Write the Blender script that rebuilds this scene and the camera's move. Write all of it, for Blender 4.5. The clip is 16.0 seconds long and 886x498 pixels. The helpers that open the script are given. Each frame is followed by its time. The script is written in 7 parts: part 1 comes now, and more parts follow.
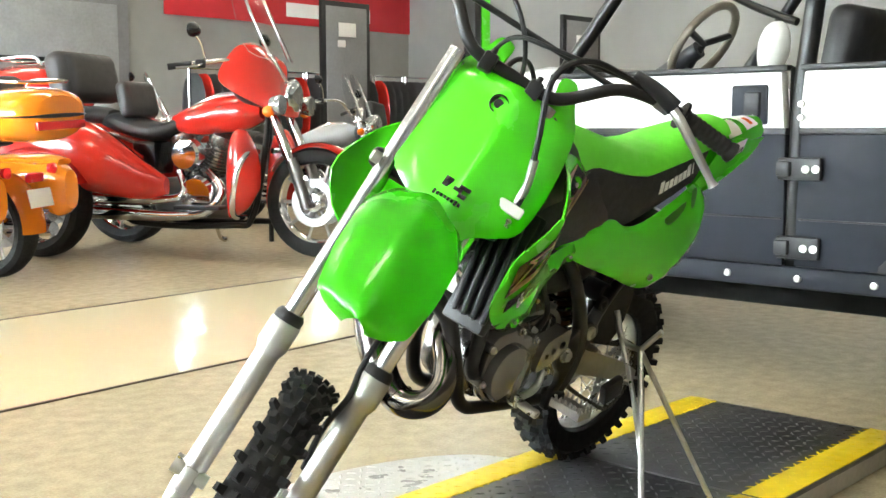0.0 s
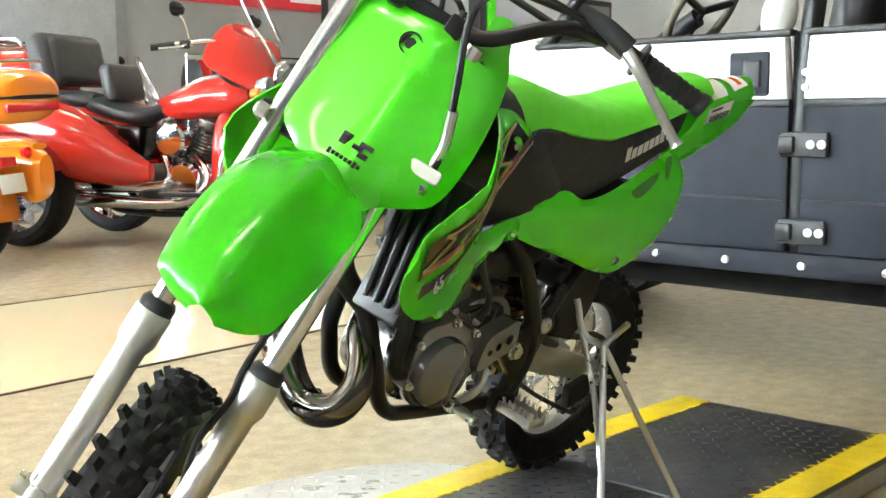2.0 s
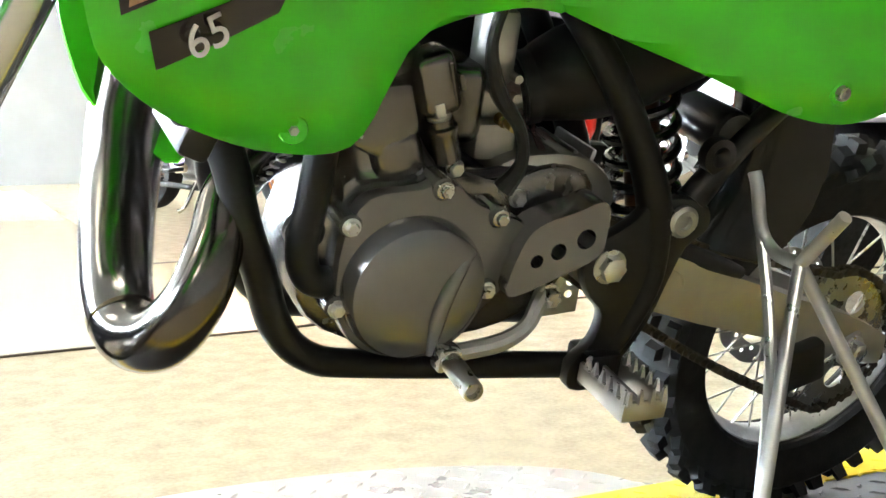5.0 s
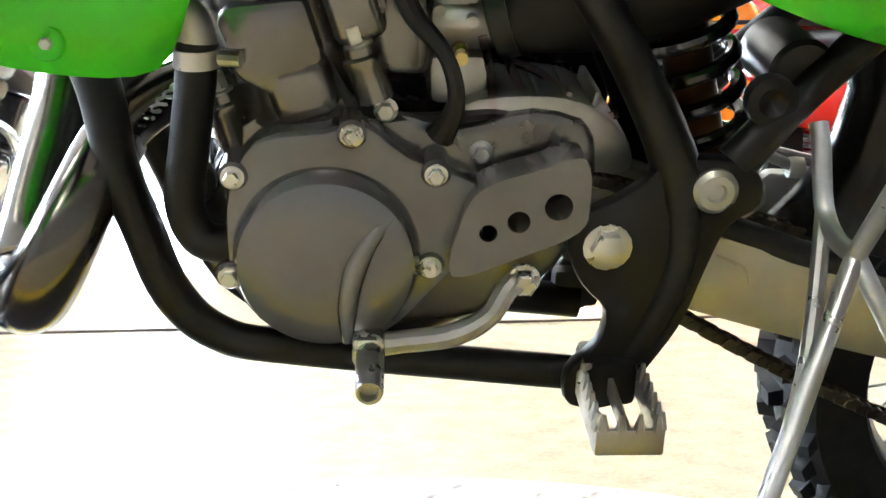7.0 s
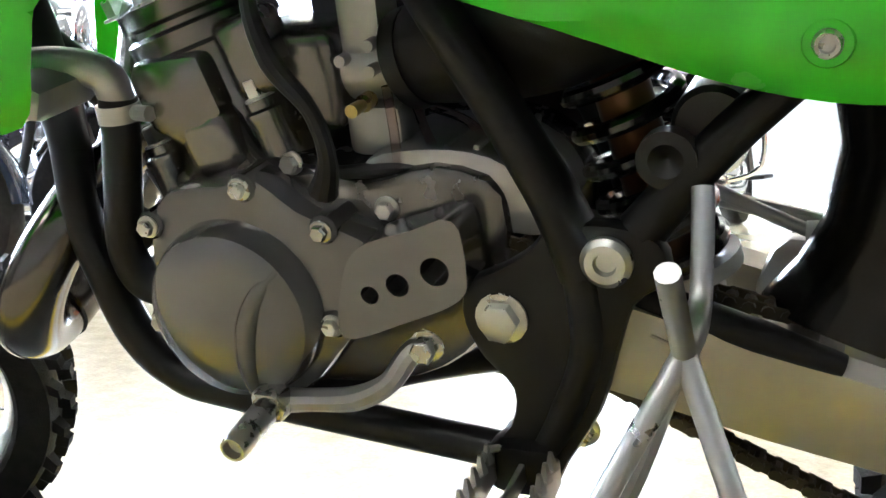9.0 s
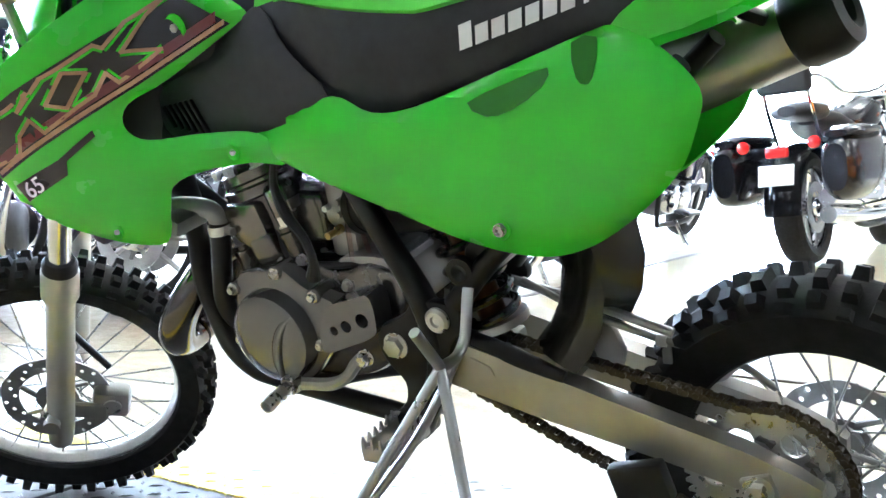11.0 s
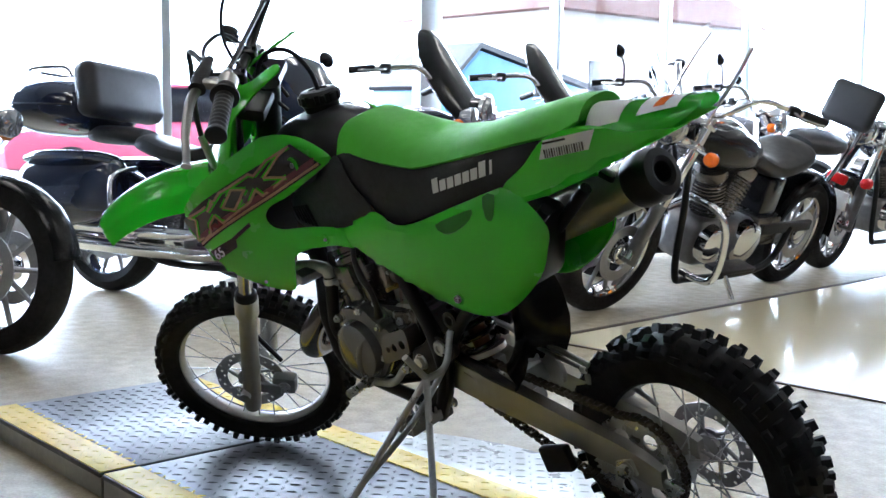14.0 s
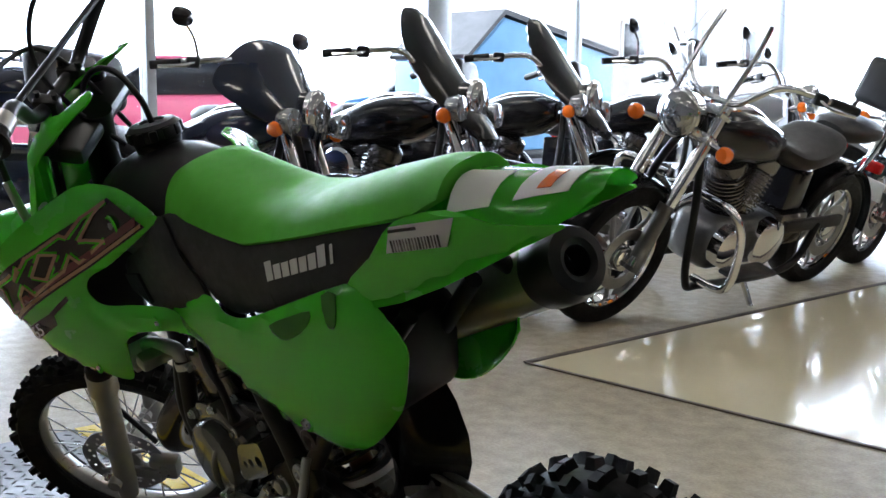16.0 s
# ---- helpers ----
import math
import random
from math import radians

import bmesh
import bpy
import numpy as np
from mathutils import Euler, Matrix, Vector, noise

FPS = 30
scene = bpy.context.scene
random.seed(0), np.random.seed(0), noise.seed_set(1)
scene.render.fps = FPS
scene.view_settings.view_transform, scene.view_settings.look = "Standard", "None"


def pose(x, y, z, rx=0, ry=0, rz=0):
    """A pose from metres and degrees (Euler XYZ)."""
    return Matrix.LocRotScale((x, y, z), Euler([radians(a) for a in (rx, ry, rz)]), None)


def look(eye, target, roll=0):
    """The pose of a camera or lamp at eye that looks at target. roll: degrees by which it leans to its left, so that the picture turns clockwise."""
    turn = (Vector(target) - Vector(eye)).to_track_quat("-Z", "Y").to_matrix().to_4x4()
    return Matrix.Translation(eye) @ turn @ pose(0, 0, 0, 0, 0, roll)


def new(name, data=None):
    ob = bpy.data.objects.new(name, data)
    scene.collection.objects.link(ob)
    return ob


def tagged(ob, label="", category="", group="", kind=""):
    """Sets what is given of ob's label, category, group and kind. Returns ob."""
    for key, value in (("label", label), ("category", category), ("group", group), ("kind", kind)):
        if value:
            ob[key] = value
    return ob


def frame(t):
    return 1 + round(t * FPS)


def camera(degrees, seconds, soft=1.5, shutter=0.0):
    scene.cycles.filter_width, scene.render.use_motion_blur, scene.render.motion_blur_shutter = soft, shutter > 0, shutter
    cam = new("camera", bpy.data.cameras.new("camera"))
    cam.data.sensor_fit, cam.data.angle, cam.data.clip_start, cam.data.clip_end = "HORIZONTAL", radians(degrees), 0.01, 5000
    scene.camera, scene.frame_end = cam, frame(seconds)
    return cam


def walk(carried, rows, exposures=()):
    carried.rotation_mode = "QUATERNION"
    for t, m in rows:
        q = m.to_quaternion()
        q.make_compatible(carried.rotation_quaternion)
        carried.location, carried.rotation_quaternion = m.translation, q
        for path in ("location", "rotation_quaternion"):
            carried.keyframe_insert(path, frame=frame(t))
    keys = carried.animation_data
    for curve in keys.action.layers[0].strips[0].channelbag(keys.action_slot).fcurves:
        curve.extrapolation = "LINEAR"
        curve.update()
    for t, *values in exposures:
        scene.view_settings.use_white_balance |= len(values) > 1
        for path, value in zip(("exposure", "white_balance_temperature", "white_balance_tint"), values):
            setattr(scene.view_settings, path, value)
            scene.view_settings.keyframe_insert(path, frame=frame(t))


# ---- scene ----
cam = camera(43.2, 16.0)
PATH = [
    (0, (2.319, 1.432, 0.91), (0.855, 0.087, 0.694), -0.1),
    (0.5, (2.355, 1.506, 0.945), (0.886, 0.167, 0.724), -0.2),
    (1, (2.29, 1.499, 0.952), (0.818, 0.164, 0.726), -0.0),
    (1.5, (2.147, 1.423, 0.912), (0.682, 0.081, 0.682), -0.1),
    (2, (1.96, 1.324, 0.845), (0.521, -0.047, 0.617), -0.2),
    (2.5, (1.778, 1.234, 0.759), (0.404, -0.2, 0.529), -0.1),
    (3, (1.591, 1.141, 0.699), (0.296, -0.367, 0.47), -0.6),
    (3.5, (1.426, 1.069, 0.636), (0.218, -0.508, 0.406), -0.4),
    (4, (1.266, 1.02, 0.614), (0.187, -0.646, 0.366), -0.4),
    (6.5, (0.702, 0.818, 0.52), (0.383, -1.146, 0.317), -0.1),
    (7, (0.603, 0.816, 0.524), (0.515, -1.169, 0.293), -0.1),
    (7.5, (0.502, 0.789, 0.528), (0.681, -1.192, 0.322), -0.4),
    (8, (0.417, 0.753, 0.532), (0.86, -1.186, 0.325), -0.2),
    (8.5, (0.322, 0.715, 0.541), (0.942, -1.176, 0.339), -0.7),
    (9, (0.232, 0.703, 0.546), (0.998, -1.134, 0.35), 0.1),
    (11.5, (-0.456, 1.246, 0.717), (0.735, -0.348, 0.513), 0.3),
    (12, (-0.603, 1.301, 0.742), (0.712, -0.191, 0.53), 0.5),
    (12.5, (-0.746, 1.327, 0.783), (0.644, -0.095, 0.566), 0.6),
    (13, (-0.886, 1.352, 0.83), (0.548, -0.023, 0.607), 0.2),
    (13.5, (-1.021, 1.399, 0.855), (0.433, 0.045, 0.629), 0.6),
    (14, (-1.119, 1.434, 0.892), (0.359, 0.106, 0.665), 0.7),
    (14.5, (-1.153, 1.377, 0.982), (0.331, 0.057, 0.746), 0.5),
    (15, (-1.154, 1.246, 0.979), (0.336, -0.066, 0.739), 0.5),
    (15.5, (-1.053, 1.063, 0.976), (0.442, -0.243, 0.731), 0.4),
    (16, (-0.868, 0.883, 1.01), (0.649, -0.387, 0.717), 0.4),
]
walk(cam, [(t, look(eye, target, roll)) for t, eye, target, roll in PATH],
     exposures=((0, 1.1, 6600, 6), (4, 1.4, 6300, 7), (7, 1.75, 5900, 10), (9, 1.6, 5700, 11), (11.5, 1.65, 5200, 10), (12.5, 1.2, 5100, 13), (13.5, 0.5, 5300, 13), (14.5, -0.32, 5700, 13), (16, -0.55, 5900, 14)))

# ---- world, daylight, exposure ----
world = bpy.data.worlds.new("showroom_sky")
scene.world = world
world.use_nodes = True
wn = world.node_tree
sky = wn.nodes.new("ShaderNodeTexSky")
sky.sky_type = "NISHITA"
sky.sun_disc = False
sky.sun_elevation, sky.sun_rotation = radians(38), radians(200)
wn.links.new(sky.outputs[0], wn.nodes["Background"].inputs[0])
wn.nodes["Background"].inputs[1].default_value = 0.15

sun_data = bpy.data.lights.new("sun", "SUN")
sun_data.energy, sun_data.angle, sun_data.color = 4.5, radians(8), (1.0, 0.96, 0.9)
sun = new("sun", sun_data)
sun.matrix_world = look((-20, 30, 30), (8, 0, 0))

WINDOW_X, ROOM = 6.2, (-9.5, 6.2, -10.1, 5.0)
CEILING_Z = 3.3

# ---- small helpers of this scene ----
V = Vector
bpy_link = scene.collection.objects.link


def mat(name, color, rough=0.5, metal=0.0, var=0.12, scale=30.0, bump=0.0, bump_scale=200.0, coat=0.0, tint=None, spec=0.5):
    m = bpy.data.materials.new(name)
    m.use_nodes = True
    t = m.node_tree
    p = t.nodes["Principled BSDF"]
    p.inputs["Roughness"].default_value, p.inputs["Metallic"].default_value = rough, metal
    p.inputs["Coat Weight"].default_value = coat
    p.inputs["Specular IOR Level"].default_value = spec
    co = t.nodes.new("ShaderNodeTexCoord")
    big, fine = t.nodes.new("ShaderNodeTexNoise"), t.nodes.new("ShaderNodeTexNoise")
    big.inputs["Scale"].default_value, fine.inputs["Scale"].default_value = scale * 0.15, scale
    fine.inputs["Detail"].default_value = 6
    for n in (big, fine):
        t.links.new(co.outputs["Object"], n.inputs["Vector"])
    add = t.nodes.new("ShaderNodeMath")
    add.operation = "ADD"
    t.links.new(big.outputs[0], add.inputs[0])
    t.links.new(fine.outputs[0], add.inputs[1])
    ramp = t.nodes.new("ShaderNodeMapRange")
    ramp.inputs[1].default_value, ramp.inputs[2].default_value = 0.6, 1.4
    t.links.new(add.outputs[0], ramp.inputs[0])
    mix = t.nodes.new("ShaderNodeMix")
    mix.data_type = "RGBA"
    c2 = tint or tuple(c * (1 - 2 * var) for c in color)
    mix.inputs[6].default_value, mix.inputs[7].default_value = (*c2, 1), (*color, 1)
    t.links.new(ramp.outputs[0], mix.inputs[0])
    t.links.new(mix.outputs[2], p.inputs["Base Color"])
    rr = t.nodes.new("ShaderNodeMapRange")
    rr.inputs[3].default_value, rr.inputs[4].default_value = min(1, rough * 1.25), rough * 0.8
    t.links.new(ramp.outputs[0], rr.inputs[0])
    t.links.new(rr.outputs[0], p.inputs["Roughness"])
    if bump:
        bn, bu = t.nodes.new("ShaderNodeTexNoise"), t.nodes.new("ShaderNodeBump")
        bn.inputs["Scale"].default_value, bn.inputs["Detail"].default_value = bump_scale, 4
        bu.inputs["Strength"].default_value, bu.inputs["Distance"].default_value = bump, 0.002
        t.links.new(co.outputs["Object"], bn.inputs["Vector"])
        t.links.new(bn.outputs[0], bu.inputs["Height"])
        t.links.new(bu.outputs[0], p.inputs["Normal"])
    return m


def glow(name, color, power):
    m = bpy.data.materials.new(name)
    m.use_nodes = True
    p = m.node_tree.nodes["Principled BSDF"]
    p.inputs["Base Color"].default_value = (*color, 1)
    p.inputs["Emission Color"].default_value = (*color, 1)
    p.inputs["Emission Strength"].default_value = power
    return m


def glass(name, color=(1, 1, 1), rough=0.02):
    m = bpy.data.materials.new(name)
    m.use_nodes = True
    p = m.node_tree.nodes["Principled BSDF"]
    p.inputs["Base Color"].default_value = (*color, 1)
    p.inputs["Transmission Weight"].default_value, p.inputs["Roughness"].default_value = 1.0, rough
    p.inputs["IOR"].default_value = 1.12
    return m


GREEN = mat("lime_plastic", (0.068, 0.60, 0.009), 0.25, var=0.04, scale=8, coat=0.4, bump=0.02, bump_scale=900)
SEAT_GREEN = mat("green_vinyl", (0.11, 0.60, 0.025), 0.5, var=0.06, scale=60, bump=0.35, bump_scale=700)
SEAT_BLACK = mat("charcoal_vinyl", (0.022, 0.023, 0.028), 0.55, var=0.1, scale=80, bump=0.25, bump_scale=900)
BLACK_PLASTIC = mat("black_plastic", (0.012, 0.012, 0.014), 0.42, var=0.12, bump=0.12, bump_scale=700, spec=0.35)
RUBBER = mat("tyre_rubber", (0.013, 0.013, 0.014), 0.66, var=0.2, scale=60, bump=0.3, bump_scale=500, spec=0.3)
HOSE = mat("hose_rubber", (0.009, 0.009, 0.011), 0.46, var=0.1, bump=0.2, bump_scale=1200, spec=0.35)
FRAME_BLACK = mat("satin_black_frame", (0.006, 0.006, 0.0065), 0.36, var=0.1, bump=0.05, spec=0.32)
ENGINE = mat("painted_engine_grey", (0.19, 0.18, 0.175), 0.24, metal=0.8, var=0.07, scale=60, bump=0.07, bump_scale=900)
COVER = mat("crank_cover_grey", (0.15, 0.145, 0.145), 0.16, metal=0.5, coat=0.55, var=0.06, scale=40, bump=0.04, bump_scale=900)
ALLOY = mat("cast_alloy", (0.42, 0.41, 0.40), 0.36, metal=0.9, var=0.07, scale=80, bump=0.06, bump_scale=700)
SWING = mat("anodised_swingarm", (0.42, 0.40, 0.37), 0.40, metal=0.85, var=0.06, scale=50, bump=0.05)
FORK = mat("fork_alloy", (0.50, 0.49, 0.47), 0.36, metal=0.85, var=0.05, scale=40, bump=0.05)
CHROME = mat("chrome", (0.75, 0.75, 0.77), 0.08, metal=1.0, var=0.03)
STAND_STEEL = mat("plain_stand_steel", (0.50, 0.50, 0.49), 0.3, metal=0.95, var=0.03, scale=40)
TUBE_CHROME = mat("worn_fork_chrome", (0.68, 0.68, 0.69), 0.2, metal=1.0, var=0.05, scale=60)
STEEL = mat("zinc_steel", (0.55, 0.55, 0.53), 0.28, metal=1.0, var=0.1, scale=90)
DISC = mat("brushed_disc", (0.48, 0.47, 0.46), 0.32, metal=1.0, var=0.1, scale=150)
PIPE = mat("bare_exhaust_steel", (0.20, 0.19, 0.18), 0.17, metal=1.0, var=0.2, scale=14, tint=(0.10, 0.085, 0.07))
SILENCER = mat("silencer_alloy", (0.44, 0.43, 0.37), 0.34, metal=0.95, var=0.08, scale=40)
CHAIN = mat("chain_steel", (0.10, 0.085, 0.065), 0.38, metal=0.9, var=0.2, scale=200)
GOLD = mat("yellow_zinc", (0.55, 0.42, 0.16), 0.3, metal=0.95, var=0.12)
WHITE_PL = mat("white_plastic", (0.78, 0.78, 0.74), 0.4, var=0.04)
DECAL_DARK = mat("decal_dark", (0.022, 0.018, 0.018), 0.25, var=0.15, scale=30, coat=0.3)
DECAL_TAN = mat("decal_tan", (0.42, 0.24, 0.11), 0.3, var=0.05, coat=0.3)
DECAL_RED = mat("decal_maroon", (0.13, 0.02, 0.02), 0.3, var=0.05, coat=0.3)
DECAL_WHITE = mat("decal_white", (0.75, 0.75, 0.75), 0.35, var=0.04)
ORANGE_LENS = mat("orange_lens", (0.85, 0.16, 0.01), 0.15, var=0.05, coat=0.5)
RED_LENS = mat("red_lens", (0.6, 0.015, 0.015), 0.15, var=0.05, coat=0.5)
CLEAR_TUBE = glass("clear_tube", (0.95, 0.78, 0.74), 0.12)
SPRING_BLACK = mat("spring_black", (0.012, 0.012, 0.012), 0.2, var=0.05, coat=0.4)
COPPER = mat("bronze_damper", (0.13, 0.065, 0.035), 0.3, metal=0.9, var=0.1)


def obj(name, bm, material, parent=None, label="", smooth=True, matrix=None, angle=35):
    me = bpy.data.meshes.new(name)
    bmesh.ops.recalc_face_normals(bm, faces=bm.faces[:])
    bm.to_mesh(me)
    bm.free()
    me.materials.append(material)
    if smooth:
        me.shade_smooth()
        me.set_sharp_from_angle(angle=radians(angle))
    ob = new(name, me)
    if parent is not None:
        ob.parent = parent
    if matrix is not None:
        ob.matrix_basis = matrix
    if label:
        ob["label"] = label
    return ob


def part(name, bm, material, parent, label="", matrix=None, angle=35):
    return obj(name, bm, material, parent, label, True, matrix, angle)


def thing(name, m, label, category, group="", kind=""):
    e = new(name)
    e.empty_display_size = 0.1
    e.matrix_basis = m
    return tagged(e, label, category, group, kind)


def spline(pts, n=6, closed=False):
    """Catmull-Rom through the points."""
    P = [V(p) for p in pts]
    out, L = [], len(P)
    for i in range(L if closed else L - 1):
        a, b, c, d = (P[(i + k) % L] if closed else P[max(0, min(L - 1, i + k))] for k in (-1, 0, 1, 2))
        for s in range(n):
            t = s / n
            out.append(0.5 * ((2 * b) + (c - a) * t + (2 * a - 5 * b + 4 * c - d) * t * t + (3 * b - a - 3 * c + d) * t ** 3))
    if not closed:
        out.append(P[-1])
    return out


def tube(pts, r, seg=12, n=6, bm=None, smooth=True, closed=False, caps=True):
    """A round bar swept along a curve; r is a radius, or one at each given point."""
    bm = bm or bmesh.new()
    P = spline(pts, n, closed) if smooth else [V(p) for p in pts]
    k = len(P)
    if isinstance(r, (int, float)):
        R = [r] * k
    else:
        R = [float(q) for q in np.interp(np.linspace(0, len(r) - 1, k), range(len(r)), r)]
    rings, up = [], None
    for i, p in enumerate(P):
        nxt, prv = P[(i + 1) % k] if closed else P[min(i + 1, k - 1)], P[i - 1] if (closed or i) else P[0]
        d = (nxt - prv).normalized()
        if up is None:
            up = V((0, 0, 1)) if abs(d.z) < 0.9 else V((1, 0, 0))
        x = up.cross(d).normalized()
        up = d.cross(x).normalized()
        rings.append([bm.verts.new(p + R[i] * (math.cos(a) * x + math.sin(a) * up)) for a in (2 * math.pi * j / seg for j in range(seg))])
    for i in range(k if closed else k - 1):
        a, b = rings[i], rings[(i + 1) % k]
        for j in range(seg):
            bm.faces.new((a[j], a[(j + 1) % seg], b[(j + 1) % seg], b[j]))
    if caps and not closed:
        bm.faces.new(rings[0][::-1])
        bm.faces.new(rings[-1])
    return bm


def rod(a, b, r, seg=12, bm=None, r2=None):
    return tube([a, b], [r, r if r2 is None else r2], seg, 1, bm, smooth=False)


def lathe(profile, seg=32, axis="Y", bm=None, at=(0, 0, 0), closed=False, tilt=None):
    """Turns (radius, along) pairs about an axis through at."""
    bm = bm or bmesh.new()
    rings = []
    for r, h in profile:
        ring = []
        for j in range(seg):
            a = 2 * math.pi * j / seg
            c, s = r * math.cos(a), r * math.sin(a)
            v = V({"X": (h, c, s), "Y": (c, h, s), "Z": (c, s, h)}[axis])
            if tilt is not None:
                v = tilt @ v
            ring.append(bm.verts.new(v + V(at)))
        rings.append(ring)
    pairs = list(zip(rings, rings[1:])) + ([(rings[-1], rings[0])] if closed else [])
    for a, b in pairs:
        for j in range(seg):
            bm.faces.new((a[j], a[(j + 1) % seg], b[(j + 1) % seg], b[j]))
    if not closed:
        for ring in (rings[0][::-1], rings[-1]):
            if (ring[0].co - ring[len(ring) // 2].co).length > 1e-5:
                bm.faces.new(ring)
    return bm


def box(size, at=(0, 0, 0), bevel=0.004, bm=None, rot=None, seg=2):
    """A bevelled block centred at a place."""
    b = bmesh.new()
    bmesh.ops.create_cube(b, size=1)
    bmesh.ops.scale(b, vec=V(size), verts=b.verts)
    if bevel:
        bmesh.ops.bevel(b, geom=b.edges[:], offset=min(bevel, min(size) * 0.45), segments=seg, affect="EDGES", profile=0.5)
    if rot is not None:
        bmesh.ops.rotate(b, matrix=Euler([radians(a) for a in rot]).to_matrix(), verts=b.verts)
    bmesh.ops.translate(b, vec=V(at), verts=b.verts)
    return join(bm, b)


def join(bm, b):
    if bm is None:
        return b
    me = bpy.data.meshes.new("join")
    b.to_mesh(me)
    b.free()
    bm.from_mesh(me)
    bpy.data.meshes.remove(me)
    return bm


def loft(rings, caps=True, closed=True, bm=None):
    """Skins rings of equal length."""
    bm = bm or bmesh.new()
    R = [[bm.verts.new(V(p)) for p in ring] for ring in rings]
    n = len(R[0])
    for a, b in zip(R, R[1:]):
        for j in range(n if closed else n - 1):
            bm.faces.new((a[j], a[(j + 1) % n], b[(j + 1) % n], b[j]))
    if caps and closed:
        bm.faces.new(R[0][::-1])
        bm.faces.new(R[-1])
    return bm


def inside_distance(pts, u, v):
    P = np.array(pts)
    Q = np.roll(P, -1, 0)
    d = Q - P
    t = np.clip(((u - P[:, 0]) * d[:, 0] + (v - P[:, 1]) * d[:, 1]) / ((d * d).sum(1) + 1e-12), 0, 1)
    return float(np.hypot(P[:, 0] + t * d[:, 0] - u, P[:, 1] + t * d[:, 1] - v).min())


def panel(outline, surf, inward, thick=0.003, edge=0.008, grid=0.03, n=5, bm=None):
    """A moulded sheet: a flat outline (u, v) laid on surf(u, v), with a rolled edge and a wall thickness along inward."""
    b = bmesh.new()
    pts = [(p.x, p.y) for p in spline([(u, v, 0) for u, v in outline], n, True)] if n > 1 else list(outline)
    face = b.faces.new([b.verts.new((u, v, 0)) for u, v in pts])
    if edge:
        for share in (0.25, 0.35, 0.4):
            bmesh.ops.inset_region(b, faces=[max(b.faces, key=lambda q: q.calc_area())], thickness=edge * share, use_even_offset=True)
    lo, hi = np.min(pts, 0), np.max(pts, 0)
    for axis in (0, 1):
        for c in np.arange(lo[axis] + grid, hi[axis], grid):
            co, no = [0, 0, 0], [0, 0, 0]
            co[axis], no[axis] = c, 1
            bmesh.ops.bisect_plane(b, geom=b.verts[:] + b.edges[:] + b.faces[:], plane_co=co, plane_no=no)
    inw = V(inward)
    for v in b.verts:
        d = inside_distance(pts, v.co.x, v.co.y) if edge else 1
        drop = edge * (1 - math.sqrt(max(0, 1 - (1 - d / edge) ** 2))) if edge and d < edge else 0
        v.co = V(surf(v.co.x, v.co.y)) + inw * drop
    if thick:
        bmesh.ops.recalc_face_normals(b, faces=b.faces[:])
        total = V((0, 0, 0))
        for q in b.faces:
            total += q.normal * q.calc_area()
        if total.dot(inw) > 0:
            bmesh.ops.reverse_faces(b, faces=b.faces[:])
        bmesh.ops.solidify(b, geom=b.faces[:], thickness=thick)
    return join(bm, b)


def slab(outline, y0, y1, bevel=0.003, n=1, axis="Y", bm=None):
    """A plate cut to an outline, from y0 to y1 along an axis."""
    b = bmesh.new()
    pts = [(p.x, p.y) for p in spline([(u, v, 0) for u, v in outline], n, True)] if n > 1 else outline
    place = {"Y": lambda u, v: (u, y0, v), "X": lambda u, v: (y0, u, v), "Z": lambda u, v: (u, v, y0)}[axis]
    f = b.faces.new([b.verts.new(place(u, v)) for u, v in pts])
    ext = bmesh.ops.extrude_face_region(b, geom=[f])
    mv = {"Y": (0, y1 - y0, 0), "X": (y1 - y0, 0, 0), "Z": (0, 0, y1 - y0)}[axis]
    bmesh.ops.translate(b, vec=V(mv), verts=[g for g in ext["geom"] if isinstance(g, bmesh.types.BMVert)])
    bmesh.ops.recalc_face_normals(b, faces=b.faces[:])
    if bevel:
        sharp = [e for e in b.edges if e.calc_face_angle(0) > 0.6]
        bmesh.ops.bevel(b, geom=sharp, offset=bevel, segments=2, affect="EDGES", profile=0.5, clamp_overlap=True)
    return join(bm, b)


def ring_plate(r_out, r_in, y0, y1, seg=48, at=(0, 0, 0), bm=None):
    return lathe([(r_in, y0), (r_out, y0), (r_out, y1), (r_in, y1)], seg, "Y", bm, at, closed=True)


def bolt(at, r=0.007, h=0.006, axis="Y", bm=None, sign=1):
    """A hexagon head on a washer."""
    s = sign
    bm = lathe([(0, 0), (r * 1.35, 0), (r * 1.35, 0.0015 * s), (r * 1.2, 0.002 * s)], 16, axis, bm, at)
    return lathe([(r * 1.0, 0.002 * s), (r * 1.0, (h - 0.001) * s), (r * 0.85, h * s), (0.0001, h * s)], 6, axis, bm, at)


def words(text, size, matrix, material, parent, name="number", depth=0.0006):
    cu = bpy.data.curves.new(name, "FONT")
    cu.body, cu.size, cu.extrude, cu.align_x, cu.align_y = text, size, depth, "CENTER", "CENTER"
    tmp = new(name + "_curve", cu)
    me = bpy.data.meshes.new_from_object(tmp)
    bpy.data.objects.remove(tmp)
    bpy.data.curves.remove(cu)
    me.materials.append(material)
    ob = new(name, me)
    ob.parent = parent
    ob.matrix_basis = matrix
    return ob

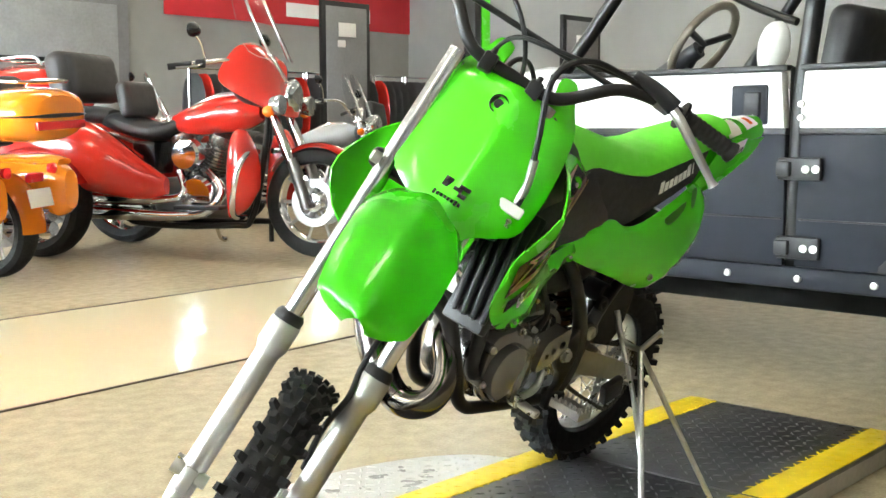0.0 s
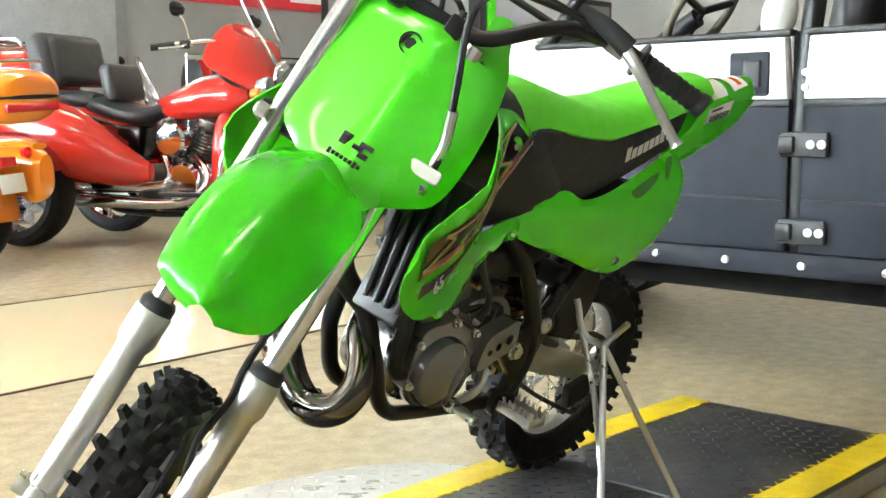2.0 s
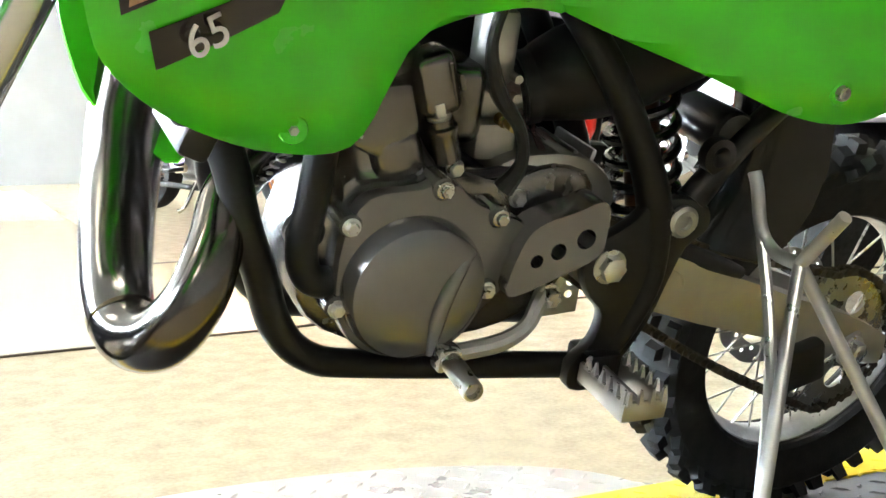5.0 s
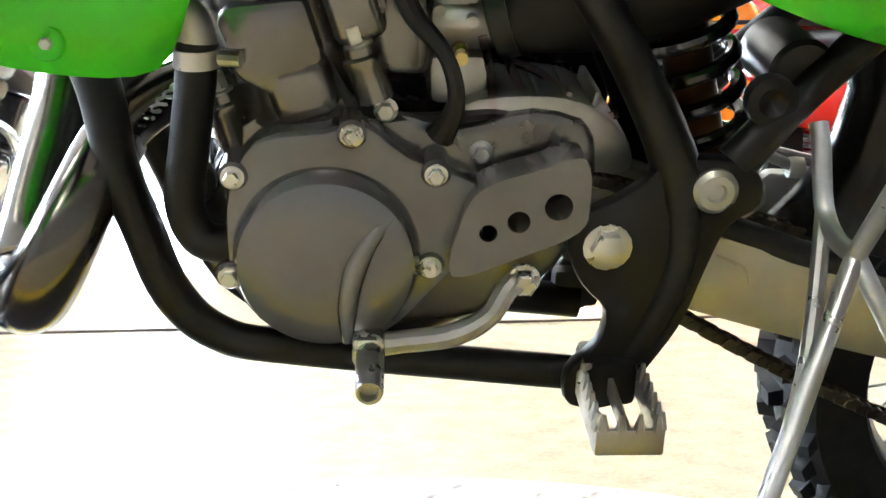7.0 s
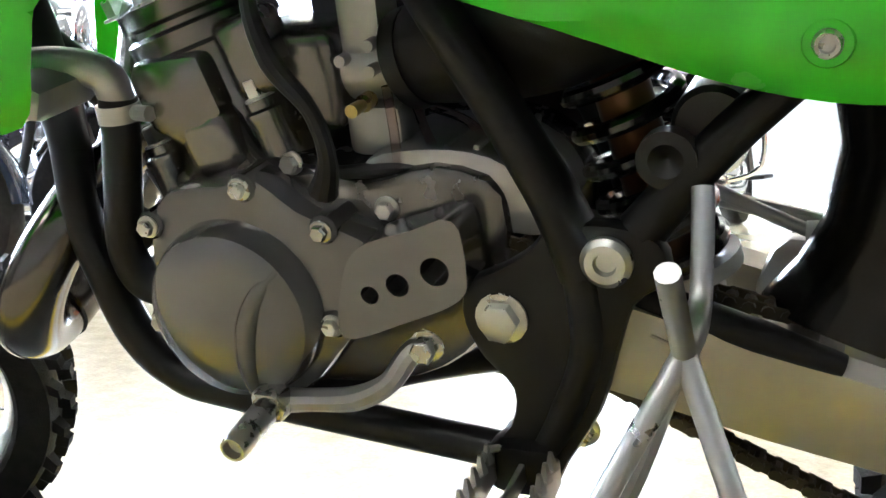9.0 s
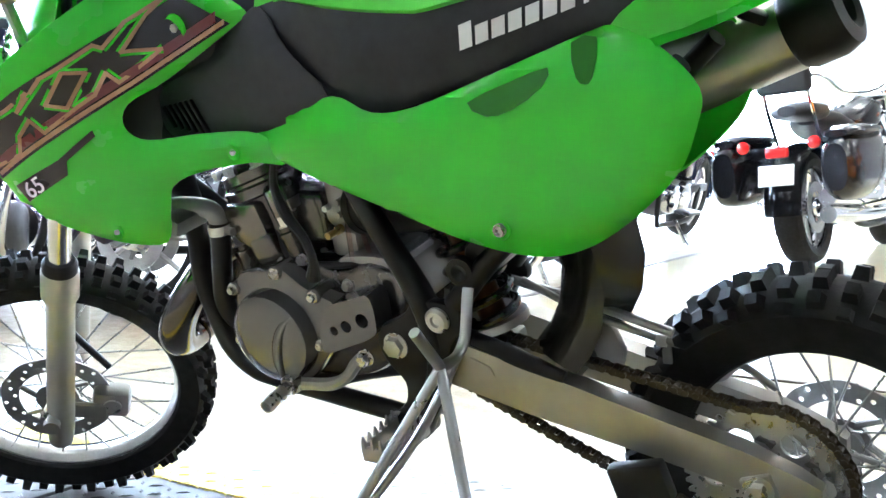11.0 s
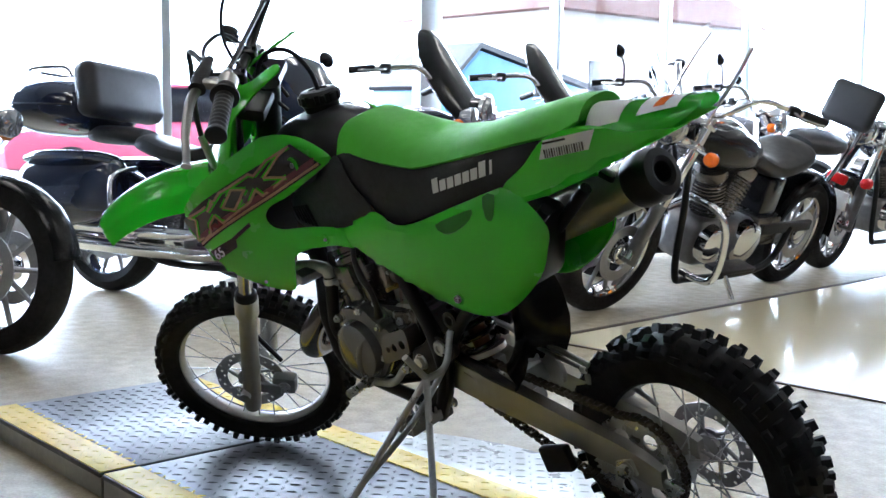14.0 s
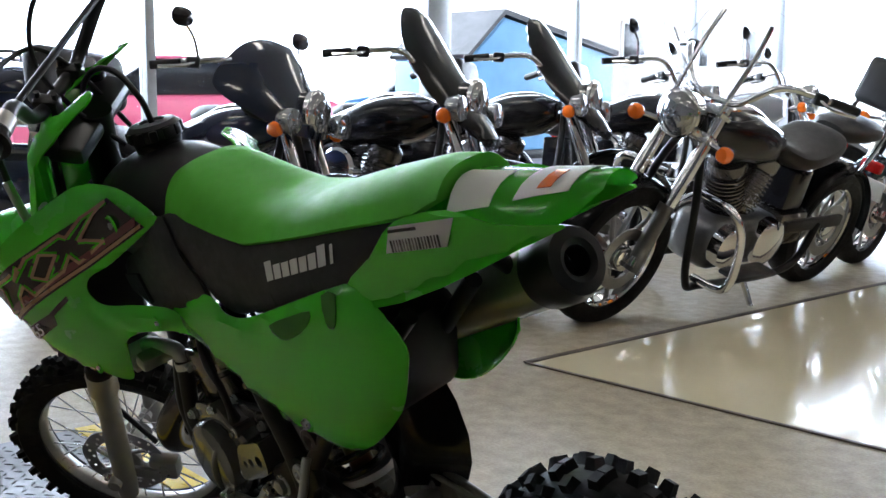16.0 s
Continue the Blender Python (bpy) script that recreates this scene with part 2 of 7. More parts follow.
# ---- materials of the room ----
FLOOR = mat("speckled_tan_floor", (0.43, 0.36, 0.23), 0.42, var=0.16, scale=110, bump=0.04, bump_scale=60, tint=(0.24, 0.20, 0.13))
CREAM = mat("cream_vinyl_tile", (0.78, 0.69, 0.46), 0.16, var=0.04, scale=6, coat=0.4)
STRIP = mat("brown_joint_strip", (0.10, 0.07, 0.05), 0.5, var=0.15)
WALL = mat("painted_wall", (0.62, 0.61, 0.58), 0.7, var=0.05, scale=4, bump=0.05, bump_scale=40)
CEIL = mat("ceiling_tile", (0.75, 0.75, 0.73), 0.8, var=0.05, scale=20)
ALU = mat("window_aluminium", (0.42, 0.44, 0.46), 0.4, metal=0.6, var=0.06)
PLATE = mat("diamond_plate_steel", (0.11, 0.11, 0.115), 0.38, metal=0.75, var=0.2, scale=18, bump=0.06)
# same plate as above, with the window glare put into a near-white colour
PLATE_GLARE = mat("glare_diamond_plate", (0.62, 0.62, 0.60), 0.3, metal=0.35, var=0.08, scale=20)
YELLOW = mat("yellow_safety_paint", (0.80, 0.58, 0.01), 0.42, var=0.14, scale=25, bump=0.1, bump_scale=300)
DARK_SEAM = mat("dark_seam", (0.006, 0.006, 0.006), 0.7, spec=0.1)
BANNER = mat("red_banner", (0.50, 0.02, 0.03), 0.5, var=0.06, scale=4)
PANE = glass("window_pane", (0.97, 0.99, 1.0), 0.0)
DARK_WALL = mat("slat_wall_grey", (0.20, 0.20, 0.21), 0.6, var=0.08)
NORTH_WALL = mat("mid_grey_wall", (0.27, 0.27, 0.265), 0.7, var=0.05, scale=4)
SOUTH_WALL = mat("taupe_grey_wall", (0.25, 0.245, 0.235), 0.7, var=0.06, scale=4)
ASPHALT = mat("parking_asphalt", (0.26, 0.26, 0.26), 0.9, var=0.15, scale=12, bump=0.2)

x0, x1, y0, y1 = ROOM


def setting(name, bm, material, label, category, kind="structure"):
    return tagged(obj(name, bm, material), label, category, kind=kind)


setting("floor", box((x1 - x0, y1 - y0, 0.2), ((x0 + x1) / 2, (y0 + y1) / 2, -0.1), 0), FLOOR, "tan speckled resilient showroom floor", "floor")
setting("ground", box((260, 260, 0.2), (0, -10, -0.25), 0), ASPHALT, "sunlit grey asphalt parking lot outside the windows", "ground")
setting("ceiling", box((x1 - x0 + 0.4, y1 - y0 + 0.4, 0.2), ((x0 + x1) / 2, (y0 + y1) / 2, CEILING_Z + 0.1), 0), CEIL, "plain white showroom ceiling", "ceiling")
SOUTH_END = 2.6
setting("wall_south", box((SOUTH_END - x0 + 0.2, 0.2, CEILING_Z), ((x0 + SOUTH_END - 0.2) / 2, y0 - 0.1, CEILING_Z / 2), 0), SOUTH_WALL, "grey painted showroom wall", "wall")
setting("wall_west", box((0.2, y1 - y0, CEILING_Z), (x0 - 0.1, (y0 + y1) / 2, CEILING_Z / 2), 0), NORTH_WALL, "pale grey painted showroom wall", "wall")
# north wall is out of view; its grey sets the bounce on the motorcycle
setting("wall_north", box((x1 - x0 + 0.4, 0.2, CEILING_Z), ((x0 + x1) / 2, y1 + 0.1, CEILING_Z / 2), 0), NORTH_WALL, "unseen mid grey showroom wall toned to limit bounce light", "wall")

# cream walkway, an L in plan, with dark joint strips along its edges
WAY = [(-9.42, -2.75), (0.45, -2.02), (1.988, -1.91), (2.12, -9.2), (0.36, -9.2), (0.30, -3.64), (-9.42, -4.25)]
band = bmesh.new()
under = band.faces.new([band.verts.new((u, v, 0.0005)) for u, v in WAY])
lifted = bmesh.ops.extrude_face_region(band, geom=[under])
bmesh.ops.translate(band, vec=(0, 0, 0.0035), verts=[g for g in lifted["geom"] if isinstance(g, bmesh.types.BMVert)])
bmesh.ops.recalc_face_normals(band, faces=band.faces[:])
setting("walkway", band, CREAM, "glossy cream vinyl walkway in the tan floor", "floor")
s = bmesh.new()
for (ua, va), (ub, vb), wide in ((WAY[0], WAY[1], 0.013), (WAY[1], WAY[2], 0.016), (WAY[2], WAY[3], 0.035), (WAY[5], WAY[6], 0.025)):
    box((math.hypot(ub - ua, vb - va), wide, 0.006), ((ua + ub) / 2, (va + vb) / 2, 0.003), 0.001, s, rot=(0, 0, math.degrees(math.atan2(vb - va, ub - ua))))
setting("trim", s, STRIP, "thin brown joint strips along the walkway", "trim")

# window wall
GLAZED = 0.40
sill = box((0.2, GLAZED - y0, 0.25), (x1 + 0.1, (y0 + GLAZED) / 2, 0.125), 0.005)
box((0.2, GLAZED - y0, 0.25), (x1 + 0.1, (y0 + GLAZED) / 2, CEILING_Z - 0.125), 0.005, sill)
# unseen blank stretch, added to keep window light off the near sides
box((0.2, y1 - GLAZED, CEILING_Z), (x1 + 0.1, (y1 + GLAZED) / 2, CEILING_Z / 2), 0.005, sill)
setting("wall_east", sill, ALU, "aluminium sill and head of the shop front, with unseen light-blocking wall", "wall")
MULLIONS = (-9.98, -8.37, -6.66, -5.02, -2.50, -0.85, 0.36)
for k, yy in enumerate(MULLIONS):
    wide = 0.24 if k in (0, 3) else 0.07
    w = thing(f"window_{k + 1}", pose(x1 + 0.1, yy, 0.25), "tall shop-front window in a slim aluminium frame", "window", kind="structure")
    part("mullion", box((0.12, wide, CEILING_Z - 0.5), (0, 0, (CEILING_Z - 0.5) / 2), 0.006), ALU, w)
    if k < len(MULLIONS) - 1:
        span = MULLIONS[k + 1] - yy
        pane = part("pane", box((0.012, span - 0.08, CEILING_Z - 0.5), (0, span / 2, (CEILING_Z - 0.5) / 2), 0), PANE, w)
        pane.visible_shadow = False

south = box((x1 - SOUTH_END + 0.2, 0.2, 0.25), ((x1 + SOUTH_END + 0.2) / 2, y0 - 0.1, 0.125), 0.005)
box((x1 - SOUTH_END + 0.2, 0.2, 0.25), ((x1 + SOUTH_END + 0.2) / 2, y0 - 0.1, CEILING_Z - 0.125), 0.005, south)
setting("wall_corner", south, ALU, "aluminium sill and head of the corner glazing", "wall")
for k in range(3):
    w = thing(f"window_{k + 8}", pose(SOUTH_END + 0.04 + 1.19 * k, y0 - 0.1, 0.25), "tall corner window in a slim aluminium frame", "window", kind="structure")
    part("mullion", box((0.07, 0.12, CEILING_Z - 0.5), (0, 0, (CEILING_Z - 0.5) / 2), 0.006), ALU, w)
    pane = part("pane", box((1.11, 0.012, CEILING_Z - 0.5), (0.595, 0, (CEILING_Z - 0.5) / 2), 0), PANE, w)
    pane.visible_shadow = False

# ceiling light fittings, out of view, whose light fills the showroom
DIFFUSER = glow("light_diffuser", (1.0, 0.92, 0.76), 13.0)
for ix in range(5):
    # extra north rows added to brighten the motorcycle's near side
    for iy in range(5 if ix > 2 else 3):
        # left empty so the utility vehicle stays dim
        if (ix, iy) == (2, 2):
            continue
        cx, cy = -7.8 + ix * 2.9, -8.0 + iy * 2.75
        lamp = thing("ceiling_light", pose(cx, cy, CEILING_Z), "white recessed fluorescent ceiling light, out of view", "ceiling light", "ceiling lights")
        part("housing", box((1.24, 0.34, 0.05), (0, 0, -0.026), 0.004), WALL, lamp)
        part("diffuser", box((1.16, 0.26, 0.02), (0, 0, -0.058), 0.004), DIFFUSER, lamp)

# ---- lift platform under the green motorcycle ----
PZ = 0.062
lift = thing("lift_platform", pose(0, -0.008, 0), "low diamond-plate motorcycle lift with yellow edge stripes", "lift platform")
SECTIONS = ((-0.77, -0.010), (0.000, 1.294), (1.308, 2.06))


def treads(xa, xb, ya, yb, z, keep=None, pitch=0.034):
    """Raised lozenges in alternating directions."""
    verts, faces = [], []
    nx, ny = int((xb - xa) / pitch), int((yb - ya) / pitch)
    for i in range(nx):
        for j in range(ny):
            cx, cy = xa + (i + 0.5) * pitch, ya + (j + 0.5) * pitch
            if keep and not keep(cx, cy):
                continue
            a = radians(45 if (i + j) % 2 else -45)
            c, s_ = math.cos(a), math.sin(a)
            k = len(verts)
            for lx, ly, lz in ((-0.0135, 0, 0), (0, -0.0042, 0), (0.0135, 0, 0), (0, 0.0042, 0), (-0.006, 0, 0.002), (0.006, 0, 0.002)):
                verts.append((cx + c * lx - s_ * ly, cy + s_ * lx + c * ly, z + lz))
            faces += [(k, k + 1, k + 5, k + 4), (k + 1, k + 2, k + 5), (k + 2, k + 3, k + 4, k + 5), (k + 3, k, k + 4)]
    me = bpy.data.meshes.new("treads")
    me.from_pydata(verts, [], faces)
    return me


for xa, xb in SECTIONS:
    deck = part("deck_plate", box((xb - xa, 0.67, 0.012), ((xa + xb) / 2, 0, PZ - 0.006), 0.002), PLATE, lift)
    for side in (-1, 1):
        part("edge_stripe", box((xb - xa - 0.004, 0.090, 0.003), ((xa + xb) / 2, side * 0.286, PZ + 0.0012), 0.001), YELLOW, lift, "worn yellow safety stripe")
        part("side_skirt", box((xb - xa, 0.006, 0.055), ((xa + xb) / 2, side * 0.329, 0.0295), 0.001), ALLOY, lift)
    for mt, keep in ((PLATE, lambda x, y: abs(y) < 0.236), (YELLOW, lambda x, y: abs(y) >= 0.236)):
        me = treads(xa + 0.01, xb - 0.01, -0.325, 0.325, PZ if mt is PLATE else PZ + 0.002, keep)
        me.materials.append(mt)
        tr = new("treads", me)
        tr.parent = lift
        tagged(tr, "raised diamond treads", kind="stuff")
part("frame_rail", box((2.82, 0.64, 0.05), (0.645, 0, 0.03), 0.002), DARK_SEAM, lift)
# apron's white tone is glare painted in
apron_pts = [(0.10, -0.337)] + [(0.66 + 0.53 * math.cos(a), -0.337 - 0.26 * math.sin(a)) for a in np.linspace(math.pi * 0.97, math.pi * 0.03, 24)] + [(1.22, -0.337)]
part("apron", slab(apron_pts, PZ - 0.014, PZ - 0.002, 0.002, axis="Z"), PLATE_GLARE, lift, "rounded diamond-plate apron with window glare in its colour")
part("apron_support", slab([(x, y + 0.02) for x, y in apron_pts], 0.002, PZ - 0.0145, 0.0, axis="Z"), ALLOY, lift)
me = treads(0.1, 1.24, -0.60, -0.341, PZ - 0.002, lambda x, y: ((x - 0.66) / 0.51) ** 2 + ((y + 0.337) / 0.245) ** 2 < 1)
me.materials.append(PLATE_GLARE)
tr = new("treads", me)
tr.parent = lift
tagged(tr, "raised diamond treads with window glare in their colour", kind="stuff")

# ---- walls' fittings ----
ban = thing("wall_banner", pose(-7.65, y0 + 0.02, 2.56), "red banner with white lettering shapes on the wall", "banner")
part("cloth", box((4.6, 0.012, 0.62), (0, 0, 0), 0.002), BANNER, ban)
part("lettering", box((1.5, 0.006, 0.18), (-0.3, 0.01, -0.12), 0.002), DECAL_WHITE, ban)

# ---- the green dirt motorcycle ----
BIKE = pose(0.0915, -0.1425, 0.0665, -17.92, -0.31, 0.38)
bike = thing("dirt_motorcycle", BIKE, "lime green youth dirt motorcycle leaning on a triangle stand", "motorcycle")
lat = V((0.5533, -0.6365, 0.5373)).normalized()
upv = V((-0.46, 0.349, 0.815))
upv = (upv - lat * upv.dot(lat)).normalized()
fwv = (-lat).cross(upv)
STEER = Matrix(((fwv.x, -lat.x, upv.x, 1.215), (fwv.y, -lat.y, upv.y, -0.045), (fwv.z, -lat.z, upv.z, 0.285), (0, 0, 0, 1)))
FB = BIKE.inverted() @ STEER
WB = Matrix.Translation((-0.0805, -0.1134, 0.2144)) @ Matrix.Rotation(radians(-1.0), 4, "X")


def knobby(R, width, steps, rows, rim_r):
    """A tyre carcass with blocks of tread, about the Y axis."""
    prof = []
    h = width / 2
    Rc = R - 0.014
    sec = Rc - rim_r
    for a in np.linspace(-0.62, 0.62, 15):
        th = a * math.pi
        prof.append((rim_r + sec * (0.5 + 0.5 * math.cos(th)) ** 0.7 if abs(a) < 0.6 else rim_r, h * math.sin(th) if abs(a) < 0.5 else math.copysign(h * (1 - (abs(a) - 0.5) * 2.2), a)))
    bm = lathe(prof + [(rim_r - 0.004, h * 0.6), (rim_r - 0.004, -h * 0.6)], 64, "Y", closed=True)
    blocks = []
    made = {}
    for i in range(steps):
        for off, hw, ln, tilt in rows[i % len(rows)]:
            key = (off, hw, ln)
            if key not in made:
                th = math.asin(max(-0.98, min(0.98, off * 0.9)))
                rr = rim_r + sec * (0.5 + 0.5 * math.cos(th)) ** 0.7
                b = bmesh.new()
                bmesh.ops.create_cube(b, size=1)
                for v in b.verts:
                    top = v.co.z > 0
                    v.co = V((v.co.x * ln * (0.8 if top else 1.1), v.co.y * hw * (0.82 if top else 1.1), 0.013 if top else -0.006))
                bmesh.ops.rotate(b, matrix=Matrix.Rotation(-th * 0.85, 3, "X"), verts=b.verts)
                bmesh.ops.translate(b, vec=V((0, off * h, rr)), verts=b.verts)
                me = bpy.data.meshes.new("tread_block")
                b.to_mesh(me)
                b.free()
                me.materials.append(RUBBER)
                made[key] = me
            blocks.append((made[key], 2 * math.pi * i / steps))
    return bm, blocks


def spoked_wheel(name, m, R, width, rim_r, steps, rows, hub_w, disc_side, disc_r, parent, label):
    hub = part(name, lathe([(0.010, -hub_w), (0.026, -hub_w), (0.028, -hub_w * 0.75), (0.016, -hub_w * 0.55), (0.015, hub_w * 0.55), (0.028, hub_w * 0.75), (0.026, hub_w), (0.010, hub_w)], 28, "Y"), ALLOY, parent, label, m)
    carcass, blocks = knobby(R, width, steps, rows, rim_r)
    part("tyre", carcass, RUBBER, hub, "knobby black off-road tyre", angle=25)
    for me, a in blocks:
        ob = new("tread_block", me)
        ob.parent = hub
        ob.matrix_basis = Matrix.Rotation(a, 4, "Y")
    rw = width * 0.33
    part("rim", lathe([(rim_r + 0.006, -rw), (rim_r + 0.008, -rw * 0.8), (rim_r - 0.006, -rw * 0.7), (rim_r - 0.012, -rw * 0.3), (rim_r - 0.013, 0), (rim_r - 0.012, rw * 0.3), (rim_r - 0.006, rw * 0.7), (rim_r + 0.008, rw * 0.8), (rim_r + 0.006, rw), (rim_r - 0.003, rw), (rim_r - 0.008, 0), (rim_r - 0.003, -rw)][:9] + [(rim_r + 0.004, rw * 0.7), (rim_r - 0.004, 0), (rim_r + 0.004, -rw * 0.7)], 64, "Y", closed=True), DISC, hub, "polished alloy rim")
    n = 28
    for i in range(n):
        side = 1 if i % 2 else -1
        a = 2 * math.pi * i / n
        lead = 0.95 * (1 if (i // 2) % 2 else -1)
        p = V((0.024 * math.cos(a + lead), side * hub_w * 0.78, 0.024 * math.sin(a + lead)))
        q = V(((rim_r - 0.01) * math.cos(a), 0, (rim_r - 0.01) * math.sin(a)))
        part("spoke", rod(p, q, 0.0016, 5), STEEL, hub)
    yd = disc_side * (hub_w + 0.004)
    d = part("brake_disc", drilled_disc(disc_r, disc_r * 0.68, yd, 30), DISC, hub, "drilled steel brake disc")
    part("disc_carrier", disc_carrier(disc_r * 0.70, yd), DISC, hub)
    for k in range(6):
        a = 2 * math.pi * k / 6
        part("carrier_arm", rod((0.03 * math.cos(a), yd, 0.03 * math.sin(a)), (disc_r * 0.70 * math.cos(a + 0.35), yd, disc_r * 0.70 * math.sin(a + 0.35)), 0.0045, 8), DISC, hub)
    return hub


def drilled_disc(ro, ri, y, n, t=0.0032):
    """A ring with real holes in three rows."""
    bm = bmesh.new()
    edge_pts = 96
    outer = [(ro * (1 + 0.012 * math.sin(9 * a)) * math.cos(a), ro * (1 + 0.012 * math.sin(9 * a)) * math.sin(a)) for a in np.linspace(0, 2 * math.pi, edge_pts, endpoint=False)]
    loops = [outer, [(ri * math.cos(a), ri * math.sin(a)) for a in np.linspace(0, 2 * math.pi, 60, endpoint=False)]]
    for k in range(n):
        a = 2 * math.pi * k / n
        r = ri + (ro - ri) * (0.22, 0.5, 0.78)[k % 3]
        loops.append([(r * math.cos(a) + 0.0034 * math.cos(b), r * math.sin(a) + 0.0034 * math.sin(b)) for b in np.linspace(0, 2 * math.pi, 10, endpoint=False)])
    edges = []
    for lp in loops:
        vs = [bm.verts.new((u, y - t / 2, v)) for u, v in lp]
        edges += [bm.edges.new((vs[i], vs[(i + 1) % len(vs)])) for i in range(len(vs))]
    bmesh.ops.triangle_fill(bm, edges=edges, use_beauty=True)
    for f in [f for f in bm.faces if math.hypot(f.calc_center_median().x, f.calc_center_median().z) < ri]:
        bm.faces.remove(f)
    ext = bmesh.ops.extrude_face_region(bm, geom=bm.faces[:])
    bmesh.ops.translate(bm, vec=V((0, t, 0)), verts=[g for g in ext["geom"] if isinstance(g, bmesh.types.BMVert)])
    return bm


def disc_carrier(r, y):
    bm = ring_plate(0.034, 0.018, y - 0.003, y + 0.003, 32)
    return bm


FRONT_ROWS = [[(0.0, 0.016, 0.017, 0), (0.62, 0.012, 0.016, 0), (-0.62, 0.012, 0.016, 0)], [(0.32, 0.013, 0.016, 0), (-0.32, 0.013, 0.016, 0), (0.9, 0.010, 0.015, 0), (-0.9, 0.010, 0.015, 0)]]
REAR_ROWS = [[(0.16, 0.020, 0.018, 0), (-0.16, 0.020, 0.018, 0), (0.78, 0.016, 0.018, 0), (-0.78, 0.016, 0.018, 0)], [(0.48, 0.020, 0.018, 0), (-0.48, 0.020, 0.018, 0), (0.97, 0.012, 0.016, 0), (-0.97, 0.012, 0.016, 0)]]
spoked_wheel("front_wheel", FB, 0.252, 0.078, 0.193, 54, FRONT_ROWS, 0.042, 1, 0.088, bike, "spoked front wheel")
rear = spoked_wheel("rear_wheel", WB, 0.254, 0.098, 0.168, 44, REAR_ROWS, 0.048, -1, 0.085, bike, "spoked rear wheel")

# fork
for sy, nm in ((1, "left"), (-1, "right")):
    fy = 0.081 if sy > 0 else -0.097
    leg = part("fork_leg", lathe([(0.012, -0.062), (0.019, -0.06), (0.0215, -0.03), (0.0215, 0.236), (0.0225, 0.24), (0.0275, 0.252), (0.0275, 0.296), (0.025, 0.300), (0.0170, 0.301)], 28, "Z", at=(-0.010, fy, 0)), FORK, bike, "satin alloy fork leg", FB)
    part("stanchion", rod((-0.010, fy, 0.296), (-0.010, fy, 0.84), 0.0168, 24), TUBE_CHROME, leg, "chromed fork tube")
    part("dust_seal", lathe([(0.0170, 0.296), (0.0255, 0.296), (0.0255, 0.311), (0.021, 0.318), (0.0170, 0.319)], 24, "Z", at=(-0.010, fy, 0)), HOSE, leg)
    b = box((0.044, 0.03, 0.05), (-0.005, fy, -0.01), 0.01)
    lathe([(0.0, -0.03 * sy), (0.013, -0.03 * sy), (0.013, 0.035 * sy), (0.0, 0.035 * sy)], 16, "Y", b, (0, fy * 0.98, 0))
    part("axle_clamp", b, FORK, leg)
    part("pinch_bolt", bolt((0.012, fy + sy * 0.021, 0.02), 0.005, 0.012, "Y", sign=sy), STEEL, leg)
    # bolts on the lower clamp
    part("clamp_bolt", lathe([(0, 0), (0.011, 0), (0.011, 0.014 * sy), (0.006, 0.018 * sy), (0, 0.018 * sy)], 18, "Y", at=(0.010, fy + sy * (0.012 if sy < 0 else 0.015), 0.612)), STEEL, leg)
bm = box((0.07, 0.26, 0.036), (-0.04, 0, 0.615), 0.012)
part("lower_fork_clamp", bm, FRAME_BLACK, bike, "", FB)
bm = box((0.06, 0.21, 0.03), (-0.048, -0.005, 0.80), 0.01)
for sy in (-1, 1):
    lathe([(0, 0.81), (0.018, 0.81), (0.018, 0.828), (0.014, 0.832), (0, 0.832)], 20, "Z", bm, (-0.022, sy * 0.097, 0))
part("upper_fork_clamp", bm, FRAME_BLACK, bike, "", FB)
part("steering_stem", rod((-0.06, 0, 0.58), (-0.06, 0, 0.82), 0.026, 20), FRAME_BLACK, bike, "", FB)

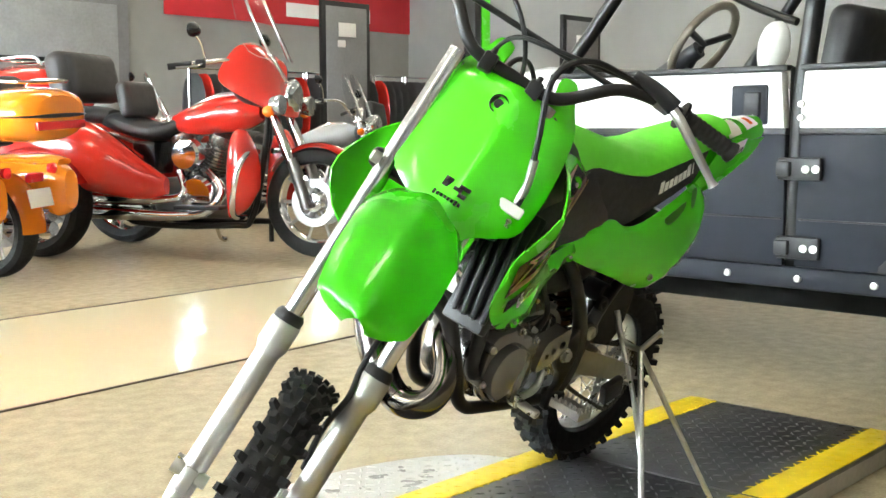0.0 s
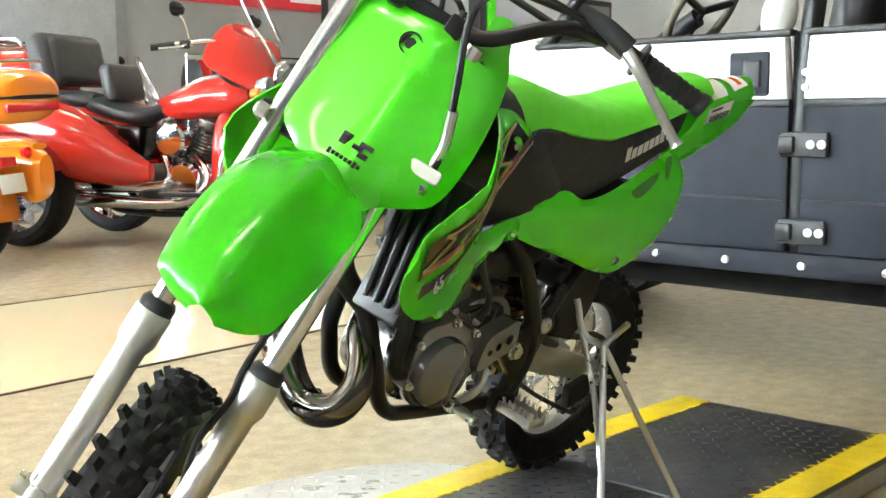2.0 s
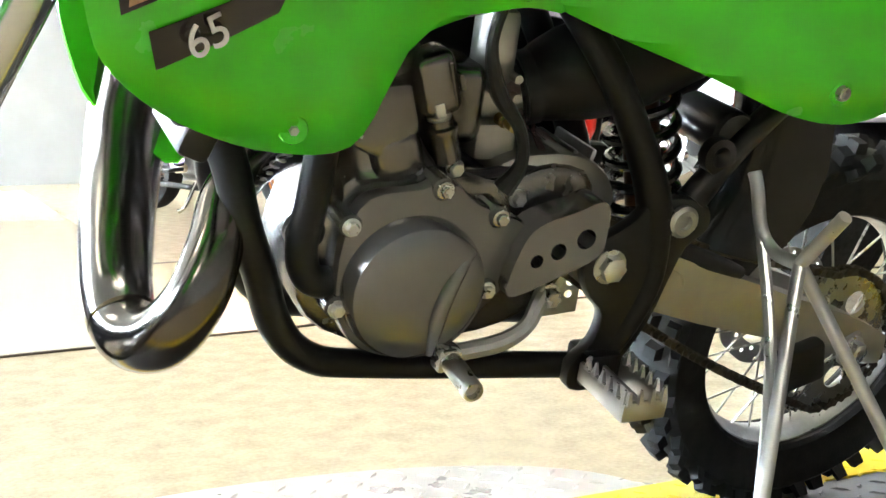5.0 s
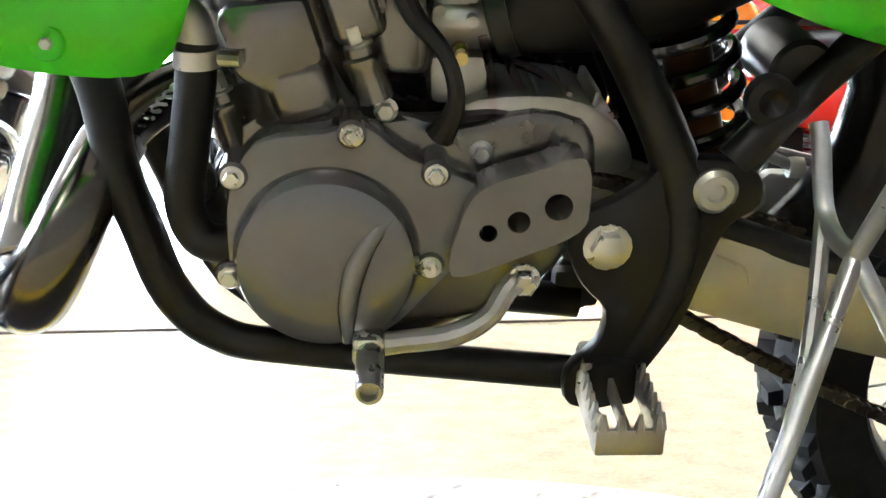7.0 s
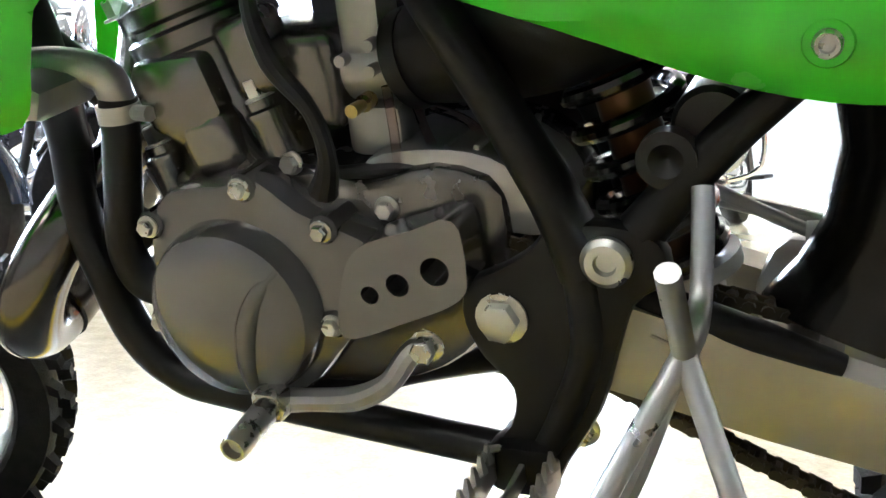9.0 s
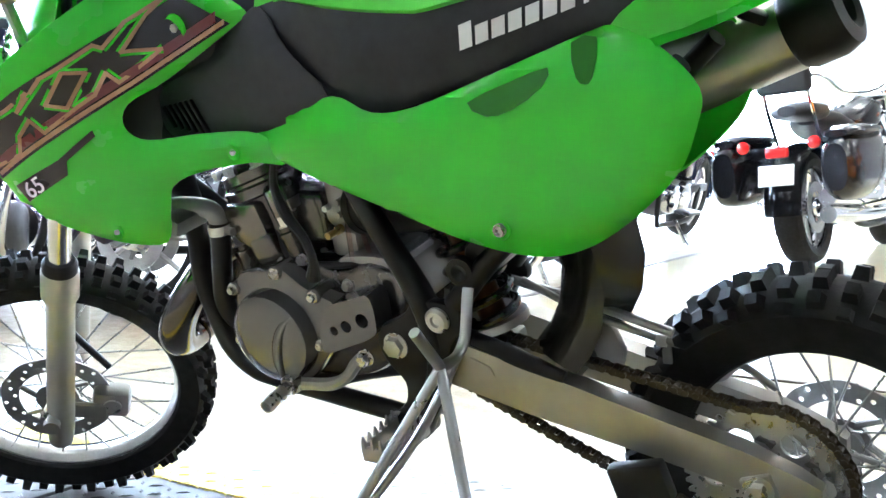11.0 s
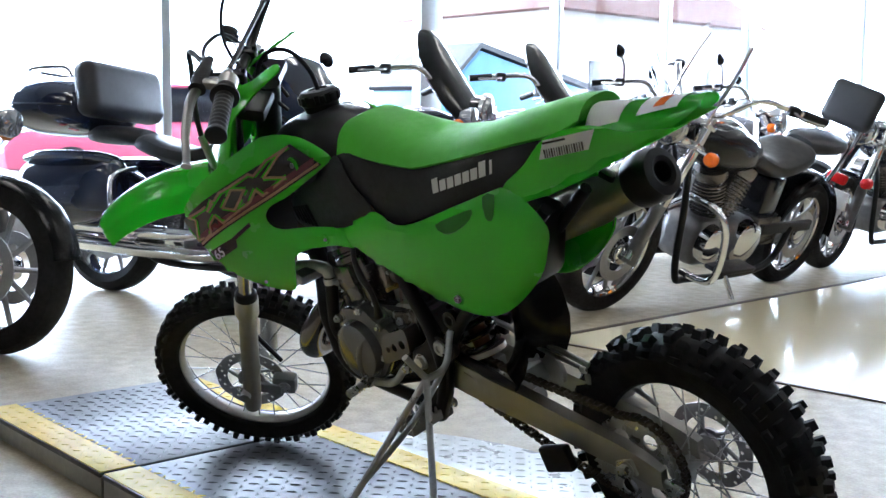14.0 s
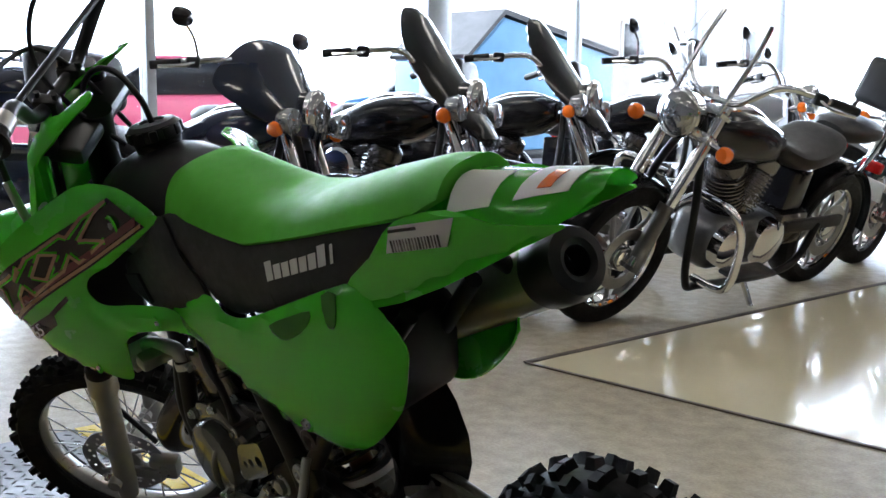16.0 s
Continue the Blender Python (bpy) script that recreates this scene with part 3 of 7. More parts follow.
# handlebar with grips, levers and cables
bar_pts = [(-0.075, 0.40, 0.957), (-0.066, 0.30, 0.962), (-0.058, 0.25, 0.962), (-0.03, 0.17, 0.935), (-0.01, 0.10, 0.868), (-0.01, 0.06, 0.852), (-0.01, 0, 0.852)]
bar = part("handlebar", tube(bar_pts + [(x, -y, z) for x, y, z in bar_pts[-2::-1]], 0.011, 16, 6), FRAME_BLACK, bike, "black handlebar", FB)
part("crossbar", rod((-0.028, 0.165, 0.932), (-0.028, -0.165, 0.932), 0.0055, 10), FRAME_BLACK, bar)
for sy in (-1, 1):
    b = box((0.04, 0.026, 0.036), (-0.01, sy * 0.045, 0.848), 0.006)
    for dx in (-0.014, 0.014):
        lathe([(0, 0.86), (0.005, 0.86), (0.005, 0.874), (0, 0.874)], 8, "Z", b, (-0.01 + dx, sy * 0.045, 0))
    part("bar_clamp", b, FRAME_BLACK, bar)
    gd = (V((-0.075, sy * 0.40, 0.957)) - V((-0.058, sy * 0.27, 0.962))).normalized()
    g0 = V((-0.058, sy * 0.285, 0.962))
    rot = V((0, 0, 1)).rotation_difference(gd).to_matrix()
    prof = [(0.012, 0), (0.026, 0.0), (0.026, 0.005), (0.0165, 0.008)]
    for k in range(9):
        prof += [(0.0168, 0.012 + k * 0.011), (0.0155, 0.015 + k * 0.011), (0.0155, 0.018 + k * 0.011), (0.0168, 0.020 + k * 0.011)]
    prof += [(0.0185, 0.112), (0.019, 0.118), (0.014, 0.121), (0, 0.121)]
    part("grip", lathe(prof, 24, "Z", at=g0, tilt=rot), HOSE, bar, "ribbed black rubber grip")
    perch = g0 - gd * 0.035
    b = lathe([(0.011, -0.014), (0.018, -0.014), (0.018, 0.014), (0.011, 0.014)], 18, "Z", None, perch, tilt=rot)
    box((0.045, 0.018, 0.016), perch + V((0.03, 0, -0.004)), 0.004, b)
    part("lever_perch", b, ALLOY, bar)
    a0 = perch + V((0.05, 0.0, -0.01))
    part("lever", tube([a0, a0 + V((0.01, sy * 0.03, -0.015)), a0 + V((0.005, sy * 0.085, -0.045)), a0 + V((-0.008, sy * 0.13, -0.068)), a0 + V((-0.01, sy * 0.142, -0.074))], [0.009, 0.0095, 0.008, 0.007, 0.010], 10), ALLOY, bar, "bright alloy lever")
    part("lever_boot", tube([a0 + V((0.002, sy * 0.012, 0)), a0 + V((0.004, -sy * 0.03, 0.008)), a0 + V((0.002, -sy * 0.075, 0.012))], [0.016, 0.014, 0.008], 12), HOSE, bar)
ROT_THROTTLE = V((-0.05, -0.245, 0.962))
part("throttle_housing", lathe([(0.012, -0.02), (0.03, -0.018), (0.032, 0.01), (0.02, 0.022), (0.012, 0.022)], 20, "Y", at=ROT_THROTTLE), BLACK_PLASTIC, bar)
CABLES = [
    [(0.0, 0.19, 0.955), (0.035, 0.10, 0.93), (0.045, 0.03, 0.915), (0.03, -0.03, 0.90), (-0.02, -0.05, 0.85), (-0.09, -0.05, 0.76)],
    [(-0.01, 0.20, 0.955), (0.06, 0.10, 0.93), (0.075, 0.06, 0.87), (0.06, 0.095, 0.77), (0.03, 0.12, 0.70), (0.012, 0.118, 0.64), (-0.045, 0.065, 0.56), (-0.055, 0.055, 0.42), (-0.01, 0.050, 0.31), (0.012, 0.058, 0.25), (0.0, 0.050, 0.18), (-0.08, 0.060, 0.09)],
    [(-0.03, -0.23, 0.98), (0.02, -0.15, 0.99), (0.04, -0.06, 0.95), (0.02, 0.0, 0.89), (-0.04, 0.02, 0.83), (-0.10, 0.0, 0.76)],
]
for k, c in enumerate(CABLES):
    part("cable" if k != 1 else "brake_hose", tube(c, 0.0042 if k != 1 else 0.0055, 8, 8), HOSE, bar, "")
part("hose_sleeve", tube([(0.052, 0.106, 0.745), (0.03, 0.12, 0.70), (0.014, 0.12, 0.655)], 0.0075, 10, 6), ALLOY, bar, "grey hose sleeve")
part("hose_clip", box((0.045, 0.088, 0.020), (0.012, 0.096, 0.658), 0.005), WHITE_PL, bar, "milky white plastic clip")
part("clip_bolt", lathe([(0.0001, 0), (0.011, 0), (0.011, 0.012), (0.006, 0.016), (0.0001, 0.016)], 18, "X", at=(0.012, 0.122, 0.634)), STEEL, bar)


def plate_surf(u, v):
    x = 0.052 - 0.17 * (v - 0.635) - 2.4 * u * u
    if v > 0.84:
        x -= 0.9 * (v - 0.84)
    return (x + 0.012 * math.exp(-((u / 0.03) ** 2)), u, v)


half = [(0.0, 0.575), (0.035, 0.577), (0.055, 0.60), (0.085, 0.618), (0.120, 0.645), (0.132, 0.70), (0.130, 0.78), (0.116, 0.850), (0.096, 0.892), (0.080, 0.938), (0.050, 0.930), (0.048, 0.876), (0.0, 0.870)]
plate = part("front_number_plate", panel(half + [(-u, v) for u, v in half[-2:0:-1]], plate_surf, (-1, 0, 0), 0.003, 0.008, 0.02, 4), GREEN, bike, "lime green front number plate", FB @ Matrix.Translation((0, 0.03, -0.02)))
part("plate_screw", lathe([(0.0001, 0.002), (0.008, 0.002), (0.009, -0.004), (0.014, -0.004), (0.014, 0.0015), (0.0165, 0.003), (0.0165, -0.008), (0.0001, -0.008)], 20, "X", at=plate_surf(-0.022, 0.814)), BLACK_PLASTIC, plate)
b = bmesh.new()
for u0, v0, u1, v1 in ((-0.032, 0.650, -0.017, 0.668), (-0.012, 0.652, 0.004, 0.659), (0.0, 0.645, 0.014, 0.653), (-0.004, 0.659, 0.016, 0.666)):
    x = plate_surf((u0 + u1) / 2, (v0 + v1) / 2)[0] + 0.0015
    box((0.002, u1 - u0, v1 - v0), (x, (u0 + u1) / 2, (v0 + v1) / 2), 0.0004, b)
for k in range(8):
    u0 = -0.036 + k * 0.0066
    x = plate_surf(u0, 0.634)[0] + 0.0012
    box((0.002, 0.0048, 0.009 if k in (0, 6) else 0.006), (x, u0, 0.634), 0.0003, b)
part("emblem", b, DECAL_DARK, plate, "small black maker's emblem")

# front fender: arched blade with a raised centre
spine = spline([(0.338, 0, 0.392), (0.320, 0, 0.430), (0.268, 0, 0.488), (0.19, 0, 0.545), (0.11, 0, 0.580), (0.02, 0, 0.605), (-0.06, 0, 0.60), (-0.12, 0, 0.575)], 5)
widths = np.interp(np.linspace(0, 1, len(spine)), [0, 0.04, 0.12, 0.3, 0.55, 0.75, 1], [0.018, 0.052, 0.074, 0.088, 0.092, 0.082, 0.064])
rings = []
for i, p in enumerate(spine):
    d = (spine[min(i + 1, len(spine) - 1)] - spine[max(i - 1, 0)]).normalized()
    nrm = V((0, 1, 0)).cross(d).normalized()
    if nrm.z < 0:
        nrm = -nrm
    w = widths[i]
    ring = []
    for u in np.linspace(-1, 1, 17):
        lift_ = -0.040 * abs(u) ** 3.2 - 0.006 * u * u + 0.008 * math.exp(-((u / 0.28) ** 2)) - 0.004 * math.exp(-(((abs(u) - 0.5) / 0.16) ** 2))
        ring.append(p + nrm * lift_ + V((0, u * w, 0)))
    rings.append(ring)
b = loft(rings, caps=False, closed=False)
bmesh.ops.solidify(b, geom=b.faces[:], thickness=0.0035)
part("front_fender", b, GREEN, bike, "lime green front fender", FB)

# radiator shrouds and their graphics
def shroud_y(x, z):
    w = min(1, max(0, (x - 0.62) / 0.12))
    return 0.125 + 0.31 * (min(x, 0.78) - 0.52) + 0.10 * max(0, x - 0.78) - 0.9 * (z - 0.68) ** 2 * (1 - w) + 0.28 * (z - 0.63) * w


SHROUD = [(0.838, 0.730), (0.838, 0.650), (0.815, 0.610), (0.768, 0.577), (0.71, 0.554), (0.650, 0.552), (0.625, 0.60), (0.61, 0.63), (0.565, 0.645), (0.508, 0.650), (0.467, 0.646), (0.49, 0.684), (0.558, 0.690), (0.625, 0.688), (0.648, 0.706), (0.638, 0.734), (0.588, 0.756), (0.499, 0.808), (0.489, 0.822), (0.523, 0.845), (0.567, 0.863), (0.625, 0.870), (0.652, 0.862), (0.745, 0.800)]
LOW_SIDE = [(0.838, 0.730), (0.82, 0.60), (0.80, 0.515), (0.765, 0.487), (0.725, 0.463), (0.68, 0.53), (0.625, 0.60)] + SHROUD[7:]


def low_y(x, z):
    return shroud_y(x, max(z, 0.62)) - 0.5 * max(0.0, 0.66 - z)


for sy in (1, -1):
    sh = part("radiator_shroud", panel(SHROUD if sy > 0 else LOW_SIDE, lambda u, v, s_=sy: (u, s_ * (shroud_y(u, v) if s_ > 0 else low_y(u, v)), v), (0, -sy, 0), 0.003, 0.009, 0.025, 4), GREEN, bike, "lime green radiator shroud")

    def on(u, v, lift_=0.002, s_=sy):
        return (u, s_ * (shroud_y(u, v) + lift_), v)

    part("graphic", panel([(0.834, 0.723), (0.822, 0.658), (0.499, 0.811), (0.570, 0.853)], on, (0, -sy, 0), 0.0008, 0, 0.03, 1), DECAL_DARK, sh, "dark shroud graphic")
    for (a, c), mt in ((((0.818, 0.666), (0.505, 0.814)), DECAL_TAN), (((0.815, 0.678), (0.515, 0.820)), DECAL_RED)):
        w_ = 0.0028 if mt is DECAL_TAN else 0.006
        part("stripe", panel([(a[0], a[1] - w_), (a[0], a[1] + w_), (c[0], c[1] + w_), (c[0], c[1] - w_)], lambda u, v: on(u, v, 0.0034), (0, -sy, 0), 0.0005, 0, 0.03, 1), mt, sh)
    # angular strokes of the model emblem: tan rims under green faces
    EMBLEM = [(0.808, 0.730), (0.788, 0.726), (0.822, 0.674), (0.768, 0.692), (0.756, 0.715), (0.734, 0.734), (0.725, 0.716), (0.681, 0.741), (0.660, 0.752), (0.645, 0.775), (0.634, 0.762), (0.581, 0.793), (0.628, 0.795), (0.597, 0.832), (0.573, 0.849), (0.623, 0.827), (0.644, 0.803), (0.652, 0.808), (0.687, 0.789), (0.706, 0.781), (0.742, 0.746), (0.724, 0.767), (0.754, 0.750)]
    WINDOW = [(0.685, 0.783), (0.663, 0.779), (0.691, 0.742), (0.711, 0.749)]
    for loop_ in (EMBLEM, WINDOW):
        n_ = len(loop_)
        area_ = sum(loop_[i_][0] * loop_[(i_ + 1) % n_][1] - loop_[(i_ + 1) % n_][0] * loop_[i_][1] for i_ in range(n_))
        for i_ in range(n_):
            (ua, va), (ub, vb) = loop_[i_], loop_[(i_ + 1) % n_]
            ln_ = math.hypot(ub - ua, vb - va)
            ex_, ez_ = (ub - ua) / ln_, (vb - va) / ln_
            in_ = (1 if area_ > 0 else -1) * (1 if loop_ is EMBLEM else -1)
            for off_, width_, lift_, mt in ((0.0, 0.0021, 0.0042, DECAL_TAN), (0.0038, 0.0014, 0.0034, GREEN)):
                ox_, oz_ = -ez_ * off_ * in_, ex_ * off_ * in_
                q_ = [(ua + ox_ - ex_ * 0.0015 - ez_ * width_, va + oz_ - ez_ * 0.0015 + ex_ * width_), (ub + ox_ + ex_ * 0.0015 - ez_ * width_, vb + oz_ + ez_ * 0.0015 + ex_ * width_), (ub + ox_ + ex_ * 0.0015 + ez_ * width_, vb + oz_ + ez_ * 0.0015 - ex_ * width_), (ua + ox_ - ex_ * 0.0015 + ez_ * width_, va + oz_ - ez_ * 0.0015 - ex_ * width_)]
                part("emblem_rim" if mt is DECAL_TAN else "emblem_line", panel(q_, lambda u, v, l_=lift_: on(u, v, l_), (0, -sy, 0), 0.0005, 0, 0.04, 1), mt, sh)
    part("number_tag", panel([(0.806, 0.648), (0.728, 0.679), (0.676, 0.711), (0.675, 0.703), (0.719, 0.676), (0.726, 0.658), (0.800, 0.624)], lambda u, v: on(u, v, 0.002), (0, -sy, 0), 0.0006, 0, 0.03, 1), DECAL_DARK, sh)
    t_ = V((-0.9, 0.31 * sy * -0.9, 0.40)).normalized() if sy > 0 else V((0.9, 0.28 * -1, -0.40)).normalized()
    if sy < 0:
        t_ = V((0.9, -0.28, -0.4)).normalized()
    nn = V((-0.3, sy * 1.0, 0)).normalized()
    t_ = (t_ - nn * t_.dot(nn)).normalized()
    up2 = nn.cross(t_)
    c_ = V(on(0.772, 0.646, 0.0075))
    words("65", 0.029, Matrix(((t_.x, up2.x, nn.x, c_.x), (t_.y, up2.y, nn.y, c_.y), (t_.z, up2.z, nn.z, c_.z), (0, 0, 0, 1))), DECAL_WHITE, sh, "number")
    for u, v, r in ((0.566, 0.813, 0.017), (0.702, 0.574, 0.011), (0.519, 0.667, 0.011)):
        p = V(on(u, v, 0.001))
        part("bolt_recess", lathe([(r * 0.96, -0.0012 * sy), (r * 0.86, 0.0010 * sy), (r * 0.66, -0.0002 * sy), (r * 0.5, -0.0006 * sy), (0.0001, -0.0006 * sy)], 24, "Y", at=p), GREEN, sh)
        part("bolt", bolt(p + V((0, -0.003 * sy, 0)), r * 0.32, 0.006, "Y", sign=sy), STEEL, sh)

# black intake panels between shroud and seat
def seat_y(x, z):
    return 0.098 - 0.15 * (x - 0.35) ** 2 - 1.5 * max(0, z - 0.75) ** 2


KNEE = [(0.665, 0.700), (0.648, 0.735), (0.59, 0.757), (0.505, 0.806), (0.465, 0.825), (0.43, 0.775), (0.385, 0.724), (0.45, 0.692), (0.52, 0.676), (0.60, 0.664), (0.655, 0.675)]
for sy in (1, -1):
    kp = part("knee_panel", panel(KNEE, lambda u, v, s_=sy: (u, s_ * (seat_y(u, v) + 0.008), v), (0, -sy, 0), 0.003, 0.006, 0.03, 3), SEAT_BLACK, bike, "charcoal knee panel")
    for k in range(6):
        x = 0.585 + k * 0.011
        part("louvre", box((0.005, 0.006, 0.05 - 0.004 * k), (x, sy * (seat_y(x, 0.7) + 0.010), 0.70), 0.0015, rot=(0, 25, 0)), BLACK_PLASTIC, kp)

# seat: black sides under a green top
SEAT_LINE = [(0.530, 0.835, 0.800), (0.50, 0.872, 0.812), (0.44, 0.890, 0.826), (0.335, 0.866, 0.811), (0.26, 0.852, 0.806), (0.17, 0.858, 0.822), (0.05, 0.888, 0.846), (-0.06, 0.912, 0.866), (-0.10, 0.914, 0.885)]
xs = np.array([p[0] for p in SEAT_LINE])[::-1]
tops = np.array([p[1] for p in SEAT_LINE])[::-1]
lows = np.array([p[2] for p in SEAT_LINE])[::-1]
rings = []
for x in np.linspace(0.535, -0.102, 34):
    zt, zl = float(np.interp(x, xs, tops)), float(np.interp(x, xs, lows))
    w = float(np.interp(x, [-0.10, -0.02, 0.1, 0.25, 0.4, 0.50, 0.535], [0.052, 0.066, 0.082, 0.090, 0.088, 0.074, 0.05]))
    ring = [(x, -w * 0.96, zl)]
    for u in np.linspace(-1, 1, 17):
        ring.append((x, w * u, zl + (zt - zl) * (1 - abs(u) ** 3.0) ** 0.75 if abs(u) < 1 else zl + 0.004))
    ring += [(x, w * 0.96, zl)]
    rings.append(ring)
part("seat", loft(rings), SEAT_GREEN, bike, "green grippy seat top", angle=50)
SIDE = [(0.512, 0.806), (0.464, 0.826), (0.419, 0.828), (0.338, 0.813), (0.262, 0.809), (0.125, 0.837), (-0.02, 0.862), (0.049, 0.787), (0.083, 0.777), (0.283, 0.711), (0.344, 0.703), (0.388, 0.722), (0.44, 0.775)]
for sy in (1, -1):
    sc = part("seat_side", panel(SIDE, lambda u, v, s_=sy: (u, s_ * (seat_y(u, v) - 0.002), v), (0, -sy, 0), 0.006, 0.005, 0.03, 3), SEAT_BLACK, bike, "charcoal vinyl seat side")
    hts = [1.0, 0.74, 0.72, 0.74, 0.72, 0.74, 1.0, 0.9]
    for k in range(8):
        f0 = (k + 0.5) / 8
        u, v = 0.213 - 0.148 * f0, 0.776 + 0.041 * f0 + 0.012 * (hts[k] - 0.6)
        wd = 0.0077 if k < 7 else 0.003
        hh = 0.0125 * hts[k]
        sl = 0.041 / 0.148
        q = [(u + wd, v - hh - wd * sl), (u + wd - 0.001, v + hh - wd * sl), (u - wd, v + hh + wd * sl), (u - wd + 0.001, v - hh + wd * sl)]
        part("lettering", panel(q, lambda a, b_, s_=sy: (a, s_ * (seat_y(a, b_) + 0.0008), b_), (0, -sy, 0), 0.0006, 0, 0.05, 1), DECAL_WHITE, sc)

# side covers
def side_y(x, z):
    return 0.121 - 0.30 * (x - 0.25) ** 2 - 1.0 * (z - 0.66) ** 2


COVER_LINE = [(0.528, 0.677), (0.455, 0.702), (0.378, 0.726), (0.326, 0.709), (0.265, 0.716), (0.17, 0.748), (0.076, 0.780), (0.048, 0.784), (0.007, 0.764), (-0.028, 0.725), (-0.024, 0.689), (-0.001, 0.641), (0.061, 0.585), (0.115, 0.557), (0.167, 0.552), (0.233, 0.565), (0.32, 0.596), (0.463, 0.643)]
for sy in (1, -1):
    cv = part("side_cover", panel(COVER_LINE, lambda u, v, s_=sy: (u, s_ * side_y(u, v), v), (0, -sy, 0), 0.003, 0.010, 0.025, 4), GREEN, bike, "lime green side cover")
    # flush patches whose deep green stands in for shade inside the recesses
    part("vent_slot", panel([(0.198, 0.722), (0.178, 0.708), (0.150, 0.714), (0.117, 0.735), (0.110, 0.753), (0.15, 0.741)], lambda u, v, s_=sy: (u, s_ * (side_y(u, v) + 0.0015), v), (0, -sy, 0), 0.0006, 0, 0.03, 2), mat("recess_shade_green", (0.03, 0.22, 0.008), 0.5), cv)
    part("cover_notch", panel([(0.086, 0.774), (0.061, 0.778), (0.066, 0.742), (0.074, 0.736), (0.082, 0.742)], lambda u, v, s_=sy: (u, s_ * (side_y(u, v) + 0.0012), v), (0, -sy, 0), 0.0006, 0, 0.03, 2), bpy.data.materials["recess_shade_green"], cv)
    p = V((0.183, sy * (side_y(0.183, 0.587) + 0.001), 0.587))
    part("bolt_recess", lathe([(0.0125, -0.0012 * sy), (0.0115, 0.0006 * sy), (0.0098, 0.0), (0.0001, 0.0)], 24, "Y", at=p), GREEN, cv)
    part("bolt", lathe([(0.0001, 0.0), (0.0072, 0.0), (0.0072, 0.003 * sy), (0.006, 0.0055 * sy), (0.0040, 0.0055 * sy), (0.0036, 0.002 * sy), (0.0001, 0.002 * sy)], 18, "Y", at=p), STEEL, cv)

# tail
rings = []
for x, zt, zb, w in ((0.075, 0.800, 0.765, 0.088), (0.03, 0.845, 0.758, 0.087), (-0.04, 0.880, 0.778, 0.083), (-0.11, 0.902, 0.805, 0.079), (-0.18, 0.904, 0.836, 0.073), (-0.235, 0.908, 0.862, 0.062), (-0.285, 0.914, 0.892, 0.040), (-0.300, 0.916, 0.906, 0.022)):
    ring = []
    for u in np.linspace(-1, 1, 15):
        ring.append((x, w * u * (1.0 if abs(u) < 0.95 else 0.99), zb + (zt - zb) * (1 - abs(u) ** 2.6)))
    rings.append(ring)
b = loft(rings, caps=False, closed=False)
bmesh.ops.solidify(b, geom=b.faces[:], thickness=0.003)
tail = part("rear_fender", b, GREEN, bike, "lime green rear fender", angle=50)
for sy in (1, -1):
    SIDE_T = [(0.055, 0.783), (0.02, 0.762), (-0.05, 0.786), (-0.12, 0.814), (-0.19, 0.842), (-0.25, 0.868), (-0.27, 0.880), (-0.19, 0.876), (-0.13, 0.886), (-0.05, 0.868), (0.0, 0.825)]
    part("tail_side", panel(SIDE_T, lambda u, v, s_=sy: (u, s_ * (0.085 + 0.08 * u - 0.10 * max(0, v - 0.85) - (0.0 if u > -0.2 else 0.6 * (u + 0.2) ** 2)), v), (0, -sy, 0), 0.003, 0.006, 0.03, 3), GREEN, tail)
st = part("sticker", panel([(-0.040, 0.836), (-0.134, 0.853), (-0.148, 0.883), (-0.052, 0.866)], lambda u, v: (u, 0.088 + 0.08 * u - 0.10 * max(0, v - 0.85), v), (0, -1, 0), 0.0006, 0, 0.03, 1), WHITE_PL, tail, "white barcode sticker")
for k in range(16):
    u = -0.054 - k * 0.0048
    v = 0.846 + (k * 0.0048) * 0.18
    part("code_bar", box((0.0012 + 0.0014 * ((k * 7) % 3 == 0), 0.0006, 0.013), (u, 0.0895 + 0.08 * u, v), 0), DECAL_DARK, st)
part("sticker_line", box((0.045, 0.0006, 0.0035), (-0.075, 0.0895 + 0.08 * -0.075, 0.866), 0, rot=(0, 10, 4)), DECAL_DARK, st)
TAIL_X = (-0.300, -0.285, -0.235, -0.18, -0.11, -0.04, 0.03, 0.075)
TAIL_T, TAIL_B, TAIL_W = (0.916, 0.914, 0.908, 0.904, 0.902, 0.880, 0.845, 0.800), (0.906, 0.892, 0.862, 0.836, 0.805, 0.778, 0.758, 0.765), (0.022, 0.040, 0.062, 0.073, 0.079, 0.083, 0.087, 0.088)


def tail_top(x, y, up=0.002):
    zt_, zb_, w_ = (float(np.interp(x, TAIL_X, k_)) for k_ in (TAIL_T, TAIL_B, TAIL_W))
    return (x, y, zb_ + (zt_ - zb_) * (1 - min(1, abs(y) / w_) ** 2.6) + up)


part("warning_label", panel([(-0.10, 0.005), (-0.17, 0.0), (-0.17, 0.045), (-0.11, 0.05)], tail_top, (0, 0, -1), 0.0006, 0, 0.012, 1), WHITE_PL, tail)
part("warning_label", panel([(-0.20, -0.035), (-0.265, -0.03), (-0.265, 0.03), (-0.20, 0.04)], tail_top, (0, 0, -1), 0.0006, 0, 0.012, 1), WHITE_PL, tail)
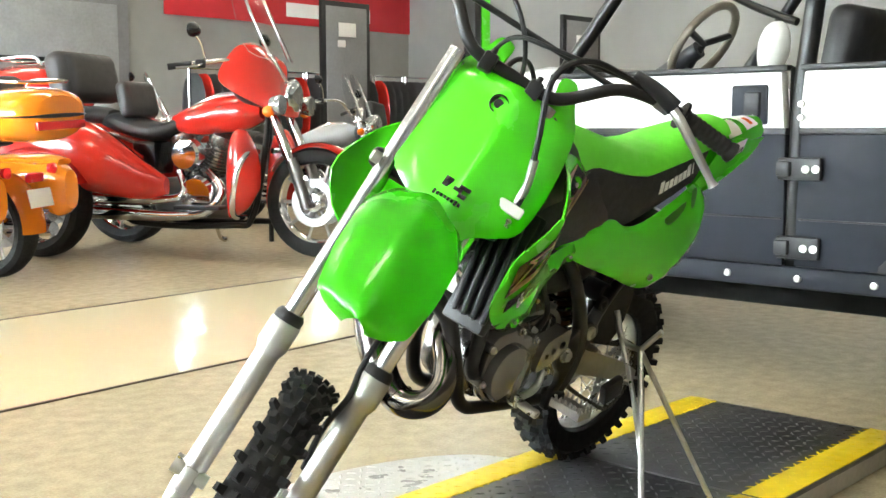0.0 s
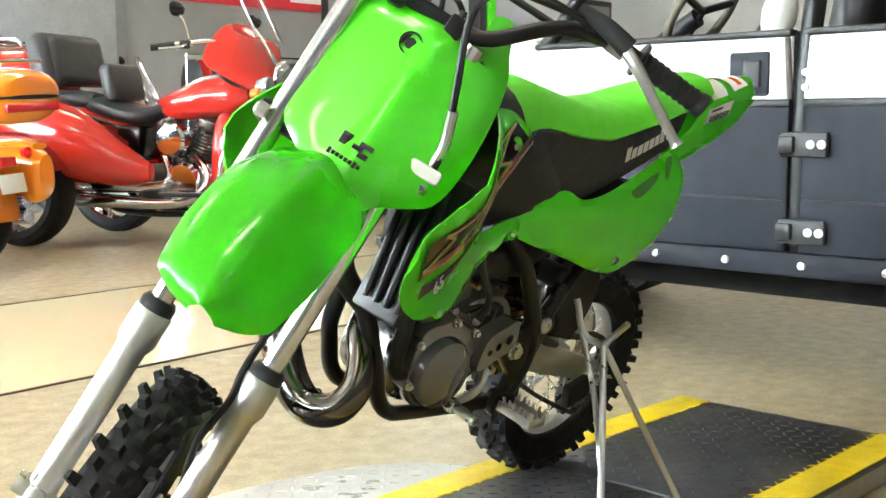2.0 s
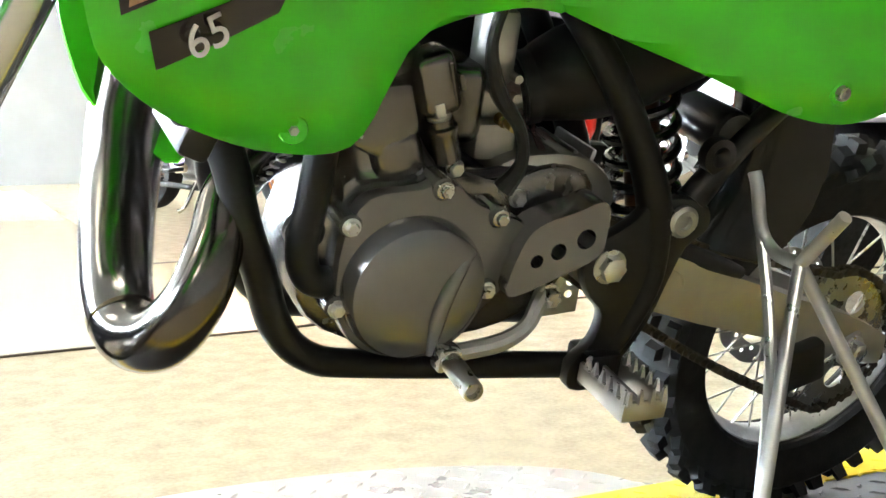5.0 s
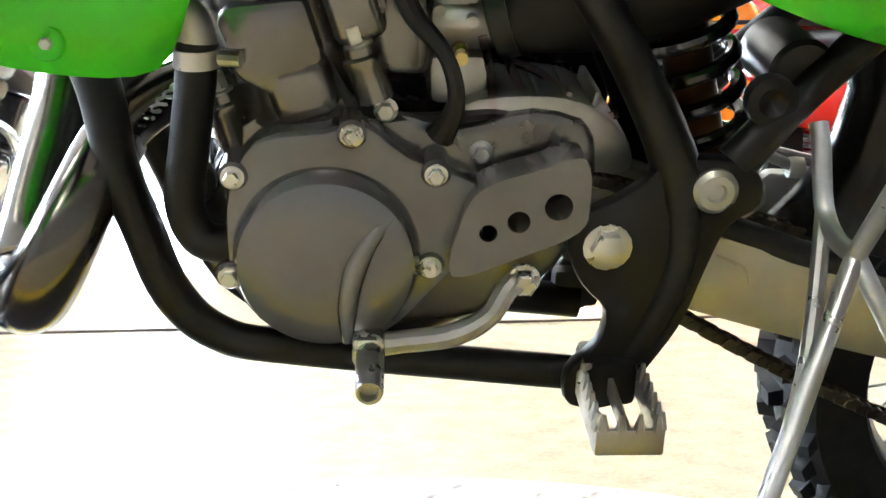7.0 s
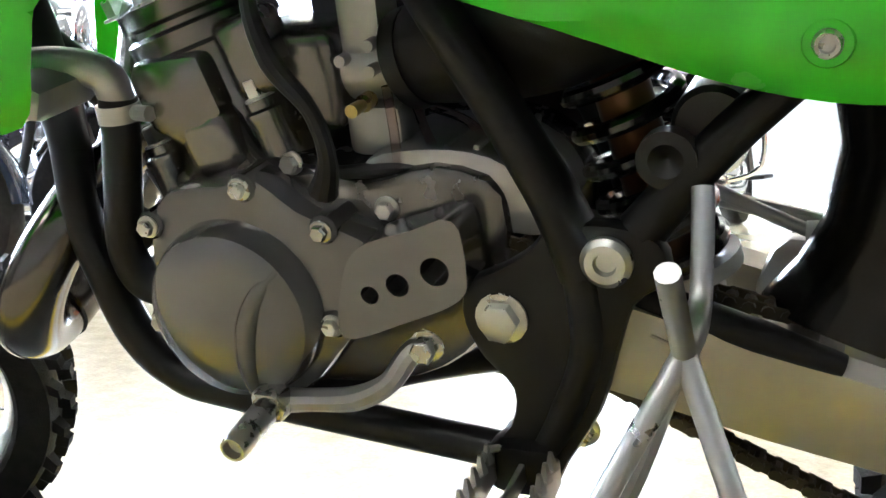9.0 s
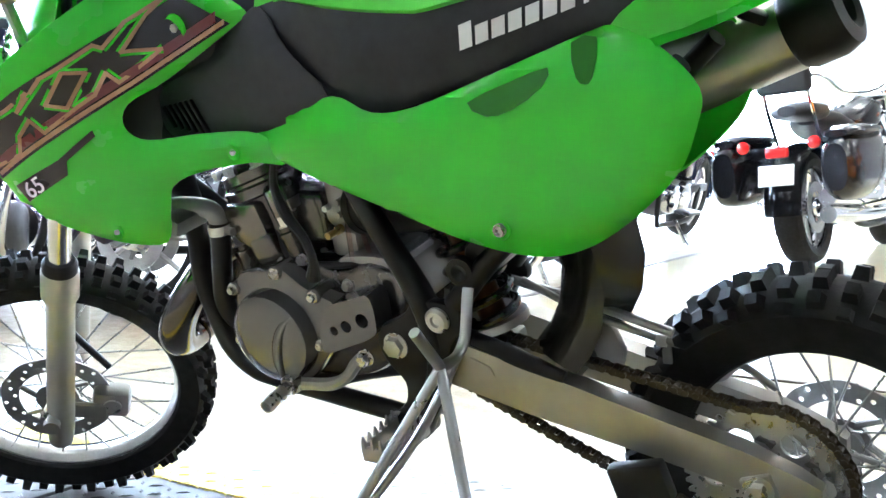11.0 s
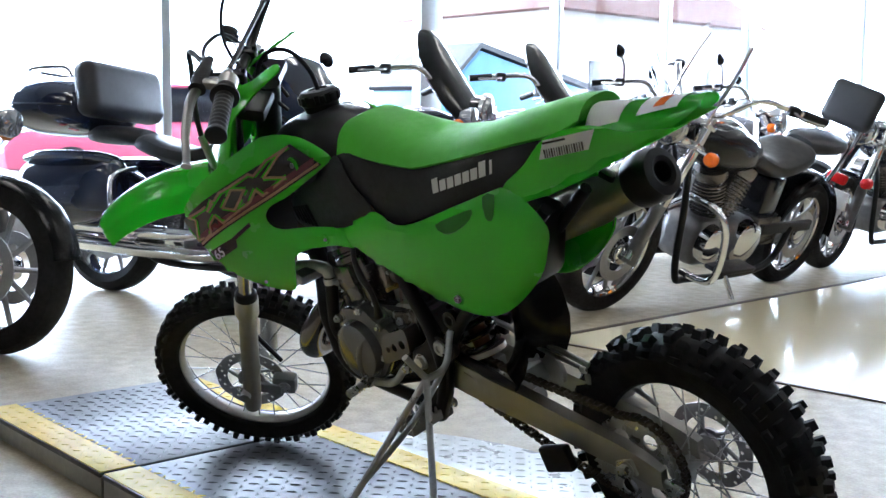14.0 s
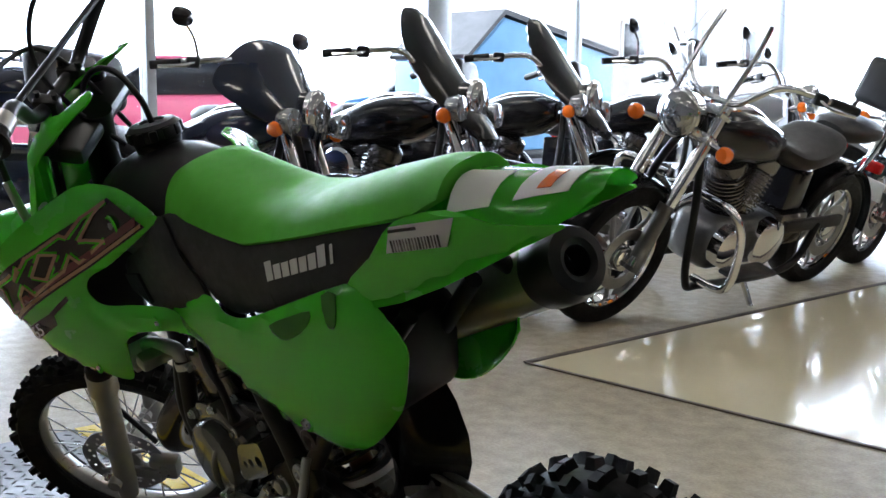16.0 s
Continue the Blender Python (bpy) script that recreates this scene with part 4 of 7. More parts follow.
part("warning_mark", panel([(-0.225, 0.0), (-0.242, 0.0), (-0.242, 0.028), (-0.225, 0.03)], lambda x, y: tail_top(x, y, 0.0034), (0, 0, -1), 0.0006, 0, 0.012, 1), ORANGE_LENS, tail)

# tank
rings = []
for x, zt, w in ((0.46, 0.86, 0.06), (0.50, 0.885, 0.088), (0.56, 0.893, 0.10), (0.63, 0.89, 0.102), (0.69, 0.872, 0.09), (0.73, 0.84, 0.06)):
    rings.append([(x, w * math.cos(a), 0.80 + (zt - 0.80) * math.sin(a) if math.sin(a) > 0 else 0.80 + 0.10 * math.sin(a)) for a in np.linspace(0, 2 * math.pi, 24, endpoint=False)])
tank = part("fuel_tank", loft(rings), BLACK_PLASTIC, bike, "black plastic fuel tank")
cap = lathe([(0.034, 0.0), (0.036, 0.012), (0.040, 0.016), (0.040, 0.034), (0.034, 0.040), (0.020, 0.042), (0.018, 0.038), (0.0001, 0.038)], 24, "Z", at=(0.60, 0, 0.886))
for k in range(12):
    a = 2 * math.pi * k / 12
    part("cap_knob", box((0.006, 0.012, 0.016), (0.60 + 0.040 * math.cos(a), 0.040 * math.sin(a), 0.911), 0.002, rot=(0, 0, math.degrees(a))), BLACK_PLASTIC, tank)
part("filler_cap", cap, BLACK_PLASTIC, tank)
part("vent_hose", tube([(0.60, 0, 0.925), (0.606, 0.004, 0.965), (0.645, 0.01, 1.005), (0.70, 0.02, 1.01), (0.745, 0.03, 0.975), (0.765, 0.03, 0.90)], 0.0048, 10, 8), HOSE, tank)

# frame
fr = part("frame", tube([(0.80, 0, 0.84), (0.785, 0, 0.70), (0.755, 0, 0.585), (0.715, 0.03, 0.52), (0.700, 0.052, 0.46), (0.686, 0.058, 0.418), (0.670, 0.06, 0.370), (0.640, 0.06, 0.338), (0.585, 0.06, 0.325), (0.36, 0.06, 0.300)], [0.026, 0.024, 0.022, 0.0155, 0.0145, 0.0145, 0.0145, 0.0135, 0.013, 0.013], 16), FRAME_BLACK, bike, "satin black tubular frame")
part("down_tube", tube([(0.755, 0, 0.585), (0.715, -0.03, 0.52), (0.700, -0.052, 0.46), (0.686, -0.058, 0.418), (0.670, -0.06, 0.370), (0.640, -0.06, 0.338), (0.585, -0.06, 0.325), (0.36, -0.06, 0.300)], 0.0145, 16), FRAME_BLACK, fr)
part("cradle_brace", tube([(0.56, 0.055, 0.318), (0.48, 0.0, 0.322), (0.42, -0.055, 0.31)], 0.011, 12), FRAME_BLACK, fr)
part("top_tube", tube([(0.79, 0, 0.80), (0.66, 0, 0.76), (0.52, 0, 0.72), (0.42, 0, 0.66)], 0.02, 14), FRAME_BLACK, fr)
for sy in (1, -1):
    part("side_tube", tube([(0.46, sy * 0.03, 0.68), (0.40, sy * 0.062, 0.60), (0.365, sy * 0.070, 0.545), (0.335, sy * 0.072, 0.49), (0.318, sy * 0.073, 0.445)], [0.013, 0.0145, 0.0145, 0.016, 0.018], 14), FRAME_BLACK, fr)
    piv = [(0.335, 0.475), (0.300, 0.478), (0.272, 0.468), (0.268, 0.445), (0.288, 0.428), (0.300, 0.395), (0.312, 0.355), (0.335, 0.315), (0.352, 0.288), (0.388, 0.288), (0.392, 0.315), (0.372, 0.338), (0.368, 0.365), (0.385, 0.385), (0.396, 0.410), (0.392, 0.435), (0.368, 0.448), (0.350, 0.460)]
    pp = part("pivot_plate", slab(piv, sy * 0.068, sy * 0.084, 0.004, 3), FRAME_BLACK, fr)
    part("pivot_rib", tube([(0.322, sy * 0.078, 0.46), (0.318, sy * 0.08, 0.40), (0.335, sy * 0.08, 0.35), (0.358, sy * 0.078, 0.31)], [0.012, 0.011, 0.011, 0.009], 12), FRAME_BLACK, pp)
    part("pivot_bolt", bolt((0.370, sy * 0.084, 0.415), 0.0125, 0.011, "Y", sign=sy), STEEL, pp)
    part("shock_bolt", lathe([(0.0001, 0), (0.0155, 0), (0.0155, 0.004 * sy), (0.012, 0.007 * sy), (0.007, 0.007 * sy), (0.006, 0.003 * sy), (0.0001, 0.003 * sy)], 24, "Y", at=(0.302, sy * 0.085, 0.457)), STEEL, pp)
    part("lower_bolt", bolt((0.331, sy * 0.062, 0.328), 0.009, 0.010, "Y", sign=sy), STEEL, pp)
    part("seat_stay", tube([(0.285, sy * 0.07, 0.470), (0.255, sy * 0.066, 0.505), (0.215, sy * 0.062, 0.545), (0.12, sy * 0.058, 0.63), (0.0, sy * 0.05, 0.74)], [0.015, 0.013, 0.0125, 0.012, 0.011], 12), FRAME_BLACK, fr)
    part("stay_lug", lathe([(0.0001, 0), (0.017, 0), (0.017, 0.012 * sy), (0.010, 0.013 * sy), (0.0001, 0.006 * sy)], 20, "Y", at=(0.268, sy * 0.066, 0.515)), FRAME_BLACK, fr)

# engine
eng = part("engine", slab([(0.652, 0.385), (0.640, 0.455), (0.600, 0.500), (0.520, 0.500), (0.470, 0.488), (0.420, 0.500), (0.375, 0.480), (0.385, 0.40), (0.43, 0.352), (0.50, 0.334), (0.60, 0.340)], -0.07, 0.048, 0.010, 3), ENGINE, bike, "grey painted two-stroke engine")
cover = lathe([(0.0001, 0.092), (0.035, 0.0915), (0.050, 0.089), (0.0585, 0.084), (0.0620, 0.076), (0.0635, 0.066), (0.0635, 0.045)], 56, "Y", at=(0.560, 0, 0.404))
part("crank_cover", cover, COVER, eng, "smooth round crank cover", Matrix.Translation((0, 0.013, 0.003)))
part("cover_rim", slab([(0.628, 0.40), (0.625, 0.452), (0.605, 0.487), (0.560, 0.494), (0.535, 0.500), (0.505, 0.478), (0.475, 0.466), (0.455, 0.452), (0.462, 0.41), (0.49, 0.375), (0.52, 0.345), (0.56, 0.336), (0.60, 0.348), (0.622, 0.375)], 0.045, 0.078, 0.007, 3), COVER, eng)
part("cover_ridge", tube([(0.516, 0.094, 0.443), (0.530, 0.101, 0.428), (0.541, 0.1035, 0.405), (0.546, 0.1035, 0.378), (0.546, 0.099, 0.352)], [0.004, 0.0065, 0.008, 0.007, 0.004], 12), COVER, eng)
# perforated guard plate behind the cover
def holed_plate(outline, holes, ya, yb):
    bm = bmesh.new()
    edges = []
    for lp in [outline] + [[(cx + r * math.cos(a), cz + r * math.sin(a)) for a in np.linspace(0, 2 * math.pi, 20, endpoint=False)] for cx, cz, r in holes]:
        vs = [bm.verts.new((u, ya, v)) for u, v in lp]
        edges += [bm.edges.new((vs[i], vs[(i + 1) % len(vs)])) for i in range(len(vs))]
    bmesh.ops.triangle_fill(bm, edges=edges, use_beauty=True)
    for f in list(bm.faces):
        c = f.calc_center_median()
        if any(math.hypot(c.x - cx, c.z - cz) < r * 0.8 for cx, cz, r in holes):
            bm.faces.remove(f)
    ext = bmesh.ops.extrude_face_region(bm, geom=bm.faces[:])
    bmesh.ops.translate(bm, vec=V((0, yb - ya, 0)), verts=[g for g in ext["geom"] if isinstance(g, bmesh.types.BMVert)])
    return bm


guard_out = [(p.x, p.y) for p in spline([(0.476, 0.398, 0), (0.470, 0.440, 0), (0.455, 0.462, 0), (0.42, 0.474, 0), (0.398, 0.482, 0), (0.388, 0.476, 0), (0.386, 0.450, 0), (0.392, 0.430, 0), (0.43, 0.412, 0)], 4, True)]
part("sprocket_guard", holed_plate(guard_out, [(0.4065, 0.448, 0.0095), (0.4325, 0.4375, 0.0078), (0.4525, 0.4295, 0.0062)], 0.060, 0.094), COVER, eng, "drilled grey sprocket guard")
for u, v in ((0.539, 0.489), (0.484, 0.462), (0.617, 0.460), (0.623, 0.388), (0.487, 0.395)):
    b = lathe([(0.010, 0.04), (0.010, 0.079), (0.0085, 0.081), (0.0001, 0.081)], 18, "Y", at=(u + 0.003, 0, v + 0.004))
    part("bolt_boss", b, COVER, eng)
    part("case_bolt", bolt((u + 0.003, 0.081, v + 0.004), 0.0058, 0.007), STEEL, eng)
# cylinder, tilted slightly forward
CYL = Matrix.Translation((0.575, 0.0, 0.50)) @ Matrix.Rotation(radians(17), 4, "Y")
b = lathe([(0.055, -0.02), (0.057, 0.0), (0.052, 0.006), (0.050, 0.02), (0.050, 0.075), (0.054, 0.078), (0.054, 0.090), (0.050, 0.093), (0.050, 0.097), (0.053, 0.100), (0.053, 0.112), (0.044, 0.122), (0.020, 0.128), (0.0001, 0.129)], 40, "Z")
cyl = part("cylinder", b, ENGINE, eng, "cast grey cylinder", CYL)
part("transfer_port", slab([(-0.026, 0.072), (0.026, 0.082), (0.034, 0.072), (0.034, 0.035), (0.010, 0.012), (-0.026, 0.030)], 0.020, 0.060, 0.008), ENGINE, eng, "", CYL)
part("port_base", box((0.045, 0.034, 0.045), (-0.004, 0.044, 0.014), 0.012, seg=3), ENGINE, eng, "", CYL)
part("power_valve", box((0.036, 0.04, 0.055), (-0.052, 0.030, 0.058), 0.009, seg=3), ENGINE, eng, "", CYL)
part("valve_cover", box((0.004, 0.030, 0.014), (-0.0715, 0.034, 0.055), 0.001), COVER, eng, "", CYL)
part("exhaust_flange", lathe([(0.020, 0.0), (0.030, 0.0), (0.030, 0.014), (0.022, 0.020)], 24, "X", at=(0.040, 0, 0.02)), ENGINE, eng, "", CYL)
for x_, y_, z_ in ((-0.048, 0.044, 0.012), (0.052, 0.036, 0.006), (-0.052, -0.04, 0.01)):
    part("stud_boss", lathe([(0.013, -0.02), (0.013, 0.004), (0.0142, 0.006), (0.0142, 0.010), (0.011, 0.012), (0.011, 0.018), (0.0001, 0.018)], 18, "Z", at=(x_, y_, z_)), ENGINE, eng, "", CYL)
for x_, y_, z_ in ((-0.048, 0.044, 0.030), (0.052, 0.036, 0.024), (0.036, 0.036, 0.112), (-0.036, 0.036, 0.112), (0.0, 0.05, 0.112), (0.036, -0.036, 0.112)):
    part("head_nut", bolt((x_, y_, z_), 0.0075, 0.014, "Z"), STEEL, eng, "", CYL)
part("spark_plug_cap", tube([(0, 0, 0.128), (0.0, 0.0, 0.16), (-0.03, 0.01, 0.185), (-0.07, 0.02, 0.19)], [0.009, 0.012, 0.011, 0.005], 12), HOSE, eng, "", CYL)
part("wire_loom", tube([(0.500, 0.07, 0.66), (0.515, 0.075, 0.615), (0.505, 0.078, 0.575), (0.482, 0.080, 0.545), (0.475, 0.080, 0.515), (0.485, 0.074, 0.490)], [0.004, 0.005, 0.0075, 0.0055, 0.006, 0.010], 10), HOSE, eng)
# dark parts behind the carburettor; the black sheet is added to darken the gap
part("reed_block", box((0.075, 0.07, 0.07), (0.525, -0.005, 0.548), 0.012, seg=3), ENGINE, eng)
part("clutch_case", slab([(0.36, 0.40), (0.35, 0.47), (0.40, 0.505), (0.52, 0.50), (0.60, 0.46), (0.60, 0.36), (0.48, 0.335)], -0.105, -0.06, 0.014, 3), ENGINE, eng)
part("inner_guard", slab([(0.345, 0.455), (0.335, 0.60), (0.56, 0.62), (0.56, 0.50), (0.42, 0.49)], -0.088, -0.080, 0.003), BLACK_PLASTIC, bike, "black sheet added to darken the gap behind the carburettor")
part("drain_hose", tube([(0.575, 0.035, 0.560), (0.545, 0.045, 0.505), (0.500, 0.040, 0.490), (0.44, 0.036, 0.494), (0.395, 0.034, 0.480), (0.372, 0.03, 0.44)], 0.0055, 10, 8), HOSE, eng)
for u_, v_ in ((0.455, 0.470), (0.520, 0.500)):
    part("case_bolt", bolt((u_, 0.048, v_), 0.0062, 0.008), STEEL, eng)
part("oil_plug", lathe([(0.0001, 0.0), (0.017, 0.0), (0.017, 0.008), (0.012, 0.012), (0.009, 0.012), (0.008, 0.006), (0.0001, 0.006)], 22, "Y", at=(0.651, 0.052, 0.452)), FRAME_BLACK, eng)
part("crankcase_top", slab([(0.350, 0.452), (0.356, 0.482), (0.385, 0.503), (0.425, 0.508), (0.470, 0.500), (0.470, 0.470), (0.40, 0.455)], -0.05, 0.040, 0.012, 3), ALLOY, eng, "bright cast crankcase top")
for u_ in (0.378, 0.398, 0.418):
    part("case_rib", box((0.005, 0.07, 0.035), (u_, 0.0, 0.492), 0.002, rot=(0, -12, 0)), ALLOY, eng)
heel = part("heel_plate", holed_plate([(0.262, 0.262), (0.262, 0.325), (0.275, 0.335), (0.318, 0.335), (0.328, 0.325), (0.328, 0.275), (0.315, 0.258)], [(0.276, 0.30, 0.005), (0.292, 0.30, 0.005), (0.308, 0.30, 0.005), (0.276, 0.285, 0.005), (0.292, 0.285, 0.005), (0.308, 0.285, 0.005)], -0.118, -0.114), ALLOY, bike, "slotted alloy heel plate")
part("brake_cylinder", rod((0.335, -0.095, 0.375), (0.318, -0.100, 0.318), 0.014, 16), BLACK_PLASTIC, heel)
part("cylinder_rod", rod((0.318, -0.100, 0.318), (0.312, -0.100, 0.295), 0.005, 10), STEEL, heel)
# water hose with its clamp
hose = part("coolant_hose", tube([(0.640, 0.058, 0.548), (0.643, 0.060, 0.520), (0.649, 0.064, 0.48), (0.655, 0.066, 0.44), (0.645, 0.064, 0.413), (0.615, 0.058, 0.405)], 0.0135, 18, 8), HOSE, bike, "black coolant hose")
part("hose_clamp", lathe([(0.014, -0.006), (0.0155, -0.006), (0.0155, 0.006), (0.014, 0.006)], 24, "Z", at=(0.641, 0.058, 0.538), closed=True), STEEL, hose, "steel hose clamp")
part("clamp_screw", rod((0.628, 0.060, 0.538), (0.612, 0.064, 0.538), 0.0055, 10), STEEL, hose)
part("radiator_elbow", tube([(0.64, 0.058, 0.545), (0.645, 0.062, 0.565), (0.67, 0.075, 0.575), (0.70, 0.085, 0.575)], 0.0125, 14), ALLOY, hose)
# radiator with vertical louvres
for sy in (1,):
    rad = part("radiator", box((0.024, 0.095, 0.235), (0.718, sy * 0.105, 0.655), 0.006, rot=(0, -24, 0)), BLACK_PLASTIC, bike, "black radiator behind louvres")
    for k in range(4):
        part("radiator_louvre", box((0.014, 0.012, 0.195), (0.738, sy * (0.072 + k * 0.023), 0.662), 0.005, rot=(0, -24, 18 * sy)), BLACK_PLASTIC, rad)
    part("radiator_tank", box((0.030, 0.066, 0.026), (0.668, sy * 0.085, 0.562), 0.008, rot=(0, -24, 0)), ALLOY, rad)
    if sy > 0:
        part("guard_foot", box((0.060, 0.070, 0.011), (0.712, sy * 0.085, 0.558), 0.004, rot=(0, -24, 0)), WHITE_PL, rad)
# exhaust: bent pipe, springs, silencer
pipe = part("exhaust_pipe", tube([(0.628, 0.0, 0.515), (0.672, 0.004, 0.498), (0.706, 0.024, 0.474), (0.722, 0.056, 0.444), (0.741, 0.076, 0.407), (0.764, 0.066, 0.372), (0.782, 0.030, 0.358), (0.785, -0.016, 0.372), (0.779, -0.062, 0.408), (0.768, -0.104, 0.452), (0.754, -0.136, 0.508), (0.722, -0.152, 0.588), (0.63, -0.146, 0.645), (0.50, -0.118, 0.66), (0.36, -0.115, 0.645), (0.20, -0.110, 0.650)], [0.018, 0.019, 0.0205, 0.0225, 0.0245, 0.0265, 0.028, 0.030, 0.032, 0.034, 0.037, 0.040, 0.042, 0.038, 0.026, 0.014], 28, 8), PIPE, bike, "bare steel expansion chamber")
part("pipe_weld", lathe([(0.0275, -0.0015), (0.0305, 0), (0.0275, 0.0015)], 28, "Y", at=(0.783, 0.018, 0.361), closed=True, tilt=Matrix.Rotation(radians(-14), 3, "X")), PIPE, pipe)
for dy in (-0.018, 0.022):
    helix = [(0.655 + 0.035 * t + 0.0045 * math.cos(t * 44), 0.008 + dy + 0.0045 * math.sin(t * 44), 0.515 - 0.035 * t) for t in np.linspace(0, 1, 70)]
    part("pipe_spring", tube(helix, 0.0012, 5, 1, smooth=False), STEEL, pipe)
part("pipe_bracket", box((0.016, 0.03, 0.02), (0.695, 0.03, 0.468), 0.004), FRAME_BLACK, pipe)
axis_ = V((-0.24, 0.0, 0.098)).normalized()
rot = V((0, 0, 1)).rotation_difference(axis_).to_matrix()
sil = part("silencer", lathe([(0.014, -0.03), (0.030, 0.0), (0.043, 0.012), (0.043, 0.245), (0.0415, 0.25)], 36, "Z", at=(0.155, -0.110, 0.645), tilt=rot), SILENCER, bike, "brushed alloy silencer")
part("end_cap", lathe([(0.0425, 0.232), (0.046, 0.239), (0.046, 0.272), (0.040, 0.289), (0.026, 0.293), (0.0185, 0.289), (0.0185, 0.257), (0.0001, 0.257)], 36, "Z", at=(0.155, -0.110, 0.645), tilt=rot), BLACK_PLASTIC, sil, "black silencer end cap")
part("mounting_tab", box((0.03, 0.02, 0.012), (-0.03, -0.075, 0.755), 0.003, rot=(0, -22, 0)), FRAME_BLACK, sil)
# carburettor and intake
carb = part("carburettor", lathe([(0.020, -0.035), (0.022, -0.03), (0.022, 0.03), (0.020, 0.035)], 24, "X", at=(0.478, 0.0, 0.552)), ALLOY, bike, "cast carburettor with clear hoses")
part("float_bowl", box((0.042, 0.046, 0.036), (0.470, 0.0, 0.513), 0.008), ALLOY, carb)
part("slide_body", box((0.032, 0.036, 0.075), (0.474, 0.0, 0.590), 0.007), ALLOY, carb)
part("idle_screw", lathe([(0.0001, 0), (0.006, 0), (0.006, 0.01), (0.004, 0.012), (0.0045, 0.028), (0.0001, 0.028)], 12, "Y", at=(0.470, 0.022, 0.535)), GOLD, carb)
for a, b_ in (((0.484, 0.020, 0.562), (0.484, 0.030, 0.562)), ((0.462, 0.020, 0.572), (0.462, 0.032, 0.572)), ((0.462, 0.022, 0.556), (0.462, 0.034, 0.556))):
    part("carb_jet", rod(a, b_, 0.004, 12), ALLOY, carb)
part("intake_band", lathe([(0.023, -0.006), (0.025, -0.006), (0.025, 0.006), (0.023, 0.006)], 24, "X", at=(0.512, 0, 0.556), closed=True), STEEL, carb)
part("intake_boot", tube([(0.55, 0, 0.555), (0.515, 0, 0.554), (0.50, 0, 0.553)], [0.026, 0.024, 0.023], 20), HOSE, carb)
part("airbox_boot", tube([(0.448, 0.004, 0.556), (0.435, 0.006, 0.560), (0.40, 0.008, 0.572), (0.35, 0.008, 0.585), (0.29, 0.0, 0.615)], [0.030, 0.032, 0.043, 0.048, 0.054], 28), HOSE, carb)
part("boot_clamp", tube([(0.446, 0.004, 0.5565), (0.434, 0.006, 0.5600)], 0.0335, 28, 1, smooth=False), BLACK_PLASTIC, carb)
part("airbox", box((0.22, 0.16, 0.14), (0.19, 0, 0.665), 0.02, rot=(0, -16, 0)), BLACK_PLASTIC, carb, "black airbox")
TUBES = [[(0.455, 0.026, 0.545), (0.449, 0.036, 0.52), (0.446, 0.040, 0.49), (0.435, 0.042, 0.472), (0.40, 0.040, 0.478), (0.36, 0.03, 0.492)], [(0.440, 0.02, 0.535), (0.425, 0.03, 0.505), (0.405, 0.035, 0.485), (0.385, 0.034, 0.462), (0.375, 0.03, 0.44)], [(0.440, -0.01, 0.520), (0.41, 0.0, 0.512), (0.39, 0.01, 0.490), (0.378, 0.012, 0.455)]]
for t_ in TUBES:
    part("clear_hose", tube(t_, 0.0032, 8, 8), CLEAR_TUBE, carb, "clear vent hose")
part("choke_cable", tube([(0.47, 0.0, 0.625), (0.47, 0.01, 0.66), (0.52, 0.02, 0.69), (0.62, 0.03, 0.72)], 0.004, 8), HOSE, carb)

# shock absorber
sh_a, sh_b = V((0.326, 0, 0.600)), V((0.276, 0, 0.405))
shock = part("shock_absorber", rod(sh_a, sh_b, 0.018, 18), COPPER, bike, "shock absorber with black coil spring")
ax = (sh_b - sh_a).normalized()
ex = ax.cross(V((0, 1, 0))).normalized()
ey = ax.cross(ex)
L = (sh_b - sh_a).length
part("coil_spring", tube([sh_a + ax * (L * (0.08 + 0.84 * t)) + 0.033 * (math.cos(t * 2 * math.pi * 7) * ex + math.sin(t * 2 * math.pi * 7) * ey) for t in np.linspace(0, 1, 150)], 0.0058, 10, 1, smooth=False), SPRING_BLACK, shock, "glossy black coil spring")
part("reservoir", lathe([(0.0001, -0.03), (0.021, -0.03), (0.023, -0.026), (0.023, 0.04), (0.020, 0.044), (0.0001, 0.044)], 24, "Y", at=(0.245, 0.02, 0.530)), BLACK_PLASTIC, shock)
part("spring_seat", lathe([(0.018, -0.008), (0.042, -0.006), (0.042, 0.004), (0.018, 0.008)], 28, "Z", at=sh_b - ax * 0.012, tilt=V((0, 0, 1)).rotation_difference(ax).to_matrix()), ALLOY, shock)
part("linkage", box((0.05, 0.05, 0.03), sh_b + V((0, 0, -0.015)), 0.006), ALLOY, shock)
# mudguard in front of the rear wheel
rings = []
for x, z in ((0.12, 0.63), (0.085, 0.60), (0.060, 0.55), (0.052, 0.50), (0.060, 0.455), (0.076, 0.425), (0.098, 0.398)):
    rings.append([(x + 0.130 - 0.075 * u * u, 0.058 * u - 0.008, z - 0.01 * u * u) for u in np.linspace(-1, 1, 15)])
b = loft(rings, caps=False, closed=False)
bmesh.ops.solidify(b, geom=b.faces[:], thickness=0.003)
part("mud_flap", b, SPRING_BLACK, bike, "glossy black inner mudguard")

